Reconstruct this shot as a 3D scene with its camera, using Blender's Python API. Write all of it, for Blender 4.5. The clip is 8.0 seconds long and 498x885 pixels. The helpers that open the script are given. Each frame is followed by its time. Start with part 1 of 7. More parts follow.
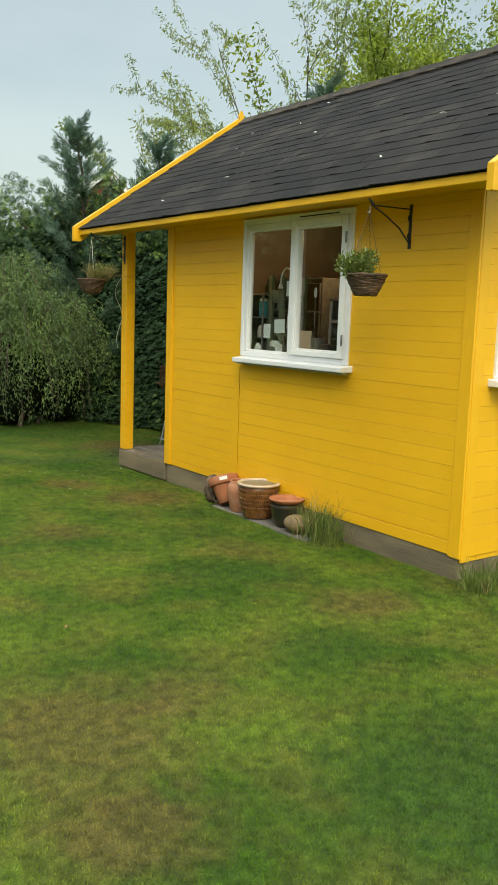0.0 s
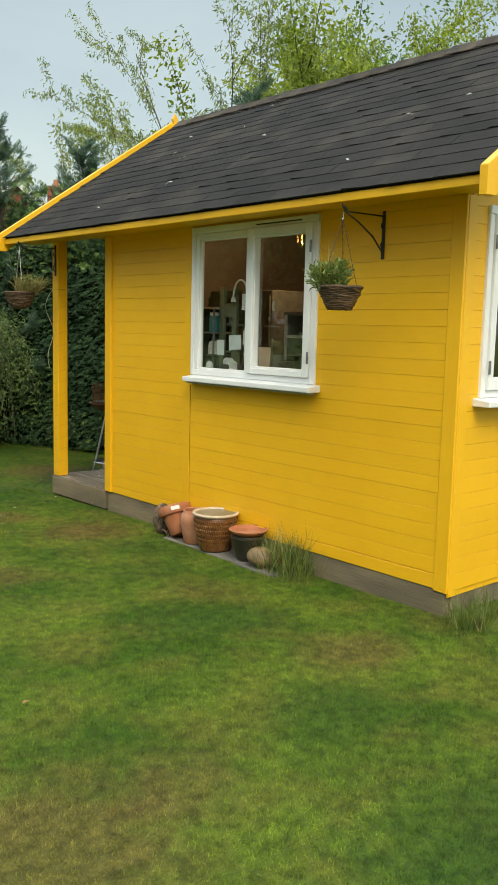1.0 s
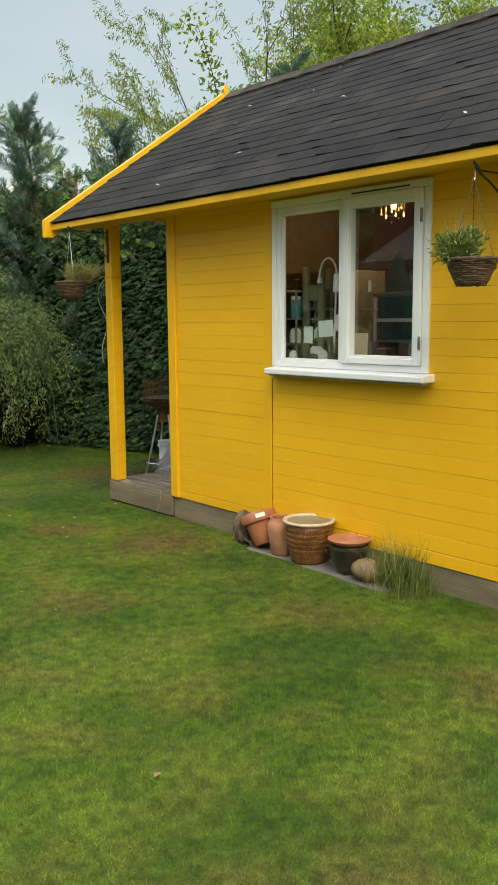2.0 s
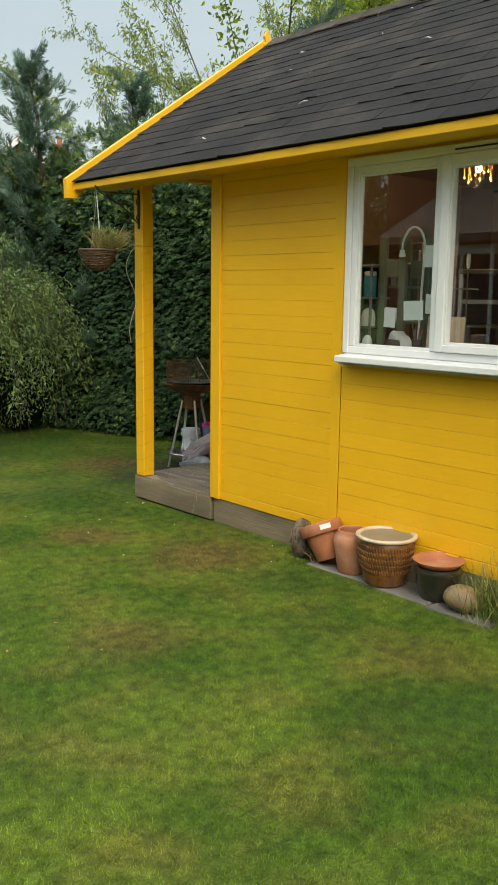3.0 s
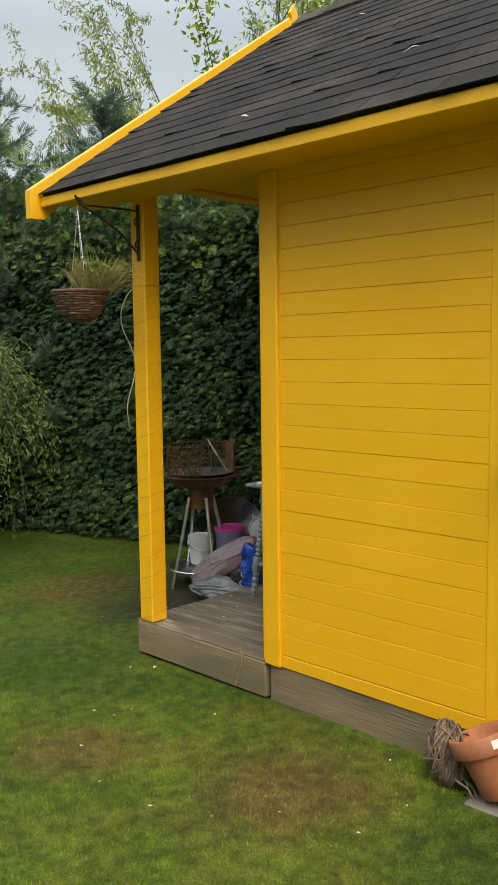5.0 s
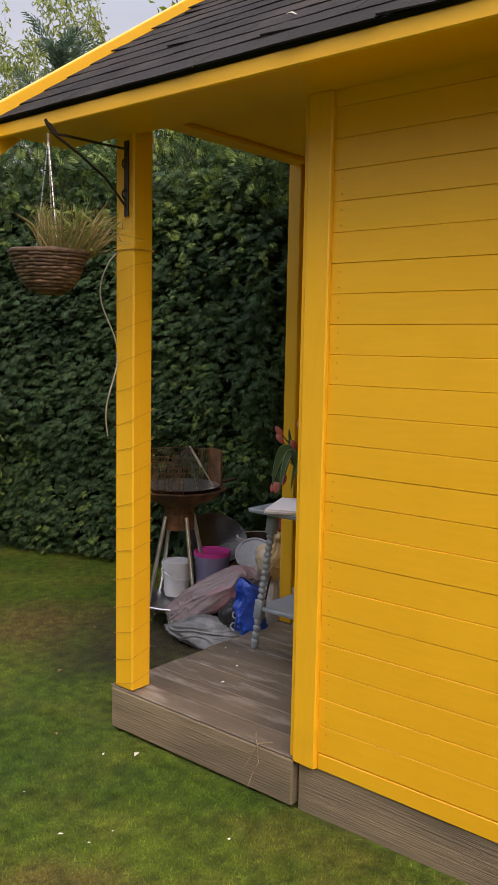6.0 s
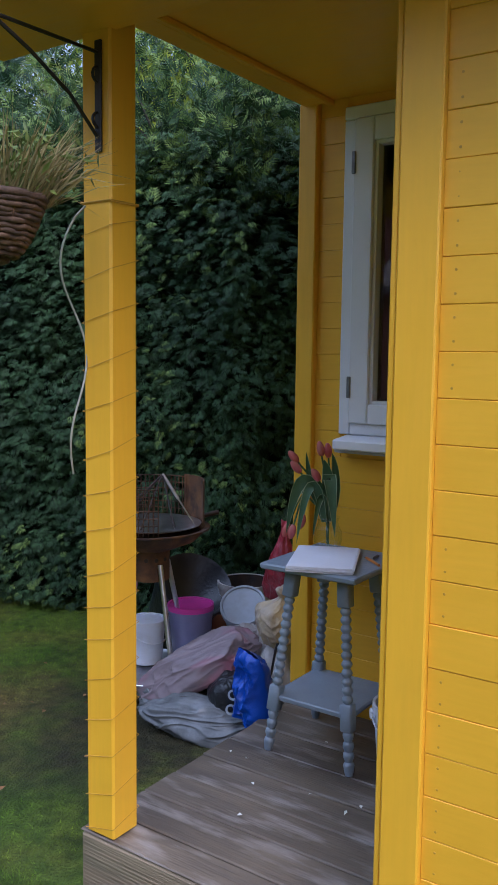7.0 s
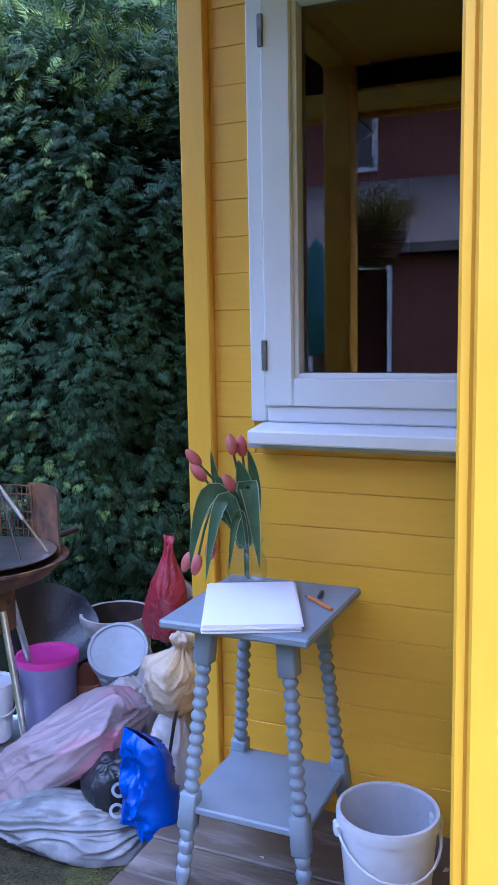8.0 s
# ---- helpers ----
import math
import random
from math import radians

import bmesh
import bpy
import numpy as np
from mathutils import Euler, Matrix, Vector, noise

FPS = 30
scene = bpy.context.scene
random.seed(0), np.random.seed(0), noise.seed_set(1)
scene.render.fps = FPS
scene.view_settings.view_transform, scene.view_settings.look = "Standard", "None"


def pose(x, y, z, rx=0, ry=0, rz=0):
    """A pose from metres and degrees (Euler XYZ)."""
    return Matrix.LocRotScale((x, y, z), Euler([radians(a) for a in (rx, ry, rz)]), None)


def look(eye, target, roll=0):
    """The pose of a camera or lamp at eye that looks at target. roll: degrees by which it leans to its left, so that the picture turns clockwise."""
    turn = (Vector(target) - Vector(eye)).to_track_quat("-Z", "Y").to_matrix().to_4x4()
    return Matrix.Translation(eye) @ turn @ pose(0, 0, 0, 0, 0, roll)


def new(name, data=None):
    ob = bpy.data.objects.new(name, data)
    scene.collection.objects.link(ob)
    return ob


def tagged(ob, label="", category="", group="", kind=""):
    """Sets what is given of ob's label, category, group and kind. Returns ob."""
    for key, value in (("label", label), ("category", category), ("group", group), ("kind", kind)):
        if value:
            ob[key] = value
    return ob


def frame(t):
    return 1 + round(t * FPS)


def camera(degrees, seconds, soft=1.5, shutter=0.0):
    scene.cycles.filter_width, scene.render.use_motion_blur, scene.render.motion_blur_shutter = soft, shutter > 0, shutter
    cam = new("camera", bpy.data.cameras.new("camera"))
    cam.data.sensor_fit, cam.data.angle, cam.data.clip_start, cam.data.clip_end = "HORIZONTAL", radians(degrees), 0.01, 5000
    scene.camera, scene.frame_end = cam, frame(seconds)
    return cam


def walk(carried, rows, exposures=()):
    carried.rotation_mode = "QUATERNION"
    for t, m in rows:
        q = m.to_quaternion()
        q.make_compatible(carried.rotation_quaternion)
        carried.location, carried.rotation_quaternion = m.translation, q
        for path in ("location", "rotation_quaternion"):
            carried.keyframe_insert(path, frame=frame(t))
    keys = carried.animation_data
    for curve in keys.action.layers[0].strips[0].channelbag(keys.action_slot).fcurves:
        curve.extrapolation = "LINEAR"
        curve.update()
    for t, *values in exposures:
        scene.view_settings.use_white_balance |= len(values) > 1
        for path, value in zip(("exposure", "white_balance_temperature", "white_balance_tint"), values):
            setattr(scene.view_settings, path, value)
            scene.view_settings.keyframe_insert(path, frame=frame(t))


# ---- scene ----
cam = camera(32.6, 8.0)
PATH = [
    (0, (0.395, 0.589, 1.487), (1.564, 2.185, 1.195), 1.9),
    (0.5, (0.456, 0.851, 1.494), (1.656, 2.424, 1.204), 3.5),
    (1, (0.466, 1.182, 1.51), (1.795, 2.654, 1.249), 1.4),
    (1.5, (0.526, 1.576, 1.487), (1.85, 3.053, 1.227), -1.8),
    (2, (0.514, 2.004, 1.484), (1.818, 3.493, 1.198), -0.4),
    (2.2, (0.531, 2.196, 1.503), (1.833, 3.682, 1.192), -0.5),
    (3.3, (0.815, 3.2, 1.481), (2.179, 4.625, 1.154), 2.1),
    (3.5, (0.906, 3.386, 1.459), (2.305, 4.789, 1.187), 2.5),
    (4, (1.178, 3.816, 1.424), (2.545, 5.261, 1.22), 0.0),
    (4.2, (1.257, 4.006, 1.455), (2.615, 5.46, 1.243), 0.2),
    (5.3, (1.849, 5.064, 1.482), (3.304, 6.422, 1.286), -0.2),
    (5.5, (1.941, 5.247, 1.479), (3.401, 6.597, 1.262), 1.5),
    (6, (2.19, 5.704, 1.486), (3.713, 6.98, 1.261), 1.1),
    (6.5, (2.49, 6.105, 1.465), (4.055, 7.332, 1.25), -1.1),
    (7, (2.77, 6.549, 1.457), (4.4, 7.688, 1.248), 0.7),
    (7.5, (3.116, 6.867, 1.424), (4.862, 7.816, 1.196), -0.5),
    (7.7, (3.256, 6.985, 1.429), (5.017, 7.905, 1.191), -2.0),
    (8, (3.458, 7.155, 1.407), (5.27, 7.958, 1.143), -1.0),
]
walk(cam, [(t, look(eye, target, roll)) for t, eye, target, roll in PATH],
     exposures=[(0.0, 0.44, 7900, 4), (3.5, 0.43, 8000, 8), (5.5, 0.42, 8200, 18), (6.0, 0.40, 8100, 28), (6.5, 0.42, 6600, 27), (7.0, 0.42, 5650, 27), (7.5, 1.14, 4650, 29), (8.0, 1.64, 4850, 37)])

# ---------------------------------------------------------------- light
world = bpy.data.worlds.new("world")
scene.world = world
world.use_nodes = True
wn, wl = world.node_tree.nodes, world.node_tree.links
wn.clear()
SUN_EL, SUN_AZ = 49.0, 211.0          # degrees; azimuth clockwise from +y
sky = wn.new("ShaderNodeTexSky")
sky.sky_type = "NISHITA"
sky.sun_disc = False
sky.sun_elevation, sky.sun_rotation = radians(SUN_EL), radians(SUN_AZ)
sky.air_density, sky.dust_density = 1.2, 3.0
skybg = wn.new("ShaderNodeBackground")
skybg.inputs[1].default_value = 0.06
wl.new(sky.outputs[0], skybg.inputs[0])
wtc = wn.new("ShaderNodeTexCoord")
wmap = wn.new("ShaderNodeMapping")
wmap.inputs["Scale"].default_value = (1.0, 1.0, 3.2)
wl.new(wtc.outputs["Generated"], wmap.inputs[0])
cloud = wn.new("ShaderNodeTexNoise")
cloud.inputs["Scale"].default_value, cloud.inputs["Detail"].default_value = 1.7, 5.0
wl.new(wmap.outputs[0], cloud.inputs[0])
cramp = wn.new("ShaderNodeValToRGB")
cramp.color_ramp.elements[0].position, cramp.color_ramp.elements[0].color = 0.33, (0.34, 0.46, 0.60, 1)
cramp.color_ramp.elements[1].position, cramp.color_ramp.elements[1].color = 0.66, (0.56, 0.68, 0.80, 1)
wl.new(cloud.outputs[0], cramp.inputs[0])
# an overcast sky is brighter overhead than near the horizon
wsep = wn.new("ShaderNodeSeparateXYZ")
wl.new(wtc.outputs["Generated"], wsep.inputs[0])
wrise = wn.new("ShaderNodeMapRange")
wrise.inputs["From Min"].default_value, wrise.inputs["From Max"].default_value = 0.34, 0.68
wrise.inputs["To Min"].default_value, wrise.inputs["To Max"].default_value = 0.50, 2.15
wl.new(wsep.outputs["Z"], wrise.inputs["Value"])
cloudbg = wn.new("ShaderNodeBackground")
wl.new(cramp.outputs[0], cloudbg.inputs[0])
wl.new(wrise.outputs[0], cloudbg.inputs[1])
wadd = wn.new("ShaderNodeAddShader")
wout = wn.new("ShaderNodeOutputWorld")
wl.new(skybg.outputs[0], wadd.inputs[0])
wl.new(cloudbg.outputs[0], wadd.inputs[1])
wl.new(wadd.outputs[0], wout.inputs[0])

sun_data = bpy.data.lights.new("sun", "SUN")
sun_data.energy, sun_data.angle, sun_data.color = 1.55, radians(35), (1.0, 0.95, 0.88)
sun = new("sun", sun_data)
_a, _e = radians(SUN_AZ), radians(SUN_EL)
_d = Vector((math.sin(_a) * math.cos(_e), math.cos(_a) * math.cos(_e), math.sin(_e)))
sun.matrix_world = look(_d * 30, (0, 0, 0))


# ---------------------------------------------------------------- materials
def nodes_of(name):
    m = bpy.data.materials.new(name)
    m.use_nodes = True
    nt = m.node_tree
    return m, nt, nt.nodes["Principled BSDF"]


def col4(c):
    return (c[0], c[1], c[2], 1.0)


def mixcol(nt, kind, fac, a, b):
    n = nt.nodes.new("ShaderNodeMix")
    n.data_type, n.blend_type = "RGBA", kind
    for sock, v in ((n.inputs[0], fac), (n.inputs[6], a), (n.inputs[7], b)):
        if isinstance(v, (int, float)):
            sock.default_value = v
        elif isinstance(v, tuple):
            sock.default_value = col4(v)
        else:
            nt.links.new(v, sock)
    return n.outputs[2]


def noise_tex(nt, scale, detail=4.0, stretch=(1, 1, 1), lo=0.35, hi=0.65, coord="world"):
    if coord == "world":
        src = nt.nodes.new("ShaderNodeNewGeometry").outputs["Position"]
    else:
        src = nt.nodes.new("ShaderNodeTexCoord").outputs["Object"]
    mp = nt.nodes.new("ShaderNodeMapping")
    mp.inputs["Scale"].default_value = stretch
    nt.links.new(src, mp.inputs[0])
    n = nt.nodes.new("ShaderNodeTexNoise")
    n.inputs["Scale"].default_value, n.inputs["Detail"].default_value = scale, detail
    nt.links.new(mp.outputs[0], n.inputs[0])
    r = nt.nodes.new("ShaderNodeMapRange")
    r.inputs["From Min"].default_value, r.inputs["From Max"].default_value = lo, hi
    nt.links.new(n.outputs[0], r.inputs["Value"])
    return r.outputs[0]


def surf(name, col, col2=None, scale=6.0, fine=90.0, rough=0.6, bump=0.15, depth=0.004, metal=0.0, stretch=(1, 1, 1),
         finestretch=(1, 1, 1), objrand=0.0, island=0.0, spec=0.5, coord="world", stain=None, stain_scale=2.0, stain_amount=0.5,
         finemix=0.25, translucent=0.0, coat=0.0, alpha=1.0):
    """A painted, wooden, clay or leafy surface: two colours in broad patches, fine grain, relief."""
    m, nt, b = nodes_of(name)
    col2 = col2 or tuple(c * 0.7 for c in col)
    broad = noise_tex(nt, scale, 4.0, stretch, coord=coord)
    grain = noise_tex(nt, fine, 6.0, finestretch, 0.3, 0.7, coord)
    c = mixcol(nt, "MIX", broad, col2, col)
    c = mixcol(nt, "MULTIPLY", finemix, c, mixcol(nt, "MIX", grain, (0.45, 0.45, 0.45), (1, 1, 1)))
    if stain:
        s = noise_tex(nt, stain_scale, 7.0, stretch, 0.52, 0.72, coord)
        sm = nt.nodes.new("ShaderNodeMath")
        sm.operation, sm.inputs[1].default_value = "MULTIPLY", stain_amount
        nt.links.new(s, sm.inputs[0])
        c = mixcol(nt, "MIX", sm.outputs[0], c, stain)
    for amount, src in ((objrand, "obj"), (island, "island")):
        if amount:
            o = nt.nodes.new("ShaderNodeObjectInfo").outputs["Random"] if src == "obj" else nt.nodes.new("ShaderNodeNewGeometry").outputs["Random Per Island"]
            mr = nt.nodes.new("ShaderNodeMapRange")
            mr.inputs["To Min"].default_value, mr.inputs["To Max"].default_value = 1 - amount, 1 + amount
            nt.links.new(o, mr.inputs["Value"])
            cx = nt.nodes.new("ShaderNodeVectorMath")
            cx.operation = "SCALE"
            nt.links.new(c, cx.inputs[0])
            nt.links.new(mr.outputs[0], cx.inputs["Scale"])
            c = cx.outputs[0]
    nt.links.new(c, b.inputs["Base Color"])
    rv = 0.08 if rough > 0.35 else 0.015
    rr = nt.nodes.new("ShaderNodeMapRange")
    rr.inputs["To Min"].default_value, rr.inputs["To Max"].default_value = max(0.02, rough - rv), min(1, rough + rv)
    nt.links.new(grain, rr.inputs["Value"])
    nt.links.new(rr.outputs[0], b.inputs["Roughness"])
    b.inputs["Metallic"].default_value = metal
    b.inputs["Specular IOR Level"].default_value = spec
    b.inputs["Coat Weight"].default_value = coat
    b.inputs["Alpha"].default_value = alpha
    if bump:
        bp = nt.nodes.new("ShaderNodeBump")
        bp.inputs["Strength"].default_value, bp.inputs["Distance"].default_value = bump, depth
        nt.links.new(grain, bp.inputs["Height"])
        nt.links.new(bp.outputs[0], b.inputs["Normal"])
    if translucent:
        tr = nt.nodes.new("ShaderNodeBsdfTranslucent")
        nt.links.new(c, tr.inputs[0])
        mx = nt.nodes.new("ShaderNodeMixShader")
        mx.inputs[0].default_value = translucent
        out = nt.nodes["Material Output"]
        nt.links.new(b.outputs[0], mx.inputs[1])
        nt.links.new(tr.outputs[0], mx.inputs[2])
        nt.links.new(mx.outputs[0], out.inputs[0])
    return m


def pane_glass(name, tint=(0.90, 0.93, 0.93), gloss=0.09):
    m, nt, b = nodes_of(name)
    nt.nodes.remove(b)
    t = nt.nodes.new("ShaderNodeBsdfTransparent")
    t.inputs[0].default_value = col4(tint)
    g = nt.nodes.new("ShaderNodeBsdfGlossy")
    g.inputs["Roughness"].default_value = 0.01
    lw = nt.nodes.new("ShaderNodeLayerWeight")
    pw = nt.nodes.new("ShaderNodeMath")
    pw.operation, pw.inputs[1].default_value = "POWER", 4.0
    nt.links.new(lw.outputs["Facing"], pw.inputs[0])
    f = nt.nodes.new("ShaderNodeMapRange")
    f.inputs["To Min"].default_value, f.inputs["To Max"].default_value = gloss, 0.9
    nt.links.new(pw.outputs[0], f.inputs["Value"])
    mx = nt.nodes.new("ShaderNodeMixShader")
    nt.links.new(f.outputs[0], mx.inputs[0])
    nt.links.new(t.outputs[0], mx.inputs[1])
    nt.links.new(g.outputs[0], mx.inputs[2])
    nt.links.new(mx.outputs[0], nt.nodes["Material Output"].inputs[0])
    return m


def glow(name, colour, strength):
    m, nt, b = nodes_of(name)
    b.inputs["Emission Color"].default_value = col4(colour)
    b.inputs["Emission Strength"].default_value = strength
    return m


YEL, YEL2 = (0.87, 0.472, 0.024), (0.83, 0.437, 0.021)
yellow = surf("yellow_paint", YEL, YEL2, 1.6, 70, 0.42, 0.12, 0.0015, finestretch=(1, 0.12, 1), finemix=0.10, objrand=0.025, stain=(0.62, 0.34, 0.01), stain_scale=5, stain_amount=0.12)
yellow_up = surf("yellow_paint_post", YEL, YEL2, 1.6, 70, 0.42, 0.14, 0.0015, finestretch=(1, 1, 0.1), finemix=0.10, stain=(0.60, 0.36, 0.03), stain_scale=6, stain_amount=0.15)
nail_paint = surf("painted_nail", (0.62, 0.33, 0.03), (0.50, 0.26, 0.03), 30, 90, 0.5, 0.1, 0.0005)
white = surf("white_gloss_paint", (0.80, 0.81, 0.81), (0.74, 0.76, 0.77), 3, 60, 0.3, 0.02, 0.0005, finemix=0.02)
shingle_mat = surf("mineral_felt_shingle", (0.027, 0.0235, 0.0215), (0.015, 0.0138, 0.0138), 1.3, 320, 0.9, 0.5, 0.003, finemix=0.5, objrand=0.28, island=0.05, spec=0.25, stain=(0.055, 0.045, 0.037), stain_scale=2.6, stain_amount=0.6)
ridge_mat = surf("weathered_ridge_felt", (0.105, 0.085, 0.065), (0.05, 0.045, 0.042), 7, 200, 0.95, 0.6, 0.004, finemix=0.5, objrand=0.25, spec=0.2)
deckwood = surf("weathered_deck_wood", (0.180, 0.142, 0.098), (0.085, 0.068, 0.050), 2.2, 42, 0.55, 0.35, 0.003, stretch=(3, 0.7, 3), finestretch=(3, 0.22, 3), finemix=0.42, objrand=0.18, stain=(0.33, 0.30, 0.27), stain_scale=6.5, stain_amount=0.70)
plinthwood = surf("weathered_plinth_timber", (0.270, 0.212, 0.130), (0.160, 0.128, 0.084), 2.5, 60, 0.8, 0.6, 0.003, stretch=(3, 0.6, 3), finestretch=(4, 0.08, 4), finemix=0.55, stain=(0.10, 0.11, 0.06), stain_scale=3, stain_amount=0.4)
iron = surf("black_painted_iron", (0.022, 0.021, 0.022), (0.035, 0.028, 0.024), 20, 150, 0.45, 0.2, 0.001, metal=0.3)
wicker = surf("brown_wicker", (0.185, 0.105, 0.062), (0.085, 0.052, 0.034), 30, 220, 0.75, 0.5, 0.002, island=0.35, finemix=0.5)
vine = surf("grey_brown_vine", (0.26, 0.19, 0.13), (0.13, 0.095, 0.07), 24, 160, 0.85, 0.5, 0.002, island=0.35, finemix=0.5)
terracotta = surf("terracotta", (0.46, 0.17, 0.075), (0.36, 0.125, 0.06), 9, 120, 0.8, 0.25, 0.001, finemix=0.25, stain=(0.55, 0.36, 0.26), stain_scale=7, stain_amount=0.4)
terracotta2 = surf("pale_terracotta", (0.50, 0.22, 0.12), (0.42, 0.165, 0.085), 9, 120, 0.8, 0.25, 0.001, finemix=0.25, stain=(0.58, 0.40, 0.30), stain_scale=7, stain_amount=0.4)
glazed = surf("brown_glazed_stoneware", (0.235, 0.098, 0.030), (0.12, 0.048, 0.018), 16, 60, 0.28, 0.15, 0.002, finemix=0.25, coat=0.4)
cream = surf("cream_glaze", (0.62, 0.50, 0.37), (0.52, 0.40, 0.28), 12, 80, 0.35, 0.1, 0.001, finemix=0.15)
potwater = surf("dull_grey_pot_filling", (0.22, 0.20, 0.155), (0.18, 0.165, 0.13), 9, 50, 0.3, 0.05, 0.001, finemix=0.2)
darkglaze = surf("dark_green_black_glaze", (0.022, 0.024, 0.020), (0.045, 0.035, 0.022), 14, 60, 0.3, 0.2, 0.002, finemix=0.3, coat=0.3)
gourd = surf("brown_stoneware_mottled", (0.28, 0.19, 0.095), (0.16, 0.11, 0.06), 18, 90, 0.6, 0.3, 0.002, finemix=0.4)
slab = surf("old_stone_slab", (0.22, 0.20, 0.175), (0.13, 0.12, 0.105), 6, 110, 0.9, 0.5, 0.004, finemix=0.5, objrand=0.12, stain=(0.10, 0.12, 0.06), stain_scale=5, stain_amount=0.5)
greypaint = surf("grey_painted_wood", (0.225, 0.275, 0.315), (0.19, 0.24, 0.285), 5, 90, 0.45, 0.2, 0.0015, finemix=0.12, stain=(0.17, 0.19, 0.22), stain_scale=11, stain_amount=0.35)
paper = surf("white_paper", (0.80, 0.80, 0.84), (0.76, 0.76, 0.80), 8, 120, 0.85, 0.03, 0.0005, finemix=0.04)
card = surf("pale_card", (0.72, 0.75, 0.72), (0.66, 0.70, 0.68), 8, 90, 0.85, 0.03, 0.0005, finemix=0.08)
chrome = surf("dulled_chrome", (0.78, 0.78, 0.79), (0.60, 0.59, 0.58), 16, 90, 0.30, 0.05, 0.001, metal=1.0, finemix=0.2, stain=(0.30, 0.22, 0.16), stain_scale=18, stain_amount=0.25)
rust = surf("rusty_steel", (0.20, 0.095, 0.045), (0.085, 0.050, 0.034), 14, 120, 0.75, 0.4, 0.002, metal=0.45, finemix=0.4, stain=(0.34, 0.16, 0.05), stain_scale=12, stain_amount=0.6)
soot = surf("sooty_steel", (0.045, 0.038, 0.034), (0.085, 0.055, 0.040), 15, 100, 0.6, 0.3, 0.002, metal=0.4, finemix=0.4)
plastic_white = surf("white_plastic", (0.62, 0.66, 0.70), (0.56, 0.60, 0.65), 6, 60, 0.4, 0.05, 0.001, finemix=0.08, stain=(0.36, 0.34, 0.33), stain_scale=12, stain_amount=0.35)
bucket_dirt = surf("stained_bucket_inside", (0.50, 0.53, 0.57), (0.40, 0.41, 0.43), 8, 60, 0.5, 0.05, 0.001, finemix=0.15, stain=(0.16, 0.14, 0.13), stain_scale=9, stain_amount=0.95)
pink = surf("magenta_plastic_lid", (0.66, 0.050, 0.33), (0.56, 0.04, 0.28), 7, 60, 0.35, 0.05, 0.001, finemix=0.08)
clear_tub = surf("cloudy_tub_plastic", (0.22, 0.22, 0.36), (0.16, 0.16, 0.29), 8, 50, 0.35, 0.05, 0.001, finemix=0.1)
greylid = surf("pale_grey_plastic", (0.42, 0.47, 0.52), (0.35, 0.40, 0.45), 8, 60, 0.45, 0.05, 0.001, finemix=0.1, stain=(0.24, 0.24, 0.22), stain_scale=9, stain_amount=0.5)
bagpink = surf("pink_grey_bag_film", (0.34, 0.27, 0.285), (0.27, 0.22, 0.24), 9, 22, 0.3, 0.12, 0.006, finemix=0.12, coord="object", stretch=(0.5, 2.2, 2.2), stain=(0.50, 0.06, 0.14), stain_scale=3.2, stain_amount=0.75, translucent=0.15)
baggrey = surf("grey_clear_bag_film", (0.27, 0.29, 0.30), (0.13, 0.145, 0.15), 7, 26, 0.22, 0.25, 0.008, finemix=0.35, translucent=0.1)
bagblack = surf("black_bag_film", (0.020, 0.022, 0.026), (0.012, 0.013, 0.016), 12, 60, 0.3, 0.3, 0.004, finemix=0.2)
bagblue = surf("blue_bag_film", (0.006, 0.075, 0.46), (0.004, 0.05, 0.34), 8, 50, 0.32, 0.25, 0.004, finemix=0.2)
bagcream = surf("cream_bag_film", (0.62, 0.46, 0.24), (0.50, 0.42, 0.34), 9, 22, 0.35, 0.4, 0.010, finemix=0.2, translucent=0.15)
bagwhite = surf("white_bag_film", (0.60, 0.56, 0.52), (0.46, 0.43, 0.41), 9, 60, 0.35, 0.3, 0.004, finemix=0.2, translucent=0.15)
bagred = surf("red_net_bag", (0.46, 0.035, 0.055), (0.32, 0.025, 0.04), 18, 60, 0.35, 0.5, 0.006, finemix=0.35, stain=(0.52, 0.30, 0.32), stain_scale=14, stain_amount=0.4)
tulip_leaf = surf("tulip_leaf", (0.075, 0.165, 0.062), (0.050, 0.120, 0.055), 18, 90, 0.5, 0.2, 0.001, finestretch=(1, 1, 0.1), finemix=0.25, translucent=0.2)
tulip_edge = surf("pale_leaf_edge", (0.42, 0.50, 0.30), (0.34, 0.44, 0.24), 18, 90, 0.5, 0.1, 0.001)
tulip_petal = surf("coral_pink_petal", (0.62, 0.115, 0.135), (0.66, 0.22, 0.16), 22, 90, 0.45, 0.15, 0.001, finestretch=(1, 1, 0.15), finemix=0.25, translucent=0.2)
orange = surf("orange_pen", (0.62, 0.20, 0.03), (0.5, 0.15, 0.03), 20, 90, 0.4, 0.0)
rope = surf("old_twine", (0.36, 0.28, 0.17), (0.22, 0.17, 0.10), 40, 200, 0.9, 0.3, 0.001, island=0.2)
wire = surf("thin_ochre_wire", (0.62, 0.33, 0.03), (0.52, 0.28, 0.03), 30, 100, 0.6, 0.0)
cable_white = surf("pale_cable", (0.42, 0.42, 0.36), (0.30, 0.32, 0.26), 20, 100, 0.5, 0.0)
glass = pane_glass("window_glass")
jar_glass = pane_glass("jar_glass", (0.93, 0.96, 0.95), 0.06)
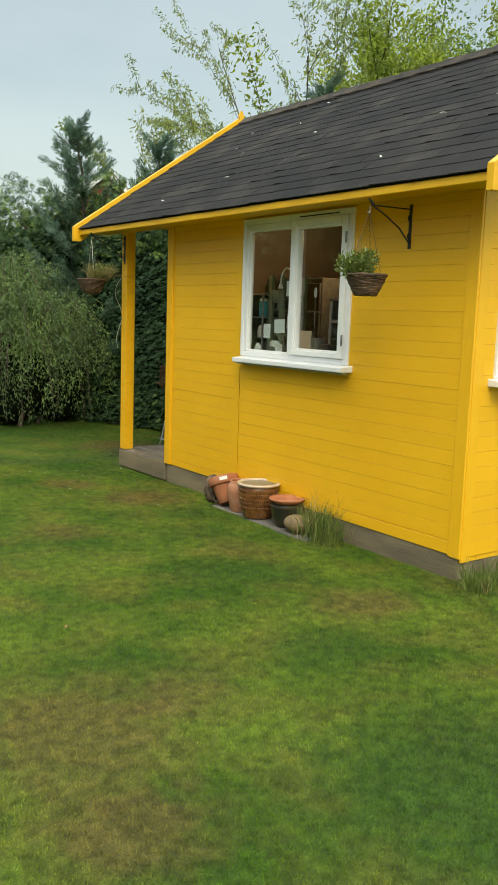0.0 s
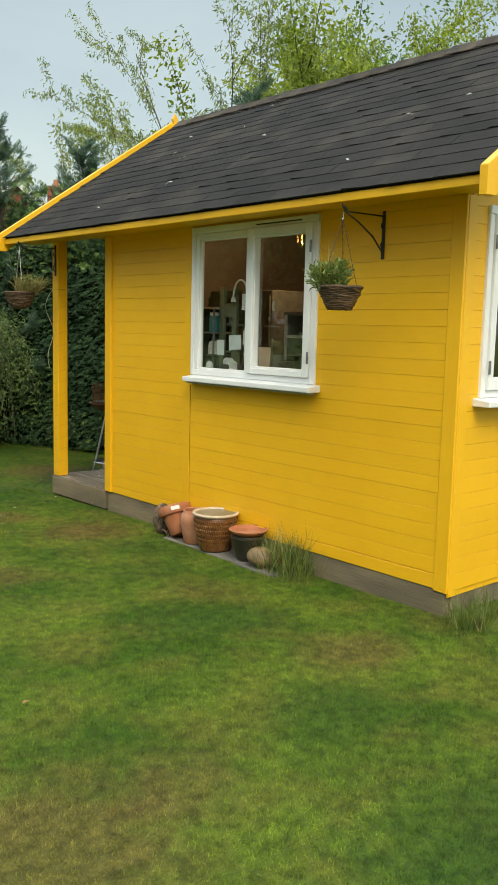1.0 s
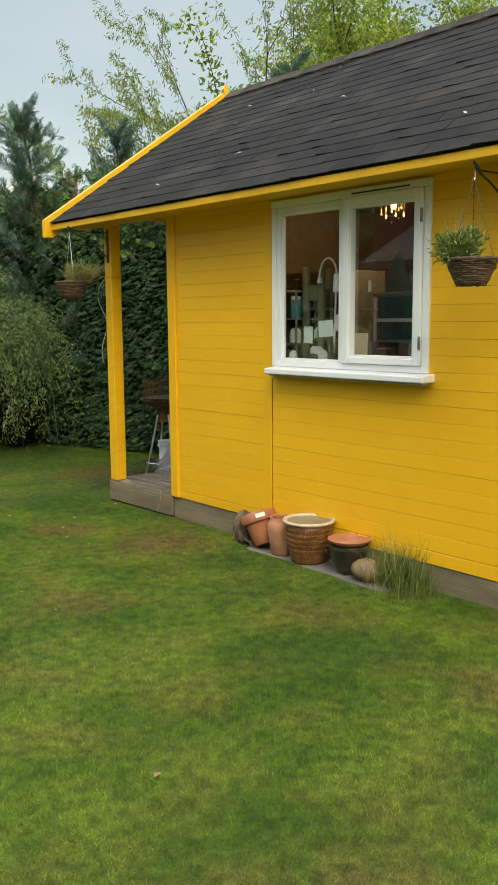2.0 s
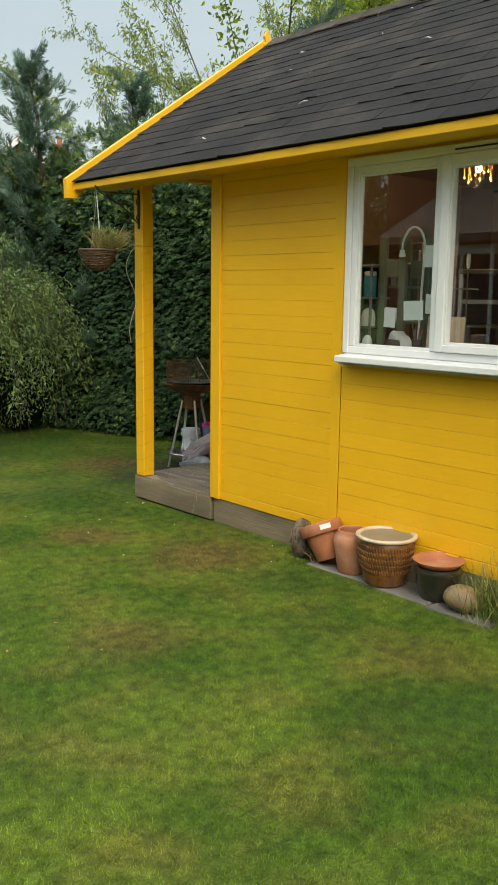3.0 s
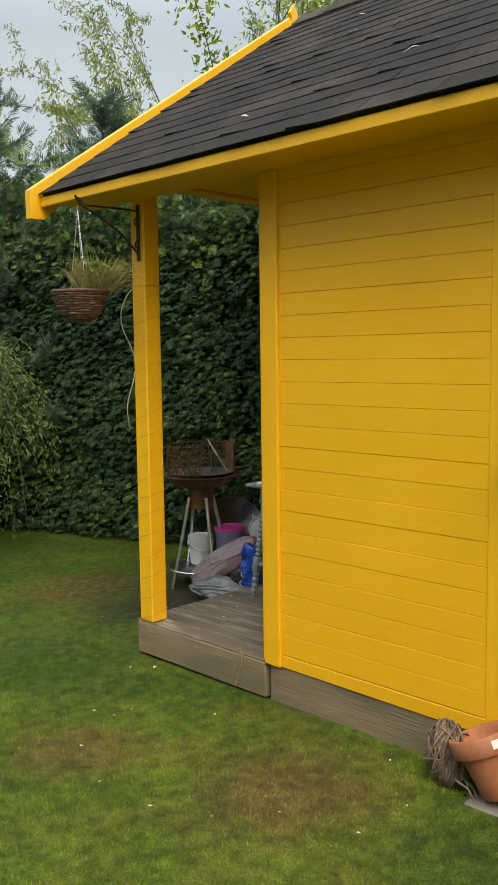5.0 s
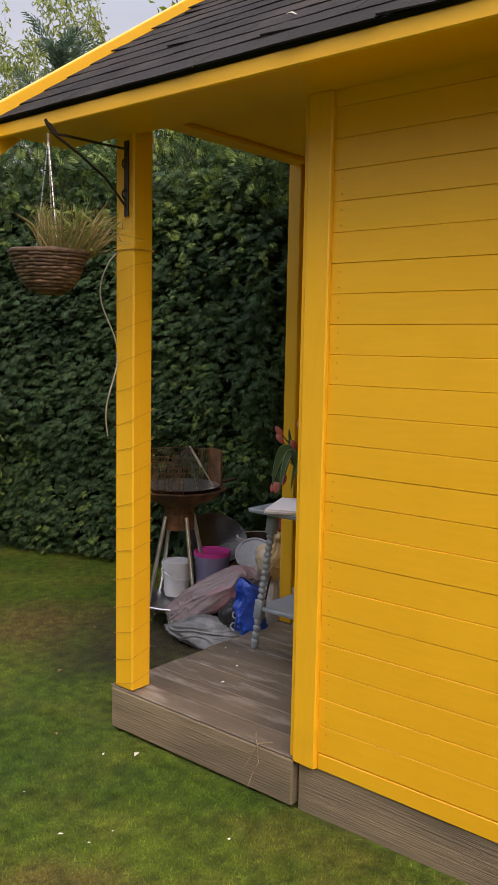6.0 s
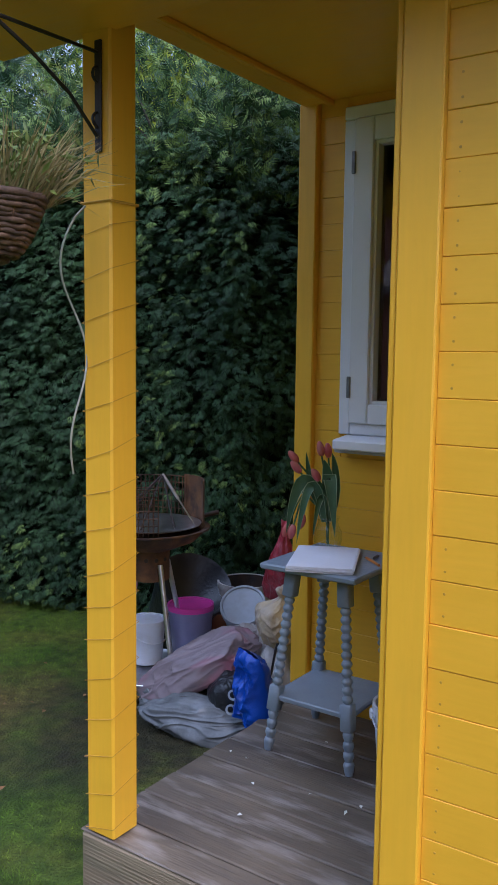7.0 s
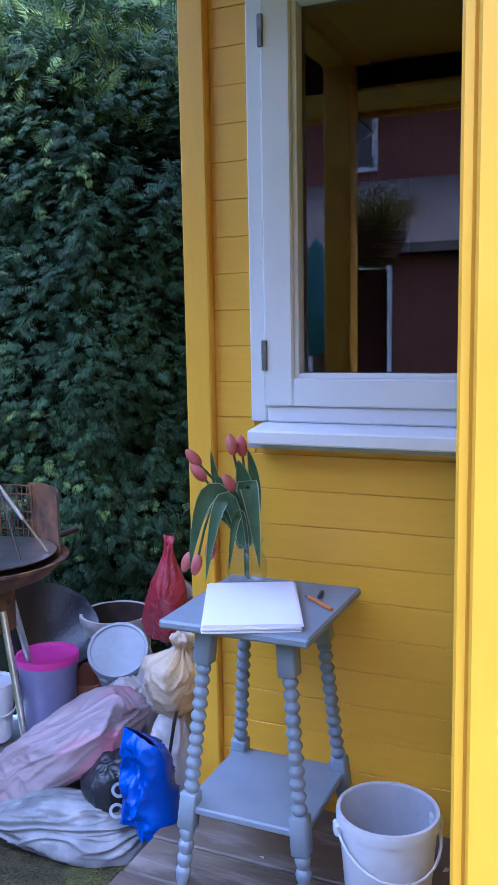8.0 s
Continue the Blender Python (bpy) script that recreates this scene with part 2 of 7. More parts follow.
rubber = surf("window_seal", (0.05, 0.05, 0.05), None, 20, 90, 0.6, 0.0)
steel = surf("hinge_steel", (0.30, 0.31, 0.33), (0.20, 0.20, 0.21), 30, 90, 0.4, 0.1, 0.0005, metal=0.8)
inner_wood = surf("stained_inner_wall", (0.115, 0.072, 0.046), (0.085, 0.052, 0.034), 2.5, 40, 0.6, 0.3, 0.003, finestretch=(1, 0.1, 1), finemix=0.35)
inner_floor = surf("interior_floor", (0.12, 0.085, 0.055), (0.08, 0.055, 0.04), 3, 50, 0.6, 0.2, 0.002, finemix=0.3)
pale_wood = surf("pale_shelf_wood", (0.17, 0.20, 0.13), (0.12, 0.15, 0.10), 5, 60, 0.6, 0.2, 0.002, finestretch=(1, 1, 0.1), finemix=0.3)
brass = surf("dull_brass", (0.45, 0.30, 0.12), (0.34, 0.22, 0.08), 20, 80, 0.35, 0.05, 0.0005, metal=0.7)
teal = surf("teal_plastic", (0.03, 0.36, 0.44), None, 9, 60, 0.4, 0.0)
clutter_dark = surf("dark_clutter", (0.05, 0.045, 0.045), (0.10, 0.09, 0.08), 20, 60, 0.6, 0.2, 0.002, objrand=0.4)
clutter_grey = surf("grey_clutter", (0.26, 0.26, 0.27), (0.18, 0.18, 0.19), 20, 60, 0.6, 0.2, 0.002, objrand=0.4)
bulb_mat = glow("warm_bulb", (1.0, 0.62, 0.25), 14.0)
conifer_leaf = surf("conifer_spray", (0.050, 0.110, 0.040), (0.026, 0.066, 0.030), 1.6, 40, 0.6, 0.0, finemix=0.2, island=0.5, spec=0.3, translucent=0.18)
conifer_tip = surf("fresh_conifer_spray", (0.185, 0.285, 0.070), (0.115, 0.200, 0.055), 1.6, 40, 0.6, 0.0, finemix=0.2, island=0.4, spec=0.3, translucent=0.22)
conifer_blue = surf("blue_green_conifer_spray", (0.135, 0.220, 0.150), (0.075, 0.140, 0.095), 1.6, 40, 0.6, 0.0, finemix=0.2, island=0.4, spec=0.3, translucent=0.25)
# near-black colour painted as the shade in foliage gaps
shade_core = surf("hedge_inside", (0.012, 0.020, 0.010), (0.008, 0.012, 0.007), 5, 40, 0.9, 0.8, 0.03, finemix=0.6, spec=0.1)
shrub_leaf = surf("grey_green_leaf", (0.185, 0.280, 0.085), (0.092, 0.160, 0.058), 2.5, 60, 0.55, 0.0, finemix=0.2, island=0.35, spec=0.35, translucent=0.22)
willow_leaf = surf("young_tree_leaf", (0.30, 0.36, 0.10), (0.19, 0.26, 0.07), 1.2, 50, 0.5, 0.0, finemix=0.2, island=0.35, spec=0.35, translucent=0.35)
spring_leaf = surf("bright_spring_leaf", (0.30, 0.37, 0.040), (0.19, 0.27, 0.034), 0.8, 50, 0.5, 0.0, finemix=0.2, island=0.4, spec=0.3, translucent=0.35)
bark = surf("grey_brown_bark", (0.13, 0.105, 0.08), (0.07, 0.058, 0.045), 14, 80, 0.9, 0.5, 0.006, finestretch=(1, 1, 0.2), finemix=0.45)
basket_green = surf("basket_foliage", (0.19, 0.25, 0.055), (0.12, 0.18, 0.04), 20, 60, 0.55, 0.0, island=0.35, finemix=0.2, translucent=0.25)
dry_grass = surf("dry_basket_grass", (0.36, 0.28, 0.12), (0.24, 0.22, 0.08), 20, 60, 0.7, 0.0, island=0.35, finemix=0.2, translucent=0.2)
tuft_green = surf("grass_tuft", (0.165, 0.225, 0.045), (0.095, 0.150, 0.030), 12, 60, 0.6, 0.0, island=0.4, finemix=0.2, translucent=0.25)
deadleaf = surf("fallen_leaf", (0.34, 0.17, 0.075), (0.25, 0.12, 0.05), 30, 90, 0.7, 0.2, 0.001, island=0.4)
petal_white = surf("pale_petal", (0.72, 0.74, 0.68), (0.62, 0.65, 0.58), 30, 90, 0.7, 0.0, island=0.1)
soil_mat = surf("bare_soil", (0.085, 0.065, 0.045), (0.05, 0.040, 0.030), 9, 80, 0.95, 0.8, 0.012, finemix=0.5)
brick_mat = surf("red_brick_wall", (0.27, 0.085, 0.055), (0.20, 0.06, 0.042), 3, 60, 0.9, 0.4, 0.004, finemix=0.3)
tile_mat = surf("brown_roof_tile", (0.20, 0.155, 0.125), (0.14, 0.105, 0.085), 3, 30, 0.9, 0.4, 0.01, finemix=0.35)
tan_tile = surf("tan_roof_tile", (0.36, 0.27, 0.19), (0.28, 0.205, 0.15), 3, 30, 0.9, 0.4, 0.01, finemix=0.35)
green_canvas = surf("green_parasol_canvas", (0.012, 0.10, 0.085), (0.01, 0.075, 0.07), 6, 90, 0.8, 0.1)


def lawn_material(name, island):
    """Mown grass with dry brownish patches and darker green ones, one of them painted hedge shade."""
    m, nt, b = nodes_of(name)
    big = noise_tex(nt, 1.5, 6.0, lo=0.38, hi=0.62)
    mid = noise_tex(nt, 2.7, 7.0, lo=0.46, hi=0.66)
    small = noise_tex(nt, 38, 4.0, lo=0.3, hi=0.7)
    c = mixcol(nt, "MIX", big, (0.066, 0.140, 0.012), (0.150, 0.222, 0.026))
    dm = nt.nodes.new("ShaderNodeMath")
    dm.operation, dm.inputs[1].default_value = "MULTIPLY", 0.42
    nt.links.new(mid, dm.inputs[0])
    c = mixcol(nt, "MIX", dm.outputs[0], c, (0.230, 0.185, 0.045))
    geo = nt.nodes.new("ShaderNodeNewGeometry")
    for px, py, rx, ry, amount, patch in LAWN_PATCHES:
        mp = nt.nodes.new("ShaderNodeMapping")
        mp.vector_type = "POINT"
        mp.inputs["Location"].default_value = (-px / rx, -py / ry, 0)
        mp.inputs["Scale"].default_value = (1 / rx, 1 / ry, 0)
        nt.links.new(geo.outputs["Position"], mp.inputs[0])
        ln = nt.nodes.new("ShaderNodeVectorMath")
        ln.operation = "LENGTH"
        nt.links.new(mp.outputs[0], ln.inputs[0])
        jag = noise_tex(nt, 9, 4.0, lo=0.0, hi=1.0)
        ad = nt.nodes.new("ShaderNodeMath")
        ad.operation = "ADD"
        nt.links.new(ln.outputs["Value"], ad.inputs[0])
        nt.links.new(jag, ad.inputs[1])
        mr = nt.nodes.new("ShaderNodeMapRange")
        mr.inputs["From Min"].default_value, mr.inputs["From Max"].default_value = 1.55, 0.9
        mr.inputs["To Min"].default_value, mr.inputs["To Max"].default_value = 0.0, amount
        nt.links.new(ad.outputs[0], mr.inputs["Value"])
        c = mixcol(nt, "MIX", mr.outputs[0], c, PATCH_COLOURS[patch])
    c = mixcol(nt, "MULTIPLY", 0.45, c, mixcol(nt, "MIX", small, (0.45, 0.45, 0.45), (1, 1, 1)))
    clump = noise_tex(nt, 17, 6.0, lo=0.34, hi=0.66)
    c = mixcol(nt, "MULTIPLY", 0.75, c, mixcol(nt, "MIX", clump, (0.55, 0.62, 0.52), (1.50, 1.46, 1.36)))
    if island:
        o = nt.nodes.new("ShaderNodeNewGeometry").outputs["Random Per Island"]
        mr = nt.nodes.new("ShaderNodeMapRange")
        mr.inputs["To Min"].default_value, mr.inputs["To Max"].default_value = 0.70, 1.72
        nt.links.new(o, mr.inputs["Value"])
        cx = nt.nodes.new("ShaderNodeVectorMath")
        cx.operation = "SCALE"
        nt.links.new(c, cx.inputs[0])
        nt.links.new(mr.outputs[0], cx.inputs["Scale"])
        c = cx.outputs[0]
        tr = nt.nodes.new("ShaderNodeBsdfTranslucent")
        nt.links.new(c, tr.inputs[0])
        mx = nt.nodes.new("ShaderNodeMixShader")
        mx.inputs[0].default_value = 0.25
        nt.links.new(b.outputs[0], mx.inputs[1])
        nt.links.new(tr.outputs[0], mx.inputs[2])
        nt.links.new(mx.outputs[0], nt.nodes["Material Output"].inputs[0])
    else:
        # sheet colour darkened to stand in for shade between the blades
        c = mixcol(nt, "MULTIPLY", 1.0, c, (0.72, 0.70, 0.70))
        bp = nt.nodes.new("ShaderNodeBump")
        bp.inputs["Strength"].default_value, bp.inputs["Distance"].default_value = 0.8, 0.012
        nt.links.new(noise_tex(nt, 90, 5.0), bp.inputs["Height"])
        nt.links.new(bp.outputs[0], b.inputs["Normal"])
    nt.links.new(c, b.inputs["Base Color"])
    b.inputs["Roughness"].default_value = 0.75
    b.inputs["Specular IOR Level"].default_value = 0.25
    return m


# patches of the lawn: centre, half sizes, strength, kind; the last is hedge shade painted in
LAWN_PATCHES = [(3.80, 6.70, 0.50, 0.38, 0.75, "dry"), (3.53, 3.77, 0.42, 0.28, 0.60, "dry"), (4.95, 9.55, 0.55, 0.45, 0.75, "dry"), (5.38, 8.78, 0.92, 0.74, 0.9, "soil"),
                (1.60, 3.25, 0.50, 0.55, 0.60, "dry"), (1.50, 2.60, 0.35, 0.30, 0.60, "dry"), (2.10, 3.30, 0.30, 0.25, 0.45, "dry"), (3.49, 7.45, 0.32, 0.28, 0.60, "dry"),
                (2.72, 5.90, 0.35, 0.30, 0.45, "dry"), (3.60, 4.96, 0.30, 0.30, 0.40, "dry"), (2.55, 2.20, 0.75, 0.70, 0.85, "lush_and_shade"), (3.40, 4.50, 0.42, 0.36, 0.70, "lush_and_shade"),
                (3.50, 5.54, 0.32, 0.28, 0.55, "lush_and_shade"), (4.00, 8.45, 0.65, 0.85, 0.75, "lush_and_shade"), (2.90, 3.40, 0.40, 0.30, 0.55, "lush_and_shade"), (3.85, 6.05, 0.34, 0.30, 0.60, "lush_and_shade"),
                (3.07, 4.70, 0.36, 0.30, 0.55, "lush_and_shade"), (4.60, 11.2, 1.30, 1.30, 0.75, "lush_and_shade")]
PATCH_COLOURS = {"dry": (0.200, 0.135, 0.050), "soil": (0.060, 0.048, 0.030), "lush_and_shade": (0.050, 0.122, 0.016)}
lawn_mat = lawn_material("mown_lawn", False)
blade_mat = lawn_material("grass_blade", True)


# ---------------------------------------------------------------- building helpers
def thing(name, m=None, label="", category="", group="", kind=""):
    ob = new(name)
    ob.empty_display_size = 0.1
    ob.matrix_world = m if m is not None else Matrix.Identity(4)
    return tagged(ob, label, category, group, kind)


def finish(me, material, smooth=None):
    me.materials.append(material)
    if smooth is not None:
        me.shade_smooth()
        if smooth < 180:
            me.set_sharp_from_angle(angle=radians(smooth))
    return me


def part(name, bm, material, parent=None, label="", smooth=None):
    """One mesh object out of a bmesh, under a thing or a part."""
    me = bpy.data.meshes.new(name)
    bmesh.ops.recalc_face_normals(bm, faces=bm.faces)
    bm.to_mesh(me)
    bm.free()
    ob = new(name, finish(me, material, smooth))
    ob.parent = parent
    return tagged(ob, label)


def share(name, me, parent, m):
    ob = new(name, me)
    ob.parent = parent
    ob.matrix_basis = m
    return ob


def box(x0, x1, y0, y1, z0, z1, bevel=0.0, bm=None, segments=1):
    bm = bm or bmesh.new()
    made = bmesh.ops.create_cube(bm, size=1.0, matrix=Matrix.Translation(((x0 + x1) / 2, (y0 + y1) / 2, (z0 + z1) / 2)) @ Matrix.Diagonal((x1 - x0, y1 - y0, z1 - z0, 1)))
    if bevel:
        edges = list({e for v in made["verts"] for e in v.link_edges})
        bmesh.ops.bevel(bm, geom=edges, offset=bevel, segments=segments, affect="EDGES")
    return bm


def prism(points, axis, a, b, bevel=0.0, bm=None):
    """A polygon (two coordinates a point) drawn out along an axis from a to b."""
    bm = bm or bmesh.new()
    order = {"x": lambda u, v, w: (w, u, v), "y": lambda u, v, w: (u, w, v), "z": lambda u, v, w: (u, v, w)}[axis]
    lo = [bm.verts.new(order(u, v, a)) for u, v in points]
    hi = [bm.verts.new(order(u, v, b)) for u, v in points]
    n = len(points)
    bm.faces.new(lo)
    bm.faces.new(hi[::-1])
    for i in range(n):
        bm.faces.new((lo[i], lo[(i + 1) % n], hi[(i + 1) % n], hi[i]))
    if bevel:
        bmesh.ops.bevel(bm, geom=list({e for v in lo + hi for e in v.link_edges}), offset=bevel, segments=1, affect="EDGES")
    return bm


def lathe(profile, segments=32, bm=None, m=None, wobble=None):
    """Turns (radius, height) pairs round z. Ends with radius 0 close."""
    bm = bm or bmesh.new()
    rings = []
    for r, z in profile:
        if r <= 1e-6:
            rings.append([bm.verts.new((0, 0, z))])
        else:
            ring = []
            for k in range(segments):
                a = 2 * math.pi * k / segments
                rr = r * (wobble(a, z) if wobble else 1)
                ring.append(bm.verts.new((rr * math.cos(a), rr * math.sin(a), z)))
            rings.append(ring)
    for lo, hi in zip(rings, rings[1:]):
        for k in range(segments):
            j = (k + 1) % segments
            if len(lo) == 1 and len(hi) > 1:
                bm.faces.new((lo[0], hi[j], hi[k]))
            elif len(hi) == 1 and len(lo) > 1:
                bm.faces.new((lo[k], lo[j], hi[0]))
            elif len(lo) > 1:
                bm.faces.new((lo[k], lo[j], hi[j], hi[k]))
    if m is not None:
        bmesh.ops.transform(bm, matrix=m, verts=[v for ring in rings for v in ring])
    return bm


def tube(points, radius, sides=6, bm=None, taper=None):
    """A round bar along a line of points."""
    bm = bm or bmesh.new()
    pts = [Vector(p) for p in points]
    rings, ref = [], Vector((0.31, 0.2, 0.93))
    for i, p in enumerate(pts):
        d = (pts[min(i + 1, len(pts) - 1)] - pts[max(i - 1, 0)]).normalized()
        if abs(d.dot(ref)) > 0.97:
            ref = Vector((0.9, -0.3, 0.1))
        u = d.cross(ref).normalized()
        v = d.cross(u)
        r = radius if taper is None else radius + (taper - radius) * i / (len(pts) - 1)
        rings.append([bm.verts.new(p + r * (math.cos(2 * math.pi * k / sides) * u + math.sin(2 * math.pi * k / sides) * v)) for k in range(sides)])
    for lo, hi in zip(rings, rings[1:]):
        for k in range(sides):
            bm.faces.new((lo[k], lo[(k + 1) % sides], hi[(k + 1) % sides], hi[k]))
    bm.faces.new(rings[0][::-1])
    bm.faces.new(rings[-1])
    return bm


def mesh_np(name, verts, faces, material, parent=None, smooth=False):
    """A large mesh from arrays: verts n x 3, faces m x k."""
    verts, faces = np.asarray(verts, np.float32), np.asarray(faces, np.int32)
    me = bpy.data.meshes.new(name)
    me.vertices.add(len(verts))
    me.vertices.foreach_set("co", verts.ravel())
    me.loops.add(faces.size)
    me.loops.foreach_set("vertex_index", faces.ravel())
    me.polygons.add(len(faces))
    me.polygons.foreach_set("loop_start", np.arange(0, faces.size, faces.shape[1], dtype=np.int32))
    me.update(calc_edges=True)
    me.validate()
    me.materials.append(material)
    if smooth:
        me.shade_smooth()
    ob = new(name, me)
    ob.parent = parent
    return ob


RNG = np.random.default_rng(7)


def unit(v):
    return v / np.maximum(np.linalg.norm(v, axis=-1, keepdims=True), 1e-9)


def leaf_cloud(base, along, up, length, width, fold=0.15):
    """Leaves as folded diamonds: 4 points and 2 triangles each. All arrays n x 3 or n."""
    along, n = unit(along), len(base)
    side = unit(np.cross(along, up))
    nor = np.cross(side, along)
    L, W = np.broadcast_to(length, n)[:, None], np.broadcast_to(width, n)[:, None]
    a = base
    b = base + along * L * 0.45 + side * W * 0.5 + nor * W * fold
    c = base + along * L - nor * L * 0.12
    d = base + along * L * 0.45 - side * W * 0.5 + nor * W * fold
    verts = np.stack([a, b, c, d], 1).reshape(-1, 3)
    k = np.arange(n)[:, None] * 4
    faces = np.concatenate([k + [0, 1, 2], k + [0, 2, 3]], 1).reshape(-1, 3)
    return verts, faces


def joined(sets):
    verts, faces, at = [], [], 0
    for v, f in sets:
        verts.append(v)
        faces.append(np.asarray(f) + at)
        at += len(v)
    return np.concatenate(verts), np.concatenate(faces)


def blades(base, along, length, width, bend=0.4):
    """Grass-like blades with one bend: 5 points, 3 triangles."""
    n = len(base)
    along = unit(along)
    side = unit(np.cross(along, RNG.normal(size=(n, 3))))
    down = np.array([0, 0, -1.0])
    L, W = np.broadcast_to(length, n)[:, None], np.broadcast_to(width, n)[:, None]
    mid = base + along * L * 0.55
    tip = base + along * L + down * L * bend * RNG.uniform(0.2, 1, (n, 1)) + side * L * 0.05
    verts = np.stack([base - side * W / 2, base + side * W / 2, mid + side * W * 0.4, mid - side * W * 0.4, tip], 1).reshape(-1, 3)
    k = np.arange(n)[:, None] * 5
    faces = np.concatenate([k + [0, 1, 2], k + [0, 2, 3], k + [3, 2, 4]], 1).reshape(-1, 3)
    return verts, faces


# ---------------------------------------------------------------- ground
def ground_z(x, y):
    """The lawn falls a little towards the cabin."""
    s = np.clip((np.asarray(x, float) - 2.4) / 1.9, 0, 1)
    s = s * s * (3 - 2 * s)
    near = 0.045 + 0.025 * np.clip((np.asarray(y, float) - 8.0) / 1.5, 0, 1)
    bumps = 0.010 * np.sin(1.7 * x + 0.6 * y) * np.sin(1.1 * y - 0.5 * x)
    return -near * s + bumps * np.clip(1 - np.hypot(x - 3, y - 6) / 14, 0, 1)


def make_ground():
    fine = np.arange(-6, 16.01, 0.25)
    out = np.array([26, 45, 80, 160, 400, 900])
    ax = np.concatenate([-6 - (out[::-1] - 16), fine, out])
    ay = ax + 3
    gx, gy = np.meshgrid(ax, ay, indexing="ij")
    verts = np.stack([gx, gy, ground_z(gx, gy)], -1).reshape(-1, 3)
    n = len(ay)
    i, j = np.meshgrid(np.arange(len(ax) - 1), np.arange(n - 1), indexing="ij")
    k = (i * n + j).reshape(-1, 1)
    faces = np.concatenate([k, k + n, k + n + 1, k + 1], 1)
    ob = mesh_np("ground", verts, faces, lawn_mat, smooth=True)
    return tagged(ob, "mown green lawn with dry brown patches", "lawn", kind="structure")


make_ground()

# ---------------------------------------------------------------- the yellow summerhouse
WX, Y_NEAR, Y_END, Y_DECK = 4.36, 3.832, 7.297, 8.185      # side wall, near gable, end of the side wall, deck end
RX, R_BACK = 5.455, 7.56                                  # recessed porch wall, back wall
EAVE_X, EAVE_Z, RIDGE_X, RIDGE_Z = 4.04, 2.290, 5.96, 3.590
PITCH = 0.0915                                           # board to board
WALL_TOP = 2.245
hut = thing("summerhouse", pose(WX, Y_NEAR, 0), "bright yellow timber summerhouse with corner porch and dark shingle roof", "summerhouse")
HUT = Matrix.Translation((-WX, -Y_NEAR, 0))


def hut_part(name, bm, material, parent=None, label="", smooth=None):
    """A part of the hut, drawn in world coordinates."""
    if parent is None:
        bmesh.ops.transform(bm, matrix=HUT, verts=bm.verts)
        return part(name, bm, material, hut, label, smooth)
    bmesh.ops.transform(bm, matrix=HUT, verts=bm.verts)
    return part(name, bm, material, parent, label, smooth)


def foot_z(y):
    """Lower edge of the painted boards: it dips slightly towards the near corner."""
    return 0.097 + 0.0088 * (y - Y_NEAR)


# walls behind the boards, with real window openings
W1 = (4.885, 6.140, 1.180, 2.229)        # side window: y0, y1, z0, z1
W2 = (4.552, 5.80, 1.170, 2.210)         # near gable window: x0, x1, z0, z1
W3 = (7.335, 8.024, 1.174, 2.300)        # porch window: y0, y1, z0, z1


def wall_with_hole(axis, at0, at1, lo, hi, z0, z1, hole):
    bm = bmesh.new()
    a, b, c, d = hole
    for u0, u1, v0, v1 in ((lo, a, z0, z1), (b, hi, z0, z1), (a, b, z0, c), (a, b, d, z1)):
        if u1 - u0 > 1e-4 and v1 - v0 > 1e-4:
            if axis == "x":
                box(at0, at1, u0, u1, v0, v1, bm=bm)
            else:
                box(u0, u1, at0, at1, v0, v1, bm=bm)
    return bm


side_wall = hut_part("wall", wall_with_hole("x", WX + 0.006, WX + 0.055, Y_NEAR + 0.06, Y_END - 0.02, 0.15, WALL_TOP + 0.02, W1), yellow, label="yellow boarded side wall")
near_wall = hut_part("wall", wall_with_hole("y", Y_NEAR + 0.006, Y_NEAR + 0.055, WX + 0.06, R_BACK - 0.02, 0.06, WALL_TOP + 0.12, W2), yellow, label="yellow boarded gable wall")
porch_wall = hut_part("wall", wall_with_hole("x", RX + 0.006, RX + 0.055, Y_END, Y_DECK - 0.052, 0.13, 2.445, W3), yellow, label="yellow boarded porch wall")
hut_part("wall", box(WX + 0.03, RX + 0.055, Y_END - 0.055, Y_END - 0.012, 0.13, 2.42), yellow, label="yellow porch return wall")
hut_part("wall", box(R_BACK - 0.05, R_BACK, Y_NEAR + 0.06, Y_DECK - 0.06, 0.0, WALL_TOP), yellow, label="yellow back wall")
hut_part("wall", box(RX + 0.06, R_BACK, Y_DECK - 0.055, Y_DECK - 0.005, 0.0, 2.33), yellow, label="yellow far gable wall")
for y0, y1 in ((Y_NEAR + 0.016, Y_NEAR + 0.05), (Y_DECK - 0.05, Y_DECK - 0.01)):
    rise = (RIDGE_Z - EAVE_Z) / (RIDGE_X - EAVE_X)
    hut_part("gable_infill", prism([(WX + 0.02, WALL_TOP + 0.122), (WX + 0.15, EAVE_Z - 0.06 + rise * (WX + 0.15 - EAVE_X)), (RIDGE_X, RIDGE_Z - 0.07),
                                    (R_BACK - 0.15, EAVE_Z - 0.06 + rise * (WX + 0.15 - EAVE_X)), (R_BACK - 0.02, WALL_TOP + 0.122)], "y", y0, y1), yellow, label="yellow gable triangle")

# the grey plinth timbers under the boards
pl = prism([(Y_NEAR + 0.02, -0.14), (Y_END - 0.01, -0.12), (Y_END - 0.01, foot_z(Y_END) + 0.012), (Y_NEAR + 0.02, foot_z(Y_NEAR) + 0.012)], "x", WX + 0.006, WX + 0.06, 0.004)
hut_part("plinth", pl, plinthwood, label="grey weathered plinth timber")
